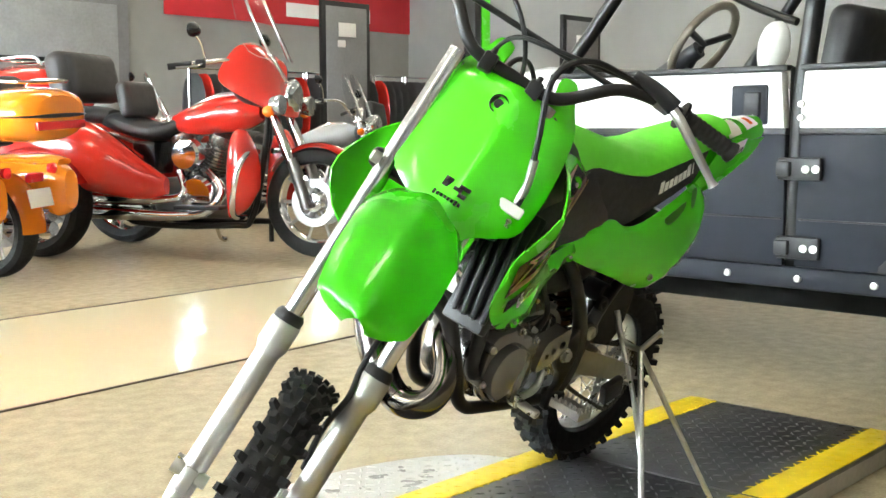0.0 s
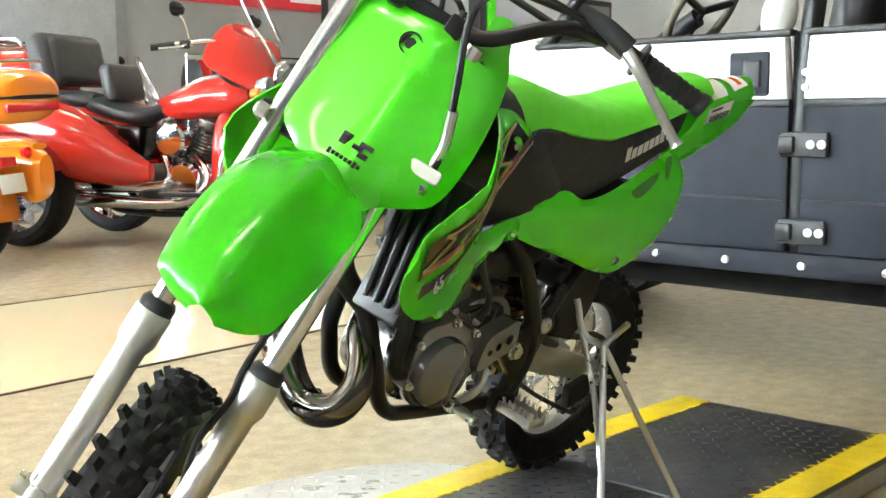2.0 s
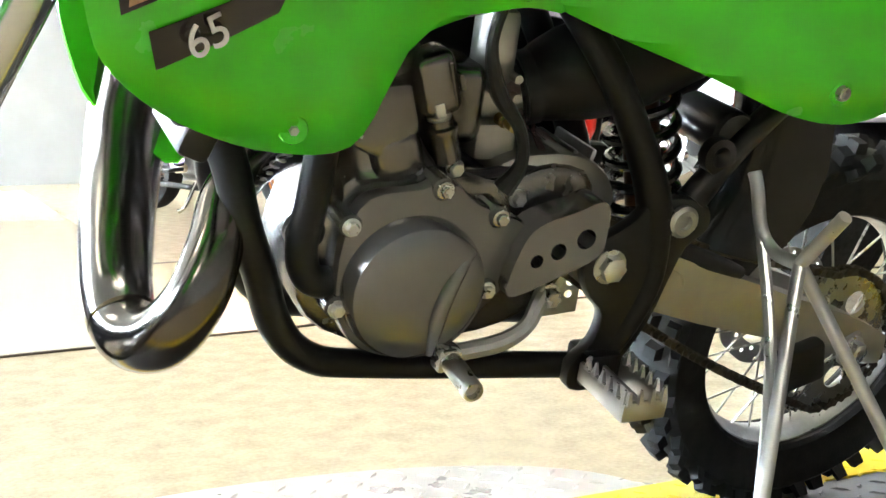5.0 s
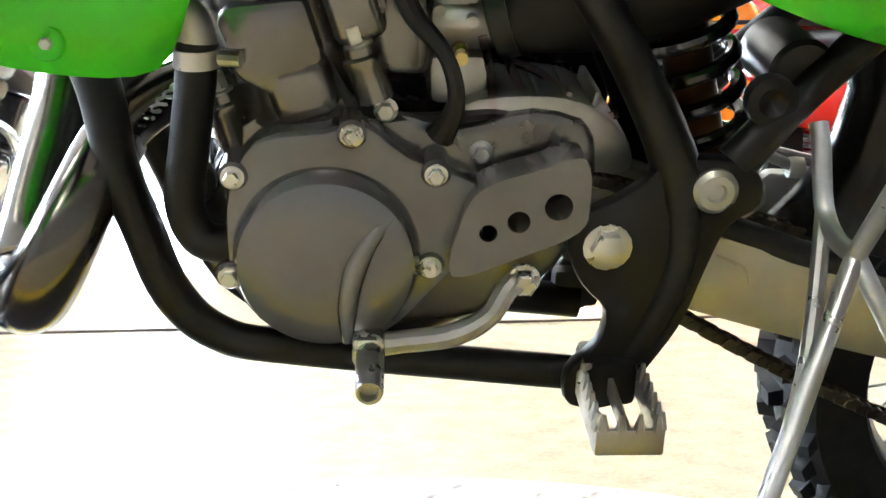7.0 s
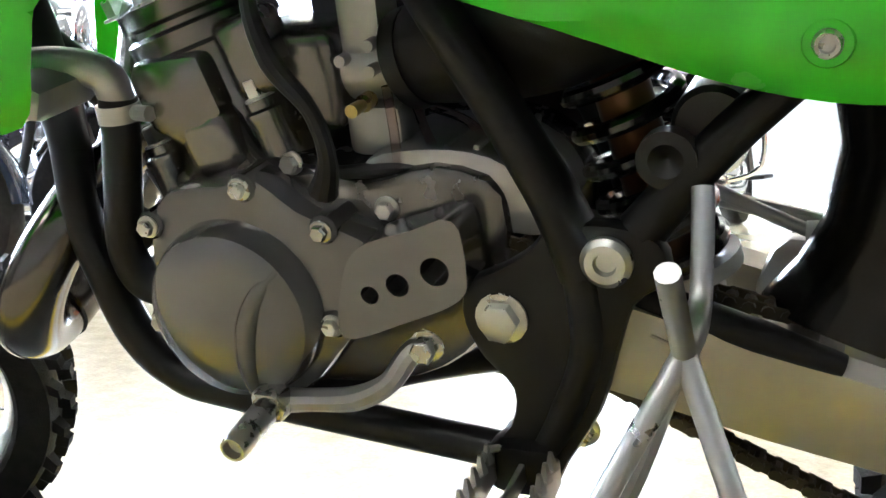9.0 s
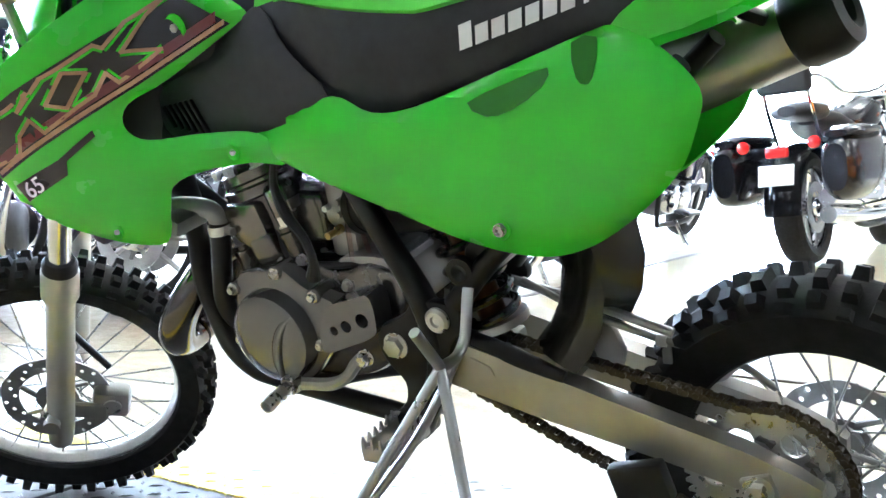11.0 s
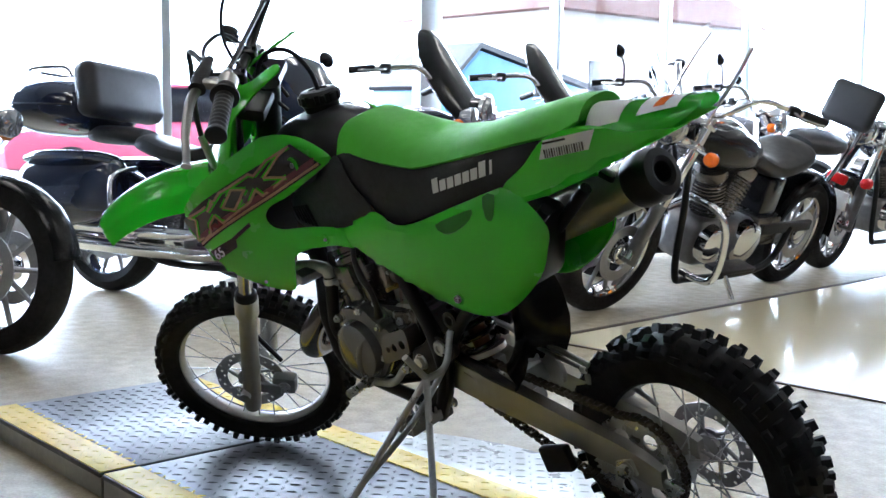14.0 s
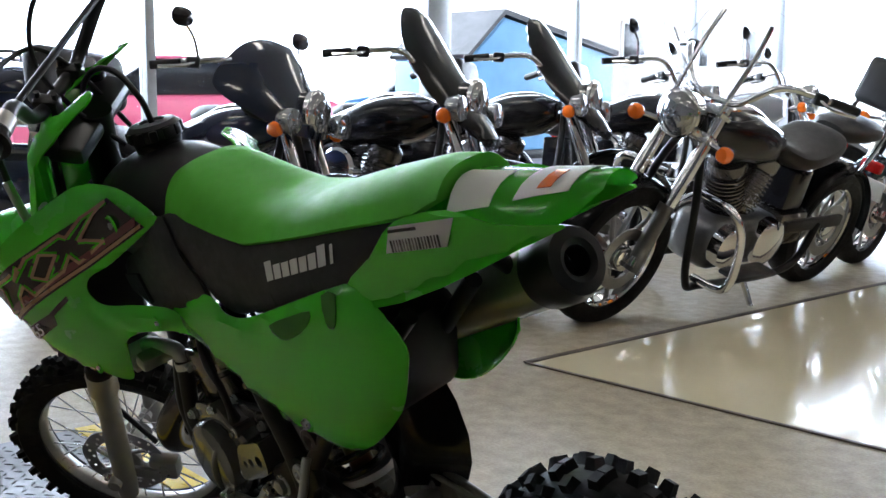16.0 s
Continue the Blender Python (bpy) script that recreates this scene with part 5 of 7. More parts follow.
# swingarm, chain, sprockets
for sy in (1, -1):
    sw = part("swingarm", loft([[(x, sy * 0.054 + dy, z + dz) for dy, dz in ((-w, -h), (w, -h), (w + 0.002, 0), (w, h), (-w, h))] for x, z, w, h in ((0.385, 0.412, 0.012, 0.022), (0.33, 0.396, 0.014, 0.031), (0.22, 0.358, 0.0135, 0.031), (0.05, 0.302, 0.0125, 0.026), (-0.02, 0.278, 0.012, 0.026), (-0.075, 0.256, 0.010, 0.024), (-0.10, 0.248, 0.008, 0.018))]), SWING, bike, "satin alloy swingarm", angle=30)
    part("axle_block", box((0.035, 0.01, 0.032), (-0.035, sy * 0.070, 0.262), 0.003, rot=(0, 18, 0)), ALLOY, sw)
    part("axle_nut", bolt((-0.035, sy * 0.075, 0.262), 0.013, 0.014, "Y", sign=sy), STEEL, sw)
    part("adjuster_bolt", rod((-0.10, sy * 0.054, 0.245), (-0.135, sy * 0.054, 0.234), 0.004, 8), STEEL, sw)
    part("weld_mark", tube([(0.285, sy * 0.069, 0.398), (0.272, sy * 0.0695, 0.392), (0.262, sy * 0.0695, 0.386), (0.258, sy * 0.0692, 0.376)], 0.0012, 6), SWING, sw)
part("swingarm_bridge", box((0.05, 0.12, 0.04), (0.205, 0, 0.365), 0.008, rot=(0, 20, 0)), SWING, bike)
part("brake_torque_rod", tube([(0.30, -0.05, 0.455), (0.18, -0.055, 0.425), (0.08, -0.06, 0.395)], 0.006, 10), ALLOY, bike, "pale alloy brake rod")
CY = 0.034
def toothed(n, r, ro, at, y, t=0.004, holes=0, ri=0.02):
    pts = []
    for i in range(n * 4):
        a = 2 * math.pi * i / (n * 4)
        rr = (ro, ro, r, r)[i % 4]
        pts.append((at[0] + rr * math.cos(a), at[1] + rr * math.sin(a)))
    hl = [(at[0] + r * 0.66 * math.cos(a), at[1] + r * 0.66 * math.sin(a), r * 0.17) for a in np.linspace(0, 2 * math.pi, holes, endpoint=False)] if holes else []
    return holed_plate(pts, hl + [(at[0], at[1], ri)], y - t / 2, y + t / 2)


RS, FS = (-0.035, 0.250), (0.408, 0.429)
part("rear_sprocket", toothed(46, 0.088, 0.0945, RS, CY, holes=6, ri=0.03), STEEL, bike, "toothed rear sprocket")
part("front_sprocket", toothed(13, 0.023, 0.028, FS, CY, ri=0.008), STEEL, bike)
run_top = [V((FS[0] + 0.005, CY, FS[1] + 0.029)), V((RS[0] + 0.02, CY, RS[1] + 0.0915))]
run_low = [V((RS[0] - 0.005, CY, RS[1] - 0.0925)), V((FS[0] - 0.005, CY, FS[1] - 0.029))]
path = [run_top[0].lerp(run_top[1], t) + V((0, 0, -0.004 * math.sin(math.pi * t))) for t in np.linspace(0, 1, 40)]
a0, a1 = math.atan2(run_top[1].z - RS[1], run_top[1].x - RS[0]), math.atan2(run_low[0].z - RS[1], run_low[0].x - RS[0]) + 2 * math.pi
path += [V((RS[0] + 0.0935 * math.cos(a), CY, RS[1] + 0.0935 * math.sin(a))) for a in np.linspace(a0, a1, 24)[1:-1]]
path += [run_low[0].lerp(run_low[1], t) + V((0, 0, -0.014 * math.sin(math.pi * t))) for t in np.linspace(0, 1, 40)]
path += [V((FS[0] + 0.028 * math.cos(a), CY, FS[1] + 0.028 * math.sin(a))) for a in np.linspace(-1.7, 1.4, 8)]
dist = np.cumsum([0] + [(b - a).length for a, b in zip(path, path[1:])])
chain_bm = bmesh.new()
pitch = 0.0118
count = int(dist[-1] / pitch)
for k in range(count):
    pts = []
    for s_ in (k * pitch, (k + 1) * pitch):
        j = int(np.searchsorted(dist, s_)) or 1
        j = min(j, len(path) - 1)
        f0 = (s_ - dist[j - 1]) / max(1e-6, dist[j] - dist[j - 1])
        pts.append(path[j - 1].lerp(path[j], f0))
    p, q = pts
    mid, d = (p + q) / 2, (q - p).normalized()
    ang = -math.degrees(math.atan2(d.z, d.x))
    o = 0.0065 if k % 2 else 0.0045
    for side in (-1, 1):
        box((0.0165, 0.0014, 0.0095), mid + V((0, side * o, 0)), 0.003, chain_bm, rot=(0, ang, 0), seg=1)
    lathe([(0.0001, -0.0085), (0.0042, -0.0085), (0.0042, 0.0085), (0.0001, 0.0085)], 8, "Y", chain_bm, p)
part("chain", chain_bm, CHAIN, bike, "oiled steel drive chain", angle=30)
def lean_back(ob):
    """Shears what joins engine and rear wheel; the wheel is shifted right to fit the camera's view."""
    for v in ob.data.vertices:
        k_ = max(0.0, min(1.0, (0.36 - v.co.x) / 0.40))
        v.co.y -= 0.058 * k_
        v.co.z -= 0.008 * k_


for ob in [o for o in bike.children if o.name.split(".")[0] in ("swingarm", "rear_sprocket", "chain", "swingarm_bridge")]:
    for o in (ob, *ob.children):
        if o.data.users == 1:
            lean_back(o)
part("chain_guide", box((0.07, 0.02, 0.05), (0.085, 0.055, 0.265), 0.006, rot=(0, 16, 0)), BLACK_PLASTIC, bike)
part("chain_slider", tube([(0.325, 0.044, 0.424), (0.285, 0.044, 0.414), (0.225, 0.040, 0.392), (0.175, 0.036, 0.374)], [0.008, 0.011, 0.011, 0.007], 12, 6), BLACK_PLASTIC, bike, "black chain slider")

# brake hose guard along the far side of the swingarm
guide = part("brake_hose", tube([(0.262, -0.046, 0.453), (0.182, -0.046, 0.418), (0.10, -0.062, 0.385), (0.02, -0.09, 0.35), (-0.02, -0.11, 0.31)], 0.0046, 12, 6), ALLOY, bike, "pale rear brake hose in white clips")
for cx_, cy_, cz_ in ((0.198, -0.046, 0.4245), (0.095, -0.063, 0.383)):
    part("hose_clip", lathe([(0.0048, -0.006), (0.0082, -0.006), (0.0088, 0), (0.0082, 0.006), (0.0048, 0.006)], 18, "X", at=(cx_, cy_, cz_), closed=True), WHITE_PL, guide, "white plastic hose clip")
    part("clip_tab", box((0.012, 0.005, 0.026), (cx_ - 0.004, cy_, cz_ - 0.018), 0.002), ALLOY, guide)
# slab added over the far arm to fit its height in the camera's view
part("swingarm_gusset", slab([(0.145, 0.345), (0.150, 0.392), (0.175, 0.412), (0.215, 0.418), (0.232, 0.395), (0.232, 0.360)], -0.066, -0.052, 0.005, 2), SWING, bike, "bright alloy slab that makes the far swingarm look taller")

# foot pegs and shifter
for sy in (1, -1):
    m = Matrix.Translation((0.362, sy * 0.078, 0.312))
    b = bmesh.new()
    for dx in (-0.021, 0.021):
        box((0.005, 0.075, 0.020), (dx, sy * 0.048, 0), 0.002, b)
    box((0.046, 0.005, 0.020), (0, sy * 0.086, 0), 0.002, b)
    box((0.004, 0.07, 0.014), (0, sy * 0.048, 0), 0.001, b)
    for k in range(6):
        for dx in (-0.021, 0.021):
            rod((dx, sy * (0.022 + k * 0.0122), 0.008), (dx, sy * (0.022 + k * 0.0122), 0.021), 0.0045, 5, b, 0.0015)
    for k in range(4):
        rod((-0.018 + k * 0.012, sy * 0.086, 0.008), (-0.018 + k * 0.012, sy * 0.086, 0.021), 0.0045, 5, b, 0.0015)
    peg = part("foot_peg", b, ALLOY, bike, "toothed alloy foot peg", m)
    part("peg_mount", box((0.04, 0.04, 0.035), (0, sy * -0.002, 0.0), 0.006), FRAME_BLACK, peg)
    part("peg_spring", tube([(0.01, sy * 0.01, 0.012), (0.02, sy * 0.02, 0.016), (0.024, sy * 0.03, 0.01)], 0.0025, 6), STEEL, peg)
shift = part("shift_lever", tube([(0.425, 0.072, 0.388), (0.437, 0.082, 0.382), (0.450, 0.090, 0.365), (0.475, 0.092, 0.352), (0.51, 0.092, 0.347), (0.535, 0.094, 0.345)], [0.010, 0.008, 0.0075, 0.0085, 0.008, 0.009], 10), ALLOY, bike, "bent alloy shift lever")
part("shift_tip", lathe([(0.0001, 0), (0.009, 0), (0.0095, 0.004), (0.0095, 0.044), (0.0085, 0.047), (0.0065, 0.047), (0.006, 0.041), (0.0001, 0.041)], 20, "Y", at=(0.531, 0.112, 0.350), tilt=Matrix.Rotation(radians(-4), 3, "X")), STEEL, shift, "knurled steel shift tip")
part("tip_pivot", box((0.022, 0.020, 0.022), (0.532, 0.104, 0.350), 0.004), STEEL, shift)
part("shift_bolt", bolt((0.425, 0.078, 0.388), 0.0085, 0.012), STEEL, shift)
part("brake_pedal", tube([(0.36, -0.09, 0.33), (0.45, -0.10, 0.31), (0.55, -0.10, 0.325), (0.56, -0.12, 0.33)], 0.007, 10), ALLOY, bike)

# brake caliper at the front wheel
cal = part("brake_caliper", box((0.060, 0.036, 0.052), (-0.085, 0.052, 0.010), 0.010), ALLOY, bike, "alloy front brake caliper", FB)
part("caliper_piston", lathe([(0.0001, 0.02), (0.014, 0.02), (0.014, 0.028), (0.0001, 0.03)], 20, "Y", at=(-0.088, 0.045, 0.012)), STEEL, cal)
part("caliper_bracket", box((0.06, 0.01, 0.03), (-0.05, 0.07, 0.0), 0.004), ALLOY, cal)

# triangle stand hooked under the pivot
apex = V((0.329, 0.168, 0.443))
stand = thing("triangle_stand", Matrix.Translation((0, 0, 0)), "bare steel triangle stand propping the motorcycle", "stand")
foot_a, foot_b = V((0.5036, 0.2895, 0.078)), V((0.1718, 0.2665, 0.078))
tall = [V((0.332, 0.110, 0.521)), V((0.331, 0.1135, 0.506)), V((0.330, 0.119, 0.469)), V((0.329, 0.137, 0.450)), apex]
part("hook", tube(tall, 0.0062, 12, 6), STAND_STEEL, stand)
part("hook", rod(V((0.328, 0.219, 0.488)), apex, 0.0062, 12), STAND_STEEL, stand)
for q in (foot_a, foot_b):
    part("leg", rod(apex, q, 0.0062, 12), STAND_STEEL, stand)
    part("foot", lathe([(0.0001, -0.006), (0.009, -0.006), (0.009, 0.004), (0.0001, 0.006)], 14, "Z", at=q), HOSE, stand)
part("brace", tube([V((0.330, 0.119, 0.465)), V((0.360, 0.170, 0.36)), apex.lerp(foot_a, 0.55)], 0.0055, 10), STAND_STEEL, stand)

# ---- showroom motorcycles ----
def paint(name, color, rough=0.16):
    return mat(name, color, rough, var=0.04, scale=10, coat=0.7)


# darker variant of the cast alloy for the road motorcycles
DARK_ALLOY = mat("dark_engine_alloy", (0.20, 0.195, 0.19), 0.34, metal=0.85, var=0.15, scale=40)
BLACK_PAINT = mat("gloss_black_paint", (0.008, 0.008, 0.010), 0.2, var=0.04, scale=10, coat=0.2, spec=0.35)
BLUE_BLACK = paint("dark_blue_paint", (0.015, 0.022, 0.05))
RED_PAINT = paint("candy_red_paint", (0.48, 0.018, 0.012))
ORANGE_PAINT = paint("orange_paint", (0.85, 0.24, 0.012))
SILVER_PAINT = paint("silver_paint", (0.35, 0.36, 0.38))
LEATHER = mat("black_leather", (0.02, 0.02, 0.022), 0.45, var=0.12, bump=0.25, bump_scale=350)
LAMP_GLASS = mat("headlamp_glass", (0.55, 0.56, 0.58), 0.06, metal=0.8, var=0.2, scale=60)
SHIELD = glass("clear_windshield", (0.96, 0.98, 1.0), 0.0)
TAG = mat("paper_tag", (0.75, 0.74, 0.70), 0.8, var=0.03)


def road_tyre(R, w, at, bm=None):
    prof = [(R - 0.10 * 0.9, -w * 0.45), (R - 0.05, -w * 0.52), (R - 0.018, -w * 0.42), (R - 0.004, -w * 0.22), (R, 0), (R - 0.004, w * 0.22), (R - 0.018, w * 0.42), (R - 0.05, w * 0.52), (R - 0.09, w * 0.45)]
    return lathe(prof, 48, "Y", bm, at, closed=True)


def road_wheel(name, R, w, at, parent, spokes=10):
    hub = part(name, lathe([(0.02, -0.09), (0.05, -0.085), (0.06, -0.05), (0.06, 0.05), (0.05, 0.085), (0.02, 0.09)], 24, "Y", at=at), CHROME, parent)
    part("tyre", road_tyre(R, w, at), RUBBER, hub, "black road tyre")
    rr = R - 0.085
    part("rim", lathe([(rr + 0.006, -w * 0.42), (rr - 0.014, -w * 0.3), (rr - 0.02, 0), (rr - 0.014, w * 0.3), (rr + 0.006, w * 0.42), (rr, 0)], 48, "Y", at=at, closed=True), CHROME, hub, "bright wheel rim")
    for k in range(spokes):
        a = 2 * math.pi * k / spokes
        part("spoke", rod(V(at) + V((0.05 * math.cos(a), 0, 0.05 * math.sin(a))), V(at) + V(((rr - 0.01) * math.cos(a), 0, (rr - 0.01) * math.sin(a))), 0.011, 8), ALLOY, hub)
    part("brake_disc", ring_plate(0.14, 0.09, -0.075, -0.069, 36, at), DISC, hub)
    part("brake_disc", ring_plate(0.14, 0.09, 0.069, 0.075, 36, at), DISC, hub)
    return hub


def fender(center, R, w, a0, a1, t=0.003):
    rings = []
    for a in np.linspace(radians(a0), radians(a1), 22):
        c, s_ = math.cos(a), math.sin(a)
        rings.append([(center[0] + (R - 0.5 * w * (1 - math.sqrt(max(0, 1 - (0.98 * u) ** 2)))) * c, center[1] + u * w, center[2] + (R - 0.5 * w * (1 - math.sqrt(max(0, 1 - (0.98 * u) ** 2)))) * s_) for u in np.linspace(-1, 1, 11)])
    b = loft(rings, caps=False, closed=False)
    bmesh.ops.solidify(b, geom=b.faces[:], thickness=t)
    return b


def pod(sections, seg=20):
    """A closed smooth body from (x, y, z, half width, half height) stations along X."""
    rings = []
    st = [spline([(i, s_[k], 0) for i, s_ in enumerate(sections)], 4) for k in range(5)]
    for i in range(len(st[0])):
        x, y, z, w, h = (st[k][i].y for k in range(5))
        w, h = max(w, 0.004), max(h, 0.004)
        rings.append([(x, y + w * math.copysign(abs(math.cos(a)) ** 0.8, math.cos(a)), z + h * math.copysign(abs(math.sin(a)) ** 0.8, math.sin(a))) for a in np.linspace(0, 2 * math.pi, seg, endpoint=False)])
    return loft(rings)


def road_bike(m, label, body, size=1.0, group="showroom motorcycles", fairing=False, shield=True, bags=False, trunk=False, backrest=True, crash=True, trike=False, lean=7.0, tag=False, mirror=True, tall=False):
    bk = thing("road_motorcycle", m @ pose(0, 0, 0, -lean, 0, 0) @ Matrix.Diagonal((size, size, size, 1)), label, "trike" if trike else "motorcycle", group)
    P = lambda n, b, mt, lb="", ang=35: part(n, b, mt, bk, lb, None, ang)
    fx_, rx_ = 0.80, -0.78
    # wheels and mudguards
    road_wheel("front_wheel", 0.325, 0.125, (fx_, 0, 0.325), bk)
    if trike:
        for sy in (1, -1):
            road_wheel("rear_wheel", 0.32, 0.18, (rx_, sy * 0.45, 0.32), bk)
            P("rear_fender", fender((rx_, sy * 0.45, 0.32), 0.37, 0.14, 20, 190), body, "painted rear fender")
        for sy in (1, -1):
            P("side_body", pod([(-1.16, sy * 0.40, 0.56, 0.06, 0.10), (-1.05, sy * 0.42, 0.58, 0.14, 0.20), (-0.75, sy * 0.42, 0.64, 0.155, 0.22), (-0.45, sy * 0.38, 0.58, 0.13, 0.20), (-0.20, sy * 0.30, 0.46, 0.08, 0.12), (-0.05, sy * 0.26, 0.42, 0.03, 0.05)]), body, "painted rear side body")
            P("lower_fairing", pod([(0.36, sy * 0.25, 0.34, 0.05, 0.10), (0.40, sy * 0.27, 0.48, 0.09, 0.24), (0.48, sy * 0.27, 0.52, 0.09, 0.22), (0.54, sy * 0.25, 0.50, 0.03, 0.10)]), body, "painted lower leg fairing")
        P("rider_backrest", box((0.09, 0.34, 0.22), (-0.40, 0, 0.93), 0.045, seg=4, rot=(0, -12, 0)), LEATHER, "padded rider backrest")
        P("passenger_backrest", box((0.12, 0.50, 0.30), (-0.74, 0, 1.06), 0.055, seg=4, rot=(0, -10, 0)), LEATHER, "padded passenger backrest")
        P("trunk_body", pod([(-1.12, 0, 0.55, 0.30, 0.14), (-0.95, 0, 0.58, 0.36, 0.19), (-0.55, 0, 0.55, 0.33, 0.17), (-0.30, 0, 0.50, 0.20, 0.10)]), body, "painted trike body")
    else:
        road_wheel("rear_wheel", 0.315, 0.15, (rx_, 0, 0.315), bk)
        P("rear_fender", fender((rx_, 0, 0.315), 0.36, 0.10, 5, 185), body, "painted rear fender")
    P("front_fender", fender((fx_, 0, 0.325), 0.352, 0.075, 8, 150), body, "painted front fender")
    # fork
    for sy in (1, -1):
        f_ = P("fork_tube", tube([(fx_ - 0.02, sy * 0.11, 0.31), (0.62, sy * 0.11, 0.70), (0.50, sy * 0.11, 1.0)], [0.03, 0.029, 0.022], 16, 4), CHROME, "chrome fork tube")
        part("slider", rod((fx_ - 0.02, sy * 0.11, 0.29), (0.68, sy * 0.11, 0.58), 0.034, 16), DARK_ALLOY, f_)
    P("fork_bridge", box((0.09, 0.28, 0.04), (0.555, 0, 0.86), 0.012, rot=(0, -22, 0)), CHROME)
    P("fork_bridge", box((0.09, 0.27, 0.035), (0.515, 0, 0.965), 0.012, rot=(0, -22, 0)), CHROME)
    # frame and engine
    P("frame", tube([(0.50, 0.02, 0.92), (0.52, 0.13, 0.60), (0.45, 0.16, 0.24), (0.30, 0.16, 0.19), (-0.35, 0.16, 0.20), (-0.55, 0.13, 0.40)], 0.018, 12), FRAME_BLACK)
    P("frame", tube([(0.50, -0.02, 0.92), (0.52, -0.13, 0.60), (0.45, -0.16, 0.24), (0.30, -0.16, 0.19), (-0.35, -0.16, 0.20), (-0.55, -0.13, 0.40)], 0.018, 12), FRAME_BLACK)
    en = P("engine_case", box((0.52, 0.26, 0.24), (0.02, 0, 0.34), 0.06, seg=3), DARK_ALLOY, "polished engine case")
    part("primary_cover", lathe([(0.0001, 0.19), (0.07, 0.188), (0.095, 0.175), (0.10, 0.12)], 32, "Y", at=(0.20, 0, 0.36)), CHROME, en)
    part("primary_cover", lathe([(0.0001, 0.18), (0.08, 0.176), (0.11, 0.16), (0.115, 0.11)], 32, "Y", at=(-0.12, 0, 0.35)), CHROME, en)
    part("gear_cover", lathe([(0.0001, -0.18), (0.10, -0.175), (0.12, -0.15), (0.12, -0.11)], 32, "Y", at=(0.08, 0, 0.36)), CHROME, en)
    for tilt_ in (22, -22):
        prof_ = [(0.05, 0.10), (0.07, 0.12)]
        for k in range(9):
            prof_ += [(0.072, 0.140 + k * 0.020), (0.088, 0.143 + k * 0.020), (0.088, 0.149 + k * 0.020), (0.072, 0.152 + k * 0.020)]
        b = lathe(prof_ + [(0.085, 0.335), (0.085, 0.38), (0.06, 0.40), (0.0001, 0.40)], 24, "Z")
        part("cylinder", b, ENGINE, en, "finned cylinder", Matrix.Translation((0.05, 0, 0.36)) @ Matrix.Rotation(radians(tilt_), 4, "Y"))
    part("air_cleaner", lathe([(0.0001, -0.24), (0.08, -0.236), (0.095, -0.22), (0.095, -0.15)], 28, "Y", at=(0.05, 0, 0.60)), CHROME, en)
    for k, z in enumerate((0.25, 0.34)):
        P("exhaust", tube([(0.14 - 0.2 * k, -0.10, 0.50), (0.26 - 0.25 * k, -0.17, 0.38), (0.10 - 0.2 * k, -0.19, z), (-0.4, -0.20, z), (-1.05, -0.22, z + 0.03)], [0.025, 0.026, 0.028, 0.042, 0.045], 18), CHROME, "chrome exhaust pipe")
    P("transmission_cover", box((0.24, 0.24, 0.18), (-0.36, 0, 0.38), 0.04), ENGINE)
    P("belt_guard", box((0.5, 0.03, 0.06), (-0.52, 0.12, 0.40), 0.01), BLACK_PLASTIC)
    P("battery_box", box((0.16, 0.22, 0.20), (-0.30, 0, 0.58), 0.02), BLACK_PAINT)
    # tank and saddle
    tk = P("fuel_tank", pod([(-0.13, 0, 0.79, 0.06, 0.05), (0.0, 0, 0.80, 0.13, 0.09), (0.18, 0, 0.83, 0.155, 0.115), (0.36, 0, 0.85, 0.13, 0.105), (0.46, 0, 0.865, 0.07, 0.06)]), body, "painted teardrop fuel tank")
    part("tank_console", pod([(0.0, 0, 0.885, 0.02, 0.015), (0.15, 0, 0.94, 0.04, 0.02), (0.32, 0, 0.95, 0.045, 0.02), (0.40, 0, 0.93, 0.02, 0.015)], 14), CHROME, tk)
    P("saddle", pod([(-0.62, 0, 0.80, 0.06, 0.03), (-0.50, 0, 0.795, 0.15, 0.06), (-0.36, 0, 0.755, 0.17, 0.06), (-0.22, 0, 0.735, 0.16, 0.055), (-0.10, 0, 0.77, 0.10, 0.045), (-0.05, 0, 0.79, 0.05, 0.03)]), LEATHER, "black leather saddle")
    P("passenger_seat", pod([(-0.95, 0, 0.84, 0.05, 0.03), (-0.84, 0, 0.845, 0.13, 0.05), (-0.66, 0, 0.84, 0.14, 0.05), (-0.56, 0, 0.83, 0.08, 0.04)]), LEATHER)
    if backrest:
        br = P("backrest", box((0.08, 0.30, 0.24), (-0.98, 0, 1.05), 0.04, rot=(0, -14, 0), seg=4), LEATHER, "padded backrest")
        for sy in (1, -1):
            part("sissy_bar", tube([(-0.78, sy * 0.12, 0.66), (-0.93, sy * 0.12, 0.90), (-1.02, sy * 0.10, 1.10)], 0.011, 10), CHROME, br)
    # bars, lamp, signals
    hb = P("handlebar", tube([(0.10, 0.42, 1.10), (0.22, 0.34, 1.12), (0.38, 0.24, 1.13), (0.44, 0.12, 1.02), (0.44, 0, 1.0), (0.44, -0.12, 1.02), (0.38, -0.24, 1.13), (0.22, -0.34, 1.12), (0.10, -0.42, 1.10)], 0.014, 12), CHROME, "chrome handlebar")
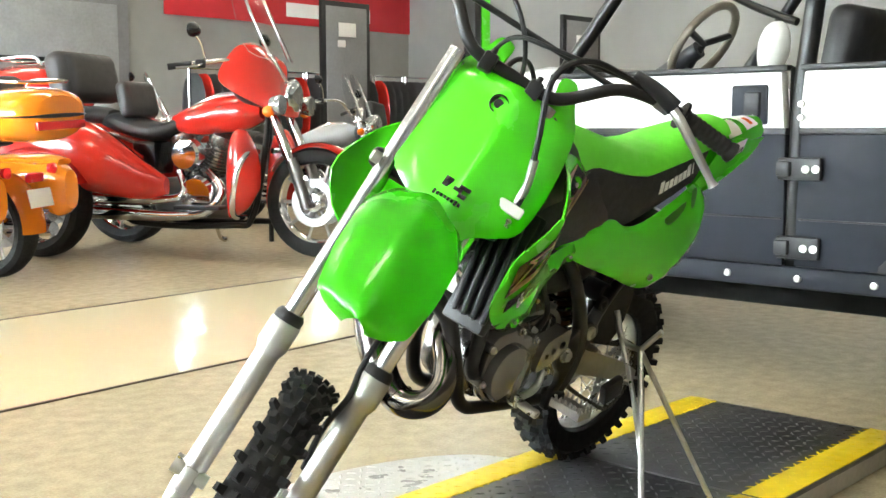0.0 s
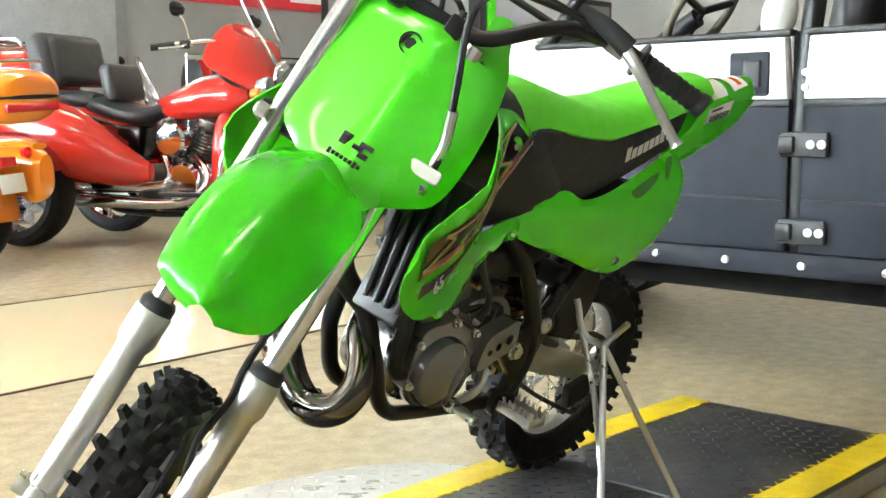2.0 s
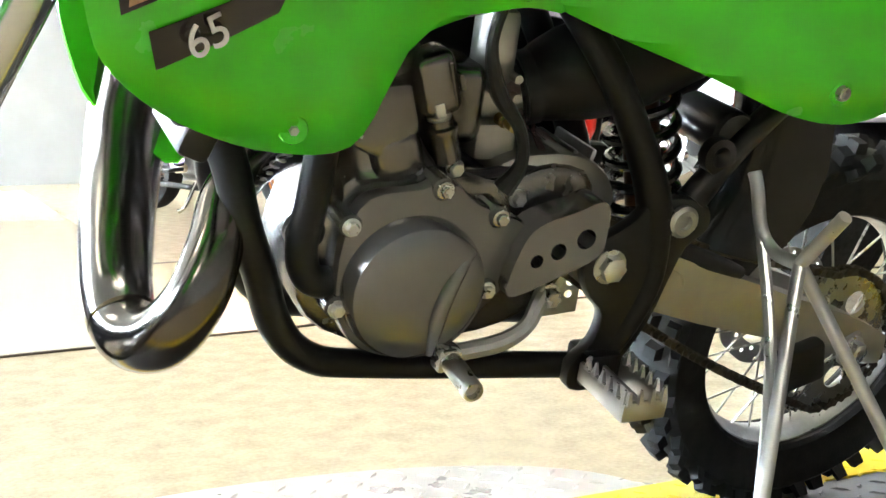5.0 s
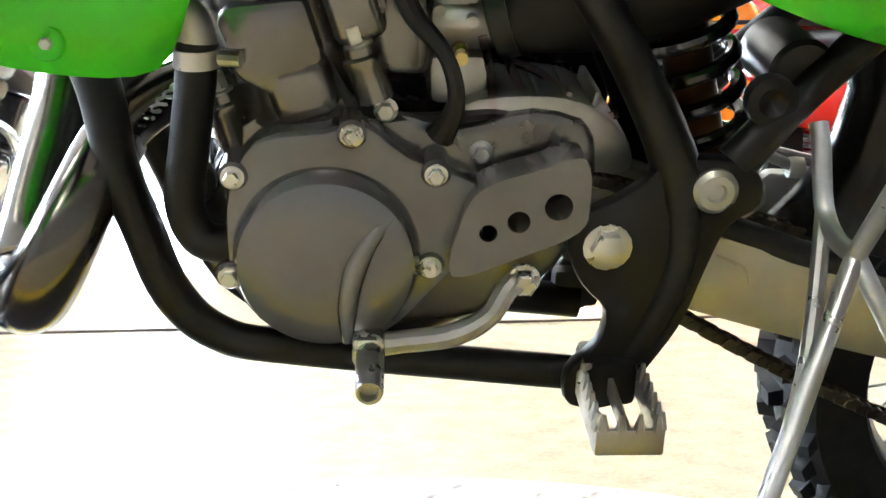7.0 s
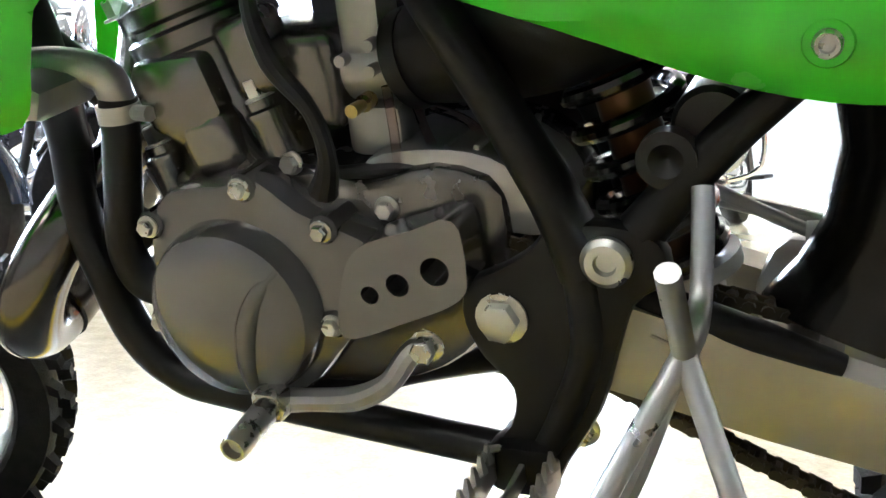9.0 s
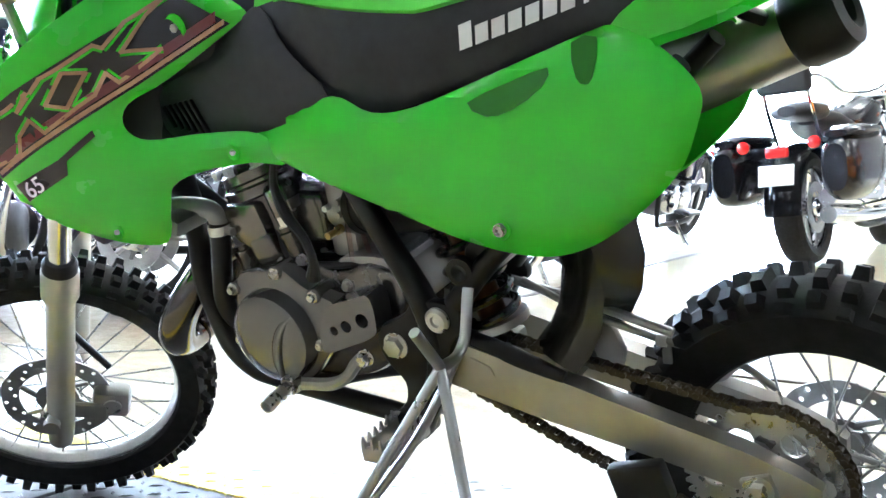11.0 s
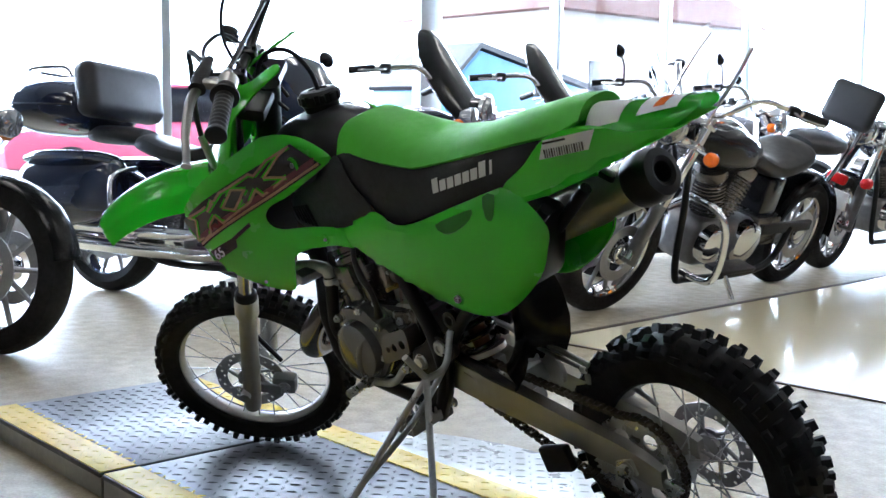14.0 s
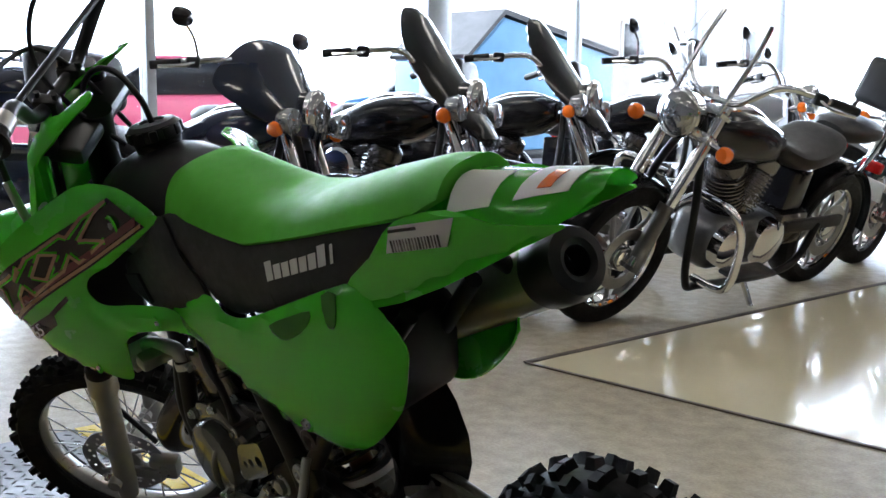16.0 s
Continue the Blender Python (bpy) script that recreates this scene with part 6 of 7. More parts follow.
    for sy in (1, -1):
        part("grip", rod((0.19, sy * 0.36, 1.117), (0.08, sy * 0.43, 1.098), 0.019, 14), HOSE, hb)
        part("switch_pod", box((0.06, 0.05, 0.05), (0.235, sy * 0.335, 1.118), 0.012, rot=(0, 0, sy * -32)), BLACK_PLASTIC, hb)
        part("lever", tube([(0.25, sy * 0.34, 1.12), (0.24, sy * 0.40, 1.10), (0.15, sy * 0.46, 1.09)], 0.008, 8), CHROME, hb)
        if mirror:
            part("mirror_stem", tube([(0.26, sy * 0.33, 1.13), (0.27, sy * 0.38, 1.22), (0.25, sy * 0.42, 1.28)], 0.007, 8), CHROME, hb)
            part("mirror", pod([(0.235, sy * 0.43, 1.30, 0.03, 0.02), (0.245, sy * 0.43, 1.30, 0.065, 0.042), (0.27, sy * 0.43, 1.30, 0.05, 0.03), (0.285, sy * 0.43, 1.30, 0.01, 0.008)], 16), BLACK_PAINT, hb)
    hl = P("headlamp", lathe([(0.0001, -0.11), (0.05, -0.10), (0.09, -0.03), (0.098, 0.02), (0.102, 0.025), (0.102, 0.04), (0.094, 0.045)], 32, "X", at=(0.62, 0, 0.935)), CHROME, "chrome headlamp shell")
    part("lens", lathe([(0.094, 0.04), (0.08, 0.055), (0.05, 0.065), (0.0001, 0.07)], 32, "X", at=(0.62, 0, 0.935)), LAMP_GLASS, hl)
    for sy in (1, -1):
        sg = P("turn_signal", lathe([(0.0001, -0.03), (0.025, -0.02), (0.034, 0.0), (0.034, 0.015), (0.026, 0.03), (0.0001, 0.036)], 20, "X", at=(0.60, sy * 0.24, 0.85)), ORANGE_LENS, "orange turn signal")
        part("stalk", rod((0.58, sy * 0.11, 0.86), (0.59, sy * 0.22, 0.852), 0.010, 10), CHROME, sg)
        if fairing:
            pl = P("passing_lamp", lathe([(0.0001, -0.06), (0.05, -0.03), (0.06, 0.02), (0.055, 0.035), (0.0001, 0.045)], 24, "X", at=(0.64, sy * 0.20, 0.885)), LAMP_GLASS, "chrome passing lamp")
        P("tail_signal", lathe([(0.0001, 0.03), (0.03, 0.02), (0.034, -0.01), (0.0001, -0.035)], 18, "X", at=(-1.10, sy * 0.19, 0.66)), RED_LENS)
    P("tail_lamp", box((0.05, 0.12, 0.06), (-1.13, 0, 0.62 if not trike else 0.60), 0.015), RED_LENS, "red tail lamp")
    P("plate_panel", box((0.008, 0.19, 0.11), (-1.165, 0, 0.50), 0.002, rot=(0, 12, 0)), WHITE_PL)
    if crash:
        P("crash_bar", tube([(0.46, 0.10, 0.62), (0.50, 0.30, 0.62), (0.46, 0.36, 0.50), (0.42, 0.34, 0.28), (0.40, 0.16, 0.24)], 0.018, 14), CHROME, "chrome crash bar")
        P("crash_bar", tube([(0.46, -0.10, 0.62), (0.50, -0.30, 0.62), (0.46, -0.36, 0.50), (0.42, -0.34, 0.28), (0.40, -0.16, 0.24)], 0.018, 14), CHROME, "chrome crash bar")
    P("side_stand", tube([(0.02, 0.16, 0.21), (0.0, 0.26, 0.08), (0.02, 0.30, 0.012 + 0.04)], [0.014, 0.013, 0.016], 10), CHROME, "side stand down")
    for sy in (1, -1):
        P("footboard", box((0.30, 0.11, 0.025), (0.18, sy * 0.28, 0.30), 0.01), BLACK_PLASTIC)
    if fairing and tall:
        F_ = [(-0.07, 0.0), (0.07, 0.0), (0.17, 0.12), (0.21, 0.28), (0.20, 0.42), (0.14, 0.56), (0.06, 0.63), (-0.06, 0.63), (-0.14, 0.56), (-0.20, 0.42), (-0.21, 0.28), (-0.17, 0.12)]
        fr_ = P("fairing", panel(F_, lambda u, v: (0.78 - 0.72 * v - 1.8 * u * u, u, 0.74 + v), (-0.9, 0, -0.25), 0.03, 0.04, 0.04, 4), body, "tall narrow painted fairing")
        part("inner_face", panel([(u * 0.82, 0.05 + v * 0.86) for u, v in F_], lambda u, v: (0.738 - 0.72 * v - 1.8 * u * u, u, 0.728 + v), (-0.9, 0, -0.25), 0.006, 0.01, 0.04, 3), SILVER_PAINT, fr_)
    elif fairing:
        F_ = [(-0.12, 0.0), (0.12, 0.0), (0.27, 0.09), (0.34, 0.17), (0.33, 0.24), (0.25, 0.33), (0.15, 0.40), (0.0, 0.43), (-0.15, 0.40), (-0.25, 0.33), (-0.33, 0.24), (-0.34, 0.17), (-0.27, 0.09)]
        fr_ = P("fairing", panel(F_, lambda u, v: (0.70 - 0.62 * v - 1.5 * u * u, u, 0.84 + v), (-0.9, 0, -0.25), 0.02, 0.05, 0.05, 4), body, "painted batwing fairing")
        part("inner_panel", pod([(0.34, 0, 0.98, 0.16, 0.06), (0.40, 0, 0.99, 0.22, 0.10), (0.50, 0, 0.96, 0.18, 0.09)], 24), BLACK_PLASTIC, fr_)
        part("gauge", lathe([(0.0001, 0.0), (0.045, 0.0), (0.048, -0.006), (0.048, -0.03)], 20, "X", at=(0.335, 0.08, 1.01)), LAMP_GLASS, fr_)
        part("gauge", lathe([(0.0001, 0.0), (0.045, 0.0), (0.048, -0.006), (0.048, -0.03)], 20, "X", at=(0.335, -0.08, 1.01)), LAMP_GLASS, fr_)
    if shield:
        z0 = 1.16 if fairing else 0.98
        sh_ = P("windshield", panel([(-0.22, 0.0), (0.22, 0.0), (0.25, 0.16), (0.20, 0.36), (0.10, 0.42), (-0.10, 0.42), (-0.20, 0.36), (-0.25, 0.16)], lambda u, v: (0.60 - 0.50 * v - 1.3 * u * u, u, z0 + v), (-1, 0, 0.3), 0.004, 0.0, 0.06, 4), SHIELD, "clear windshield")
        sh_.visible_shadow = False
        for sy in (1, -1):
            part("shield_strap", tube([(0.56, sy * 0.12, z0), (0.47, sy * 0.13, z0 + 0.20), (0.40, sy * 0.12, z0 + 0.36)], 0.010, 8), CHROME, sh_)
    if bags:
        for sy in (1, -1):
            if trike:
                continue
            bg = P("saddlebag", pod([(-1.14, sy * 0.30, 0.52, 0.06, 0.12), (-1.05, sy * 0.30, 0.52, 0.10, 0.17), (-0.80, sy * 0.30, 0.53, 0.11, 0.18), (-0.55, sy * 0.30, 0.56, 0.09, 0.15), (-0.48, sy * 0.29, 0.58, 0.05, 0.09)], 24), body, "hard painted saddlebag")
            part("bag_lid", pod([(-1.10, sy * 0.30, 0.69, 0.06, 0.02), (-0.95, sy * 0.30, 0.705, 0.11, 0.035), (-0.65, sy * 0.30, 0.71, 0.11, 0.03), (-0.52, sy * 0.29, 0.69, 0.05, 0.02)], 16), body, bg)
            P("bag_guard", tube([(-0.45, sy * 0.20, 0.30), (-0.42, sy * 0.40, 0.36), (-0.44, sy * 0.42, 0.60), (-0.46, sy * 0.22, 0.66)], 0.014, 12), CHROME, "chrome bag guard")
    if trunk:
        tr_ = P("tour_trunk", pod([(-1.36, 0, 1.0, 0.18, 0.10), (-1.28, 0, 0.99, 0.29, 0.15), (-1.05, 0, 0.99, 0.30, 0.16), (-0.88, 0, 0.98, 0.26, 0.13), (-0.84, 0, 0.97, 0.2, 0.08)], 28), body, "painted touring trunk")
        part("trunk_seam", pod([(-1.37, 0, 0.985, 0.19, 0.012), (-1.28, 0, 0.985, 0.298, 0.012), (-1.05, 0, 0.985, 0.308, 0.012), (-0.88, 0, 0.985, 0.268, 0.012)], 28), BLACK_PLASTIC, tr_)
        part("trunk_rail", tube([(-0.95, 0.18, 1.14), (-1.0, 0.20, 1.19), (-1.25, 0.20, 1.18), (-1.30, 0.0, 1.18), (-1.25, -0.20, 1.18), (-1.0, -0.20, 1.19), (-0.95, -0.18, 1.14)], 0.010, 10), CHROME, tr_)
        part("trunk_pad", box((0.15, 0.60, 0.30), (-0.78, 0, 1.07), 0.07, seg=5, rot=(0, -12, 0)), LEATHER, tr_)
        part("rear_lamp_bar", box((0.03, 0.40, 0.05), (-1.355, 0, 0.93), 0.01), RED_LENS, tr_)
    if tag:
        P("price_tag", box((0.006, 0.14, 0.20), (0.46, 0.26, 1.0), 0.001, rot=(0, 8, 10)), TAG, "hanging paper price tag")
    return bk


def parked(front, rear, **kw):
    """A pose whose front wheel stands at front and whose rear wheel points to rear, in plan."""
    f_, r_ = V((*front, 0)), V((*rear, 0))
    d = (f_ - r_).normalized()
    c = f_ - d * 0.80
    return pose(c.x, c.y, 0, 0, 0, math.degrees(math.atan2(d.y, d.x)))


road_bike(parked((2.382, -2.68), (2.415, -4.27)), "black cruiser motorcycle with clear windshield and chrome crash bar", BLACK_PAINT, lean=20, size=1.02, mirror=False)
road_bike(parked((2.526, -5.0), (2.68, -6.7)), "dark blue cruiser motorcycle parked beside the walkway", BLUE_BLACK, shield=False, lean=12, bags=False, crash=False, size=0.95, mirror=False)
road_bike(parked((2.87, -1.72), (4.31, -1.12)), "dark blue touring motorcycle with fairing, trunk and saddlebags", BLUE_BLACK, fairing=True, bags=True, trunk=True, shield=False, backrest=False, lean=5, size=0.95)
road_bike(parked((2.81, -2.51), (4.26, -1.88)), "black fairing motorcycle with a silver side panel", BLACK_PAINT, fairing=True, tall=True, shield=False, bags=False, backrest=False, crash=False, lean=6, mirror=False)
road_bike(parked((3.07, -3.57), (4.52, -2.94)), "black motorcycle with tall dark fairing near the windows", BLACK_PAINT, fairing=True, tall=True, shield=False, backrest=False, crash=False, lean=6, bags=True, mirror=False)
road_bike(parked((3.03, -4.58), (4.48, -3.93)), "black cruiser motorcycle with a paper price tag", BLACK_PAINT, shield=True, backrest=True, crash=False, lean=7, tag=True)
road_bike(parked((3.1, -5.75), (4.5, -5.1)), "silver cruiser motorcycle near the windows", SILVER_PAINT, shield=False, lean=7)
road_bike(parked((3.08, -0.08), (4.43, 0.62)), "black touring motorcycle with orange signals", BLACK_PAINT, fairing=True, shield=False, bags=True, backrest=False, lean=5)
road_bike(parked((1.25, -6.65), (1.35, -5.07)), "black bagger motorcycle with hard saddlebags and red lamps", BLACK_PAINT, bags=True, shield=False, lean=6, crash=False)
road_bike(parked((-2.80, -4.66), (-2.0, -6.40)), "candy red trike with batwing fairing and windshield", RED_PAINT, fairing=True, shield=True, trunk=True, trike=True, lean=0, backrest=False, size=1.2)
road_bike(parked((-0.30, -6.67), (-0.84, -5.2)), "orange touring motorcycle with trunk and saddlebags", ORANGE_PAINT, fairing=True, bags=True, trunk=True, backrest=False, lean=3)
road_bike(parked((-4.9, -5.9), (-4.3, -7.4)), "grey cruiser motorcycle behind the red trike", SILVER_PAINT, shield=True, lean=7)
road_bike(parked((-5.9, -4.9), (-5.4, -6.5)), "black cruiser motorcycle with a tall windshield", BLACK_PAINT, shield=True, lean=7)
road_bike(parked((-3.6, -7.0), (-2.2, -7.9)), "black cruiser motorcycle by the back wall", BLACK_PAINT, shield=True, lean=7)

# ---- utility vehicle beside the platform ----
UTV_GREY = mat("slate_grey_plastic", (0.014, 0.0165, 0.024), 0.55, var=0.08, scale=14, spec=0.18)
UTV_WHITE = paint("white_body_plastic", (0.78, 0.79, 0.80), 0.3)
UTV = pose(-1.25, -0.25, 0)
utv = thing("utility_vehicle", UTV, "white and slate grey crew utility vehicle with open cab", "utility vehicle")
U = lambda n, b, mt, lb="", par=None: part(n, b, mt, par or utv, lb)


def door(ya, yb, tag_):
    d_ = U("door", slab([(ya, 0.44), (yb, 0.44), (yb, 0.885), (ya, 0.885)], -0.05, 0.0, 0.006, axis="X"), UTV_GREY, "slate grey lower door")
    U("door_top", slab([(ya + 0.005, 0.905), (yb - 0.005, 0.905), (yb - 0.02, 1.095), (ya + 0.02, 1.095)], -0.045, 0.006, 0.008, axis="X"), UTV_WHITE, "white upper door panel", d_)
    U("belt_trim", box((0.03, yb - ya, 0.022), (-0.012, (ya + yb) / 2, 0.895), 0.004), BLACK_PLASTIC, "", d_)
    U("door_rail", box((0.05, yb - ya, 0.02), (-0.02, (ya + yb) / 2, 1.107), 0.006), BLACK_PLASTIC, "", d_)
    U("crease", box((0.008, yb - ya - 0.02, 0.006), (0.001, (ya + yb) / 2, 0.60), 0.002), BLACK_PLASTIC, "", d_)
    return d_


d1 = door(-1.02, -0.028, 1)
d2 = door(0.012, 0.56, 2)
hd = U("door_handle", box((0.02, 0.135, 0.135), (0.006, -0.16, 0.985), 0.015), UTV_GREY, "recessed grey door handle", d1)
U("latch", box((0.025, 0.06, 0.085), (0.016, -0.145, 0.985), 0.008), BLACK_PLASTIC, "", d1)
for z in (0.77, 0.505):
    h_ = U("hinge", box((0.022, 0.15, 0.075), (0.012, 0.03, z), 0.006), BLACK_PLASTIC, "black strap hinge", d2)
    U("hinge_block", box((0.035, 0.05, 0.05), (0.022, -0.02, z), 0.006), BLACK_PLASTIC, "", d2)
    for dy in (0.06, 0.095):
        U("hinge_screw", lathe([(0.0001, 0.03), (0.013, 0.028), (0.014, 0.022)], 16, "X", at=(0, dy - 0.005, z)), WHITE_PL, "", d2)
for dz in (0.985, 0.94):
    U("pillar_screw", lathe([(0.0001, 0.035), (0.011, 0.033), (0.012, 0.026)], 16, "X", at=(0, 0.035, dz)), WHITE_PL)
U("door_gap", box((0.03, 0.045, 0.72), (-0.035, -0.008, 0.75), 0.004), DARK_SEAM)
U("corner_step", slab([(0.30, 0.46), (0.40, 0.56), (0.40, 0.72), (0.44, 0.72), (0.44, 0.44), (0.30, 0.44)], -0.01, 0.004, 0.002, axis="X"), BLACK_PLASTIC)
sill_ = U("rocker_panel", box((0.12, 1.5, 0.075), (-0.06, -0.25, 0.40), 0.015), UTV_GREY, "slate grey rocker panel")
for k in range(6):
    U("rocker_bolt", lathe([(0.0001, 0.012), (0.012, 0.010), (0.013, 0.0)], 12, "X", at=(0, -0.75 + k * 0.26, 0.40)), STEEL, "", sill_)
# underbody as a near-black block, put in to darken the floor beneath
U("underbody", box((1.0, 2.7, 0.13), (-0.84, -0.35, 0.305), 0.02), DARK_SEAM, "near-black underbody block added to shade the floor")
U("floor_pan", box((1.40, 2.4, 0.06), (-0.76, -0.3, 0.40), 0.01), BLACK_PLASTIC)
U("far_door", box((0.05, 1.9, 0.66), (-1.48, -0.05, 0.76), 0.01), UTV_WHITE)
U("dash", box((1.30, 0.16, 0.30), (-0.75, -0.98, 1.0), 0.04), BLACK_PLASTIC, "black dashboard")
U("hood", slab([(-1.05, 0.55), (-1.05, 1.16), (-1.35, 1.12), (-1.75, 0.98), (-1.95, 0.82), (-1.95, 0.55)], -1.45, -0.05, 0.05, axis="X"), UTV_WHITE, "white sloping hood")
U("front_bumper", box((1.3, 0.1, 0.25), (-0.75, -2.0, 0.55), 0.04), BLACK_PLASTIC)
for y_, x_ in ((-1.55, -0.14), (-1.55, -1.36), (0.62, -0.20), (0.62, -1.32)):
    w_ = U("wheel", lathe([(0.03, -0.10), (0.15, -0.09), (0.17, -0.02), (0.15, 0.09), (0.03, 0.10)], 28, "X", at=(x_, y_, 0.33)), ALLOY)
    b = lathe([(0.17, -0.13), (0.26, -0.14), (0.315, -0.115), (0.325, 0), (0.315, 0.115), (0.26, 0.14), (0.17, 0.13)], 40, "X", at=(x_, y_, 0.325), closed=True)
    U("tyre", b, RUBBER, "all-terrain tyre", w_)
U("rear_bed", box((1.40, 0.36, 0.42), (-0.75, 0.78, 0.98), 0.03), UTV_GREY, "slate grey cargo bed")
U("side_panel", slab([(0.575, 0.44), (0.92, 0.60), (0.92, 1.10), (0.575, 1.10)], -0.06, -0.006, 0.01, axis="X"), UTV_GREY)
# cab bars
U("pillar", tube([(-0.03, 0.0, 0.46), (-0.03, 0.02, 1.10), (-0.08, 0.12, 1.95)], 0.032, 14, 4), FRAME_BLACK, "black cab pillar")
U("pillar", tube([(-0.03, -1.0, 1.10), (-0.06, -0.80, 1.35), (-0.10, -0.35, 1.95)], 0.028, 14, 4), FRAME_BLACK)
U("pillar", tube([(-1.46, -1.0, 1.10), (-1.44, -0.80, 1.35), (-1.40, -0.35, 1.95)], 0.028, 14, 4), FRAME_BLACK)
U("pillar", tube([(-1.47, 0.0, 0.46), (-1.47, 0.02, 1.10), (-1.42, 0.12, 1.95)], 0.032, 14, 4), FRAME_BLACK)
U("roof_bar", tube([(-0.08, 0.12, 1.95), (-0.10, -0.35, 1.95)], 0.028, 14, 1, smooth=False), FRAME_BLACK)
U("cab_brace", tube([(-0.04, -0.02, 1.26), (-0.07, -0.20, 1.33), (-0.09, -0.45, 1.46)], 0.014, 10), FRAME_BLACK)
U("cab_frame", tube([(-1.42, 0.12, 1.95), (-0.08, 0.12, 1.95)], 0.03, 14, 1, smooth=False), FRAME_BLACK)
wh = U("steering_wheel", tube([V((-0.48, -0.62, 1.24)) + Matrix.Rotation(radians(55), 3, "X") @ V((0.175 * math.cos(a), 0.175 * math.sin(a), 0)) for a in np.linspace(0, 2 * math.pi, 32, endpoint=False)], 0.017, 12, 1, smooth=False, closed=True), mat("worn_wheel_vinyl", (0.14, 0.12, 0.09), 0.45, var=0.1), "worn steering wheel")
for a in (0.3, math.pi - 0.3, -math.pi / 2):
    U("wheel_spoke", rod((-0.48, -0.62, 1.24), V((-0.48, -0.62, 1.24)) + Matrix.Rotation(radians(55), 3, "X") @ V((0.165 * math.cos(a), 0.165 * math.sin(a), 0)), 0.014, 8), BLACK_PLASTIC, "", wh)
U("steering_column", rod((-0.48, -0.64, 1.22), (-0.48, -0.95, 1.04), 0.035, 14), BLACK_PLASTIC, "", wh)
for y_ in (0.0, 0.50):
    for x_ in (-0.42, -1.05):
        s_ = U("cab_seat", box((0.52, 0.48, 0.14), (x_, y_ - 0.22, 0.78), 0.05, seg=3), LEATHER, "black cab seat")
        U("seat_back", box((0.50, 0.12, 0.52), (x_, y_ + 0.04, 1.07), 0.05, rot=(-10, 0, 0), seg=3), LEATHER, "", s_)
for k in range(3):
    U("rear_grille_bar", box((1.40, 0.05, 0.06), (-0.75, 0.56, 1.22 + 0.13 * k), 0.015), BLACK_PLASTIC)
U("rear_screen", box((1.42, 0.02, 0.60), (-0.75, 0.62, 1.42), 0.01), BLACK_PLASTIC)
U("plastic_bag", pod([(-0.70, -0.40, 1.26, 0.02, 0.02), (-0.67, -0.40, 1.24, 0.06, 0.09), (-0.60, -0.40, 1.20, 0.05, 0.08), (-0.56, -0.40, 1.16, 0.02, 0.03)], 14), WHITE_PL)

# ---- the back wall and its stands ----
def stand_sign(x, y, z, w, h, mt, label):
    s_ = thing("display_board", pose(x, y, 0), label, "display board")
    part("panel", box((w, 0.05, h), (0, 0, z), 0.006), BLACK_PLASTIC, s_)
    part("face", box((w - 0.12, 0.01, h - 0.12), (0, 0.032, z), 0.003), mt, s_)
    part("emblem", box((w * 0.36, 0.008, h * 0.10), (0, 0.043, z + h * 0.30), 0.01), DECAL_WHITE, s_)
    part("emblem", box((w * 0.16, 0.008, h * 0.05), (w * 0.12, 0.043, z + h * 0.20), 0.008), DECAL_WHITE, s_)
    part("leg", box((0.06, 0.06, max(0.05, z - h / 2)), (-w / 3, 0, (z - h / 2) / 2), 0.006), FRAME_BLACK, s_)
    part("leg", box((0.06, 0.06, max(0.05, z - h / 2)), (w / 3, 0, (z - h / 2) / 2), 0.006), FRAME_BLACK, s_)
    return s_


stand_sign(-6.6, -8.3, 1.55, 0.75, 1.6, DARK_WALL, "dark display board with a white emblem")
stand_sign(-8.6, -6.4, 1.45, 0.75, 1.5, DARK_WALL, "dark display board with a white emblem")
gp = thing("green_post", pose(-6.75, -6.35, 0), "tall lime green display post", "post")
part("column", box((0.14, 0.14, 2.6), (0, 0, 1.3), 0.01), GREEN, gp)
part("black_face", box((0.10, 0.16, 2.2), (0.14, 0, 1.4), 0.01), BLACK_PLASTIC, gp)
sw_ = thing("garage_window", pose(-3.4, y0 + 0.03, 1.7), "grey framed panel on the back wall", "wall panel")
part("frame", box((2.9, 0.05, 1.5), (0, 0, 0), 0.01), DARK_WALL, sw_)
part("inset", box((2.6, 0.03, 1.2), (0, 0.025, 0), 0.006), mat("pale_panel_grey", (0.30, 0.31, 0.32), 0.5), sw_)
part("rail", box((1.4, 0.06, 0.05), (-0.2, 0.06, -0.05), 0.01), BLACK_PLASTIC, sw_)
for k in range(7):
    gx = -8.3 + k * 0.55
    rk = thing("clothes_rack", pose(gx, -8.75, 0), "rack of dark and red riding jackets", "clothes rack", "clothes racks")
    part("rail", rod((-0.25, 0, 1.55), (0.25, 0, 1.55), 0.012, 10), CHROME, rk)
    for sx in (-0.25, 0.25):
        part("upright", rod((sx, 0, 0.0), (sx, 0, 1.55), 0.013, 10), CHROME, rk)
    for j in range(4):
        part("jacket", pod([(-0.20 + j * 0.12, 0, 1.10, 0.14, 0.30), (-0.17 + j * 0.12, 0, 1.12, 0.22, 0.38), (-0.13 + j * 0.12, 0, 1.10, 0.14, 0.30)], 14), (RED_PAINT, LEATHER, SEAT_BLACK, LEATHER)[(j + k) % 4], rk)
hm = thing("helmet", pose(-3.35, -5.65, 1.34), "red and silver full-face helmet on a post", "helmet")
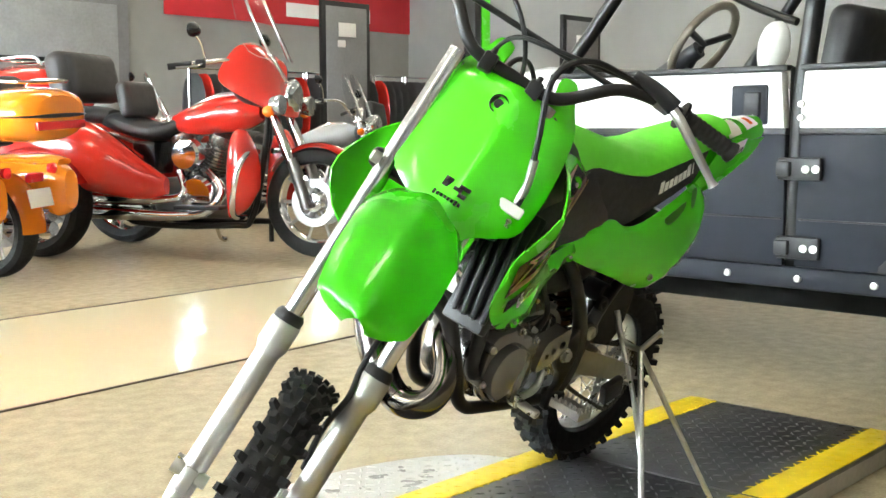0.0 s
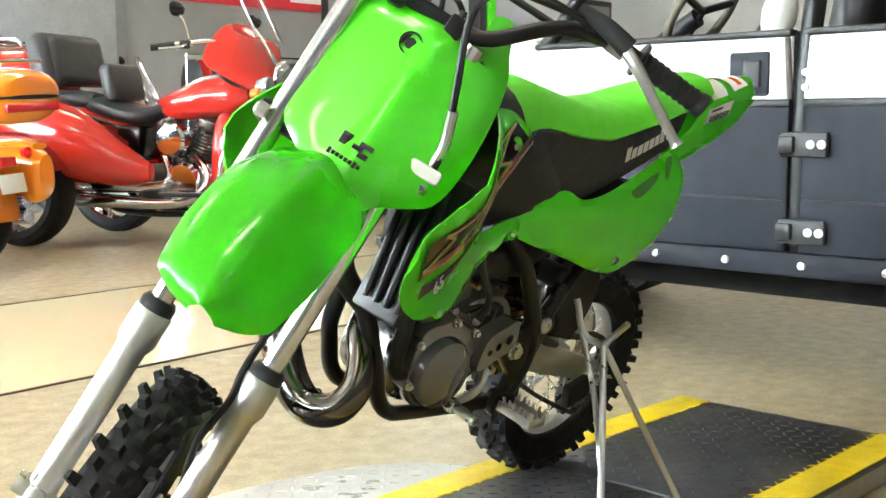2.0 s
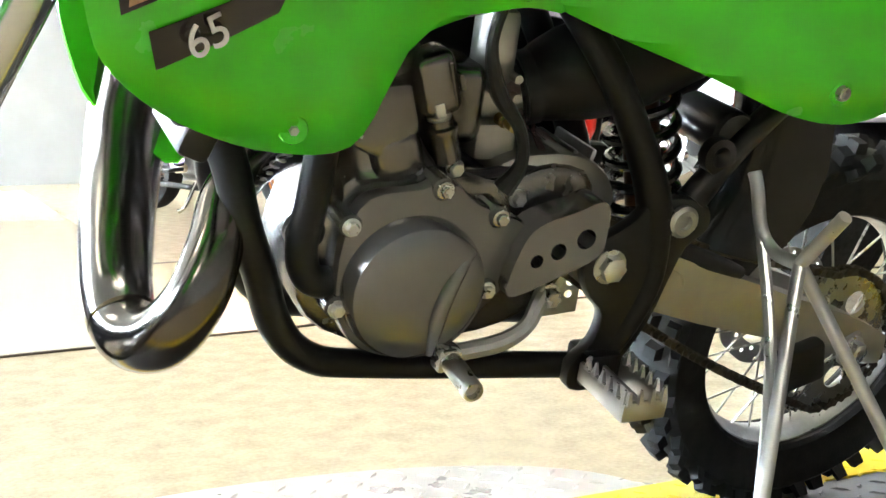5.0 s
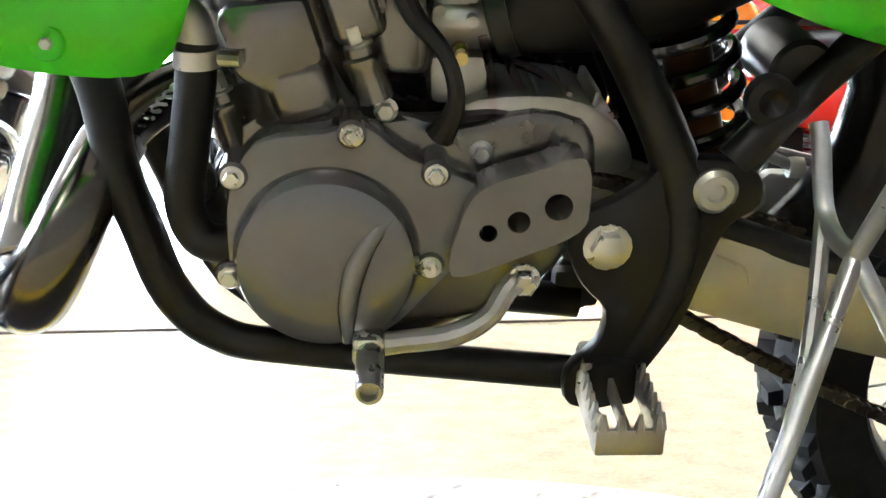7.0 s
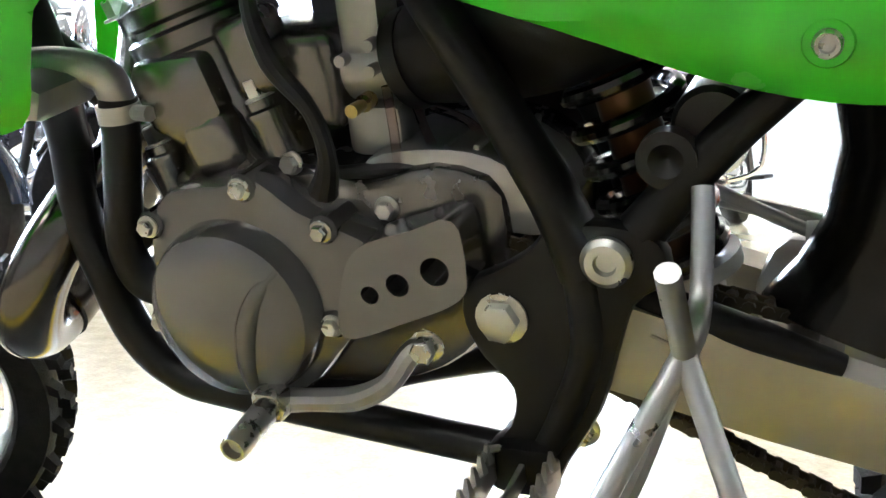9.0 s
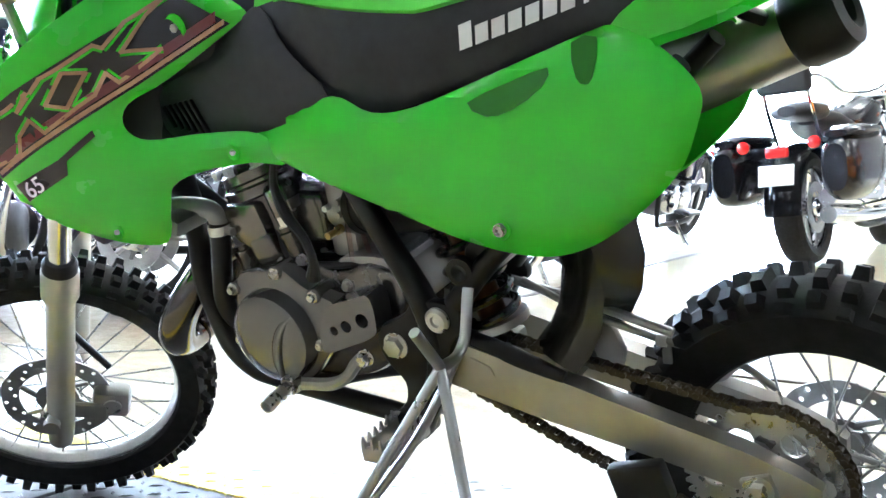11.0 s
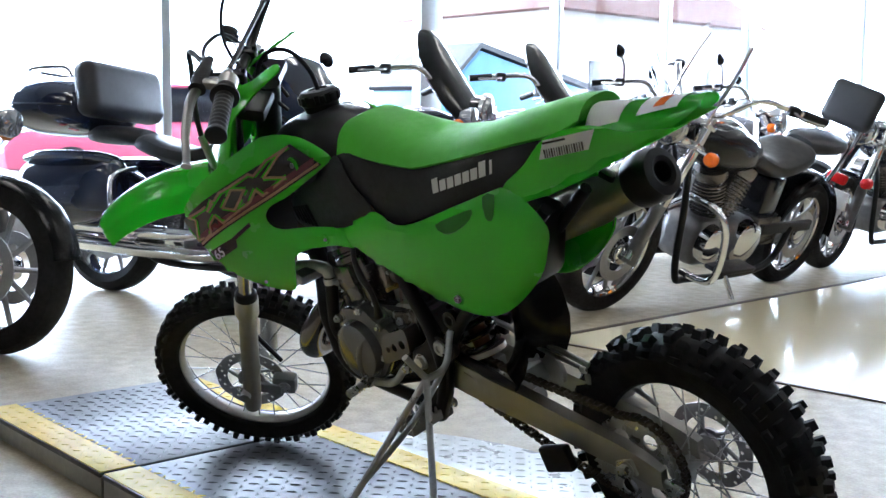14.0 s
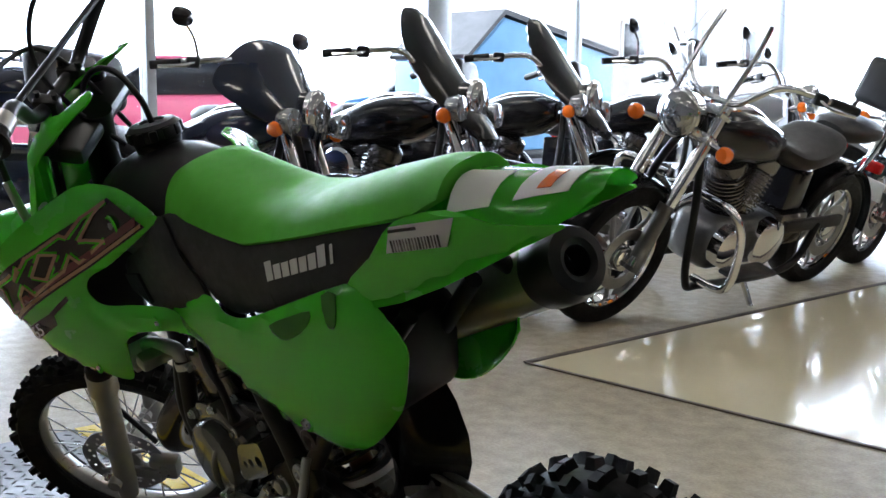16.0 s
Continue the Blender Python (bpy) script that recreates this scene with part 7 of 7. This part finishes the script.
part("shell", pod([(-0.15, 0, 0.0, 0.03, 0.04), (-0.12, 0, 0.0, 0.09, 0.10), (0.0, 0, 0.01, 0.125, 0.135), (0.10, 0, 0.0, 0.10, 0.11), (0.145, 0, -0.02, 0.05, 0.06)], 20), RED_PAINT, hm)
part("visor", pod([(0.05, 0, 0.0, 0.115, 0.05), (0.11, 0, 0.0, 0.095, 0.05), (0.155, 0, -0.005, 0.04, 0.03)], 18), CHROME, hm)
part("post", rod((0, 0, -1.34), (0, 0, -0.10), 0.02, 12), FRAME_BLACK, hm)

# ---- outside the windows ----
BACK = glow("bright_daylight_haze", (0.88, 0.95, 1.0), 19.0)
setting("backdrop", box((0.2, 150, 34), (46, -12, 16.8), 0), BACK, "bright hazy sky and distance outside", "backdrop")
setting("backdrop_south", box((170, 0.2, 34), (-38.9, -87.1, 16.8), 0), BACK, "bright hazy sky and distance outside", "backdrop")
BRICK_TAN = mat("tan_stucco", (0.66, 0.60, 0.54), 0.8, var=0.08, scale=3)
ROOF = mat("brown_roof", (0.22, 0.12, 0.10), 0.8)
bl = thing("house", pose(30, -34, -0.15), "pale stucco house with a brown roof across the lot", "house")
part("wall", box((8, 12, 5), (0, 0, 2.5), 0.05), BRICK_TAN, bl)
part("roof", slab([(-6.6, 5.0), (6.6, 5.0), (0, 7.6)], -4.6, 4.6, 0.02, axis="X"), ROOF, bl)
for k in range(3):
    w_ = part("window", box((0.1, 1.3, 1.6), (-4.03, -3.6 + k * 3.6, 2.6), 0.03), WHITE_PL, bl)
    part("pane", box((0.06, 1.1, 1.4), (-4.08, -3.6 + k * 3.6, 2.6), 0.01), BLACK_PAINT, w_)
BIN_BLUE = mat("blue_skip_paint", (0.16, 0.36, 0.58), 0.5, var=0.1, scale=4)
sk = thing("waste_skip", pose(12.5, -11.6, -0.15), "large blue waste skip with sloping lid", "skip")
part("body", slab([(-1.5, 0.15), (1.5, 0.15), (1.6, 1.5), (0.9, 2.15), (-1.6, 1.6)], -0.9, 0.9, 0.03, axis="X"), BIN_BLUE, sk)
part("lid", slab([(-1.62, 1.62), (0.9, 2.18), (1.62, 1.52), (1.64, 1.58), (0.9, 2.26), (-1.64, 1.70)], -0.95, 0.95, 0.0, axis="X"), BLACK_PLASTIC, sk)
for sx in (-0.9, 0.9):
    part("foot", box((0.1, 2.8, 0.15), (sx * 0.8, 0, 0.075), 0.01), BLACK_PLASTIC, sk)
CAR_RED = paint("red_car_paint", (0.62, 0.12, 0.2))
CAR_WHITE = paint("white_car_paint", (0.7, 0.7, 0.7))
CAR_BLUE = paint("blue_car_paint", (0.08, 0.2, 0.4))


def car(x, y, turn, mt, label):
    c_ = thing("parked_car", pose(x, y, -0.15, 0, 0, turn), label, "car", "parked cars")
    body_ = slab([(-2.2, 0.35), (2.2, 0.35), (2.25, 0.65), (2.1, 0.85), (1.2, 0.98), (-1.9, 1.0), (-2.25, 0.85)], -0.88, 0.88, 0.08)
    part("body", body_, mt, c_)
    part("cabin", slab([(-1.7, 0.98), (1.15, 0.98), (0.45, 1.45), (-1.1, 1.47)], -0.74, 0.74, 0.07), BLACK_PAINT, c_)
    part("roof", box((1.45, 1.36, 0.05), (-0.32, 0, 1.475), 0.02), mt, c_)
    for dx in (-1.35, 1.40):
        for sy in (-1, 1):
            w_ = part("wheel", lathe([(0.02, -0.02), (0.20, -0.02), (0.21, 0.0), (0.20, 0.02), (0.02, 0.02)], 24, "Y", at=(dx, sy * 0.90, 0.33)), ALLOY, c_)
            part("tyre", lathe([(0.20, -0.11), (0.31, -0.11), (0.33, -0.08), (0.33, 0.08), (0.31, 0.11), (0.20, 0.11)], 28, "Y", at=(dx, sy * 0.80, 0.33), closed=True), RUBBER, w_)
        part("lamp", box((0.06, 0.3, 0.12), (2.2 if dx > 0 else -2.24, 0.6, 0.72), 0.02), RED_LENS if dx < 0 else LAMP_GLASS, c_)
    return c_


car(13.5, -6.2, 80, CAR_RED, "red car parked outside the windows")
car(14.5, 1.5, 85, CAR_WHITE, "white car parked outside the windows")
car(17.0, -13.5, 80, CAR_BLUE, "blue car parked outside the windows")
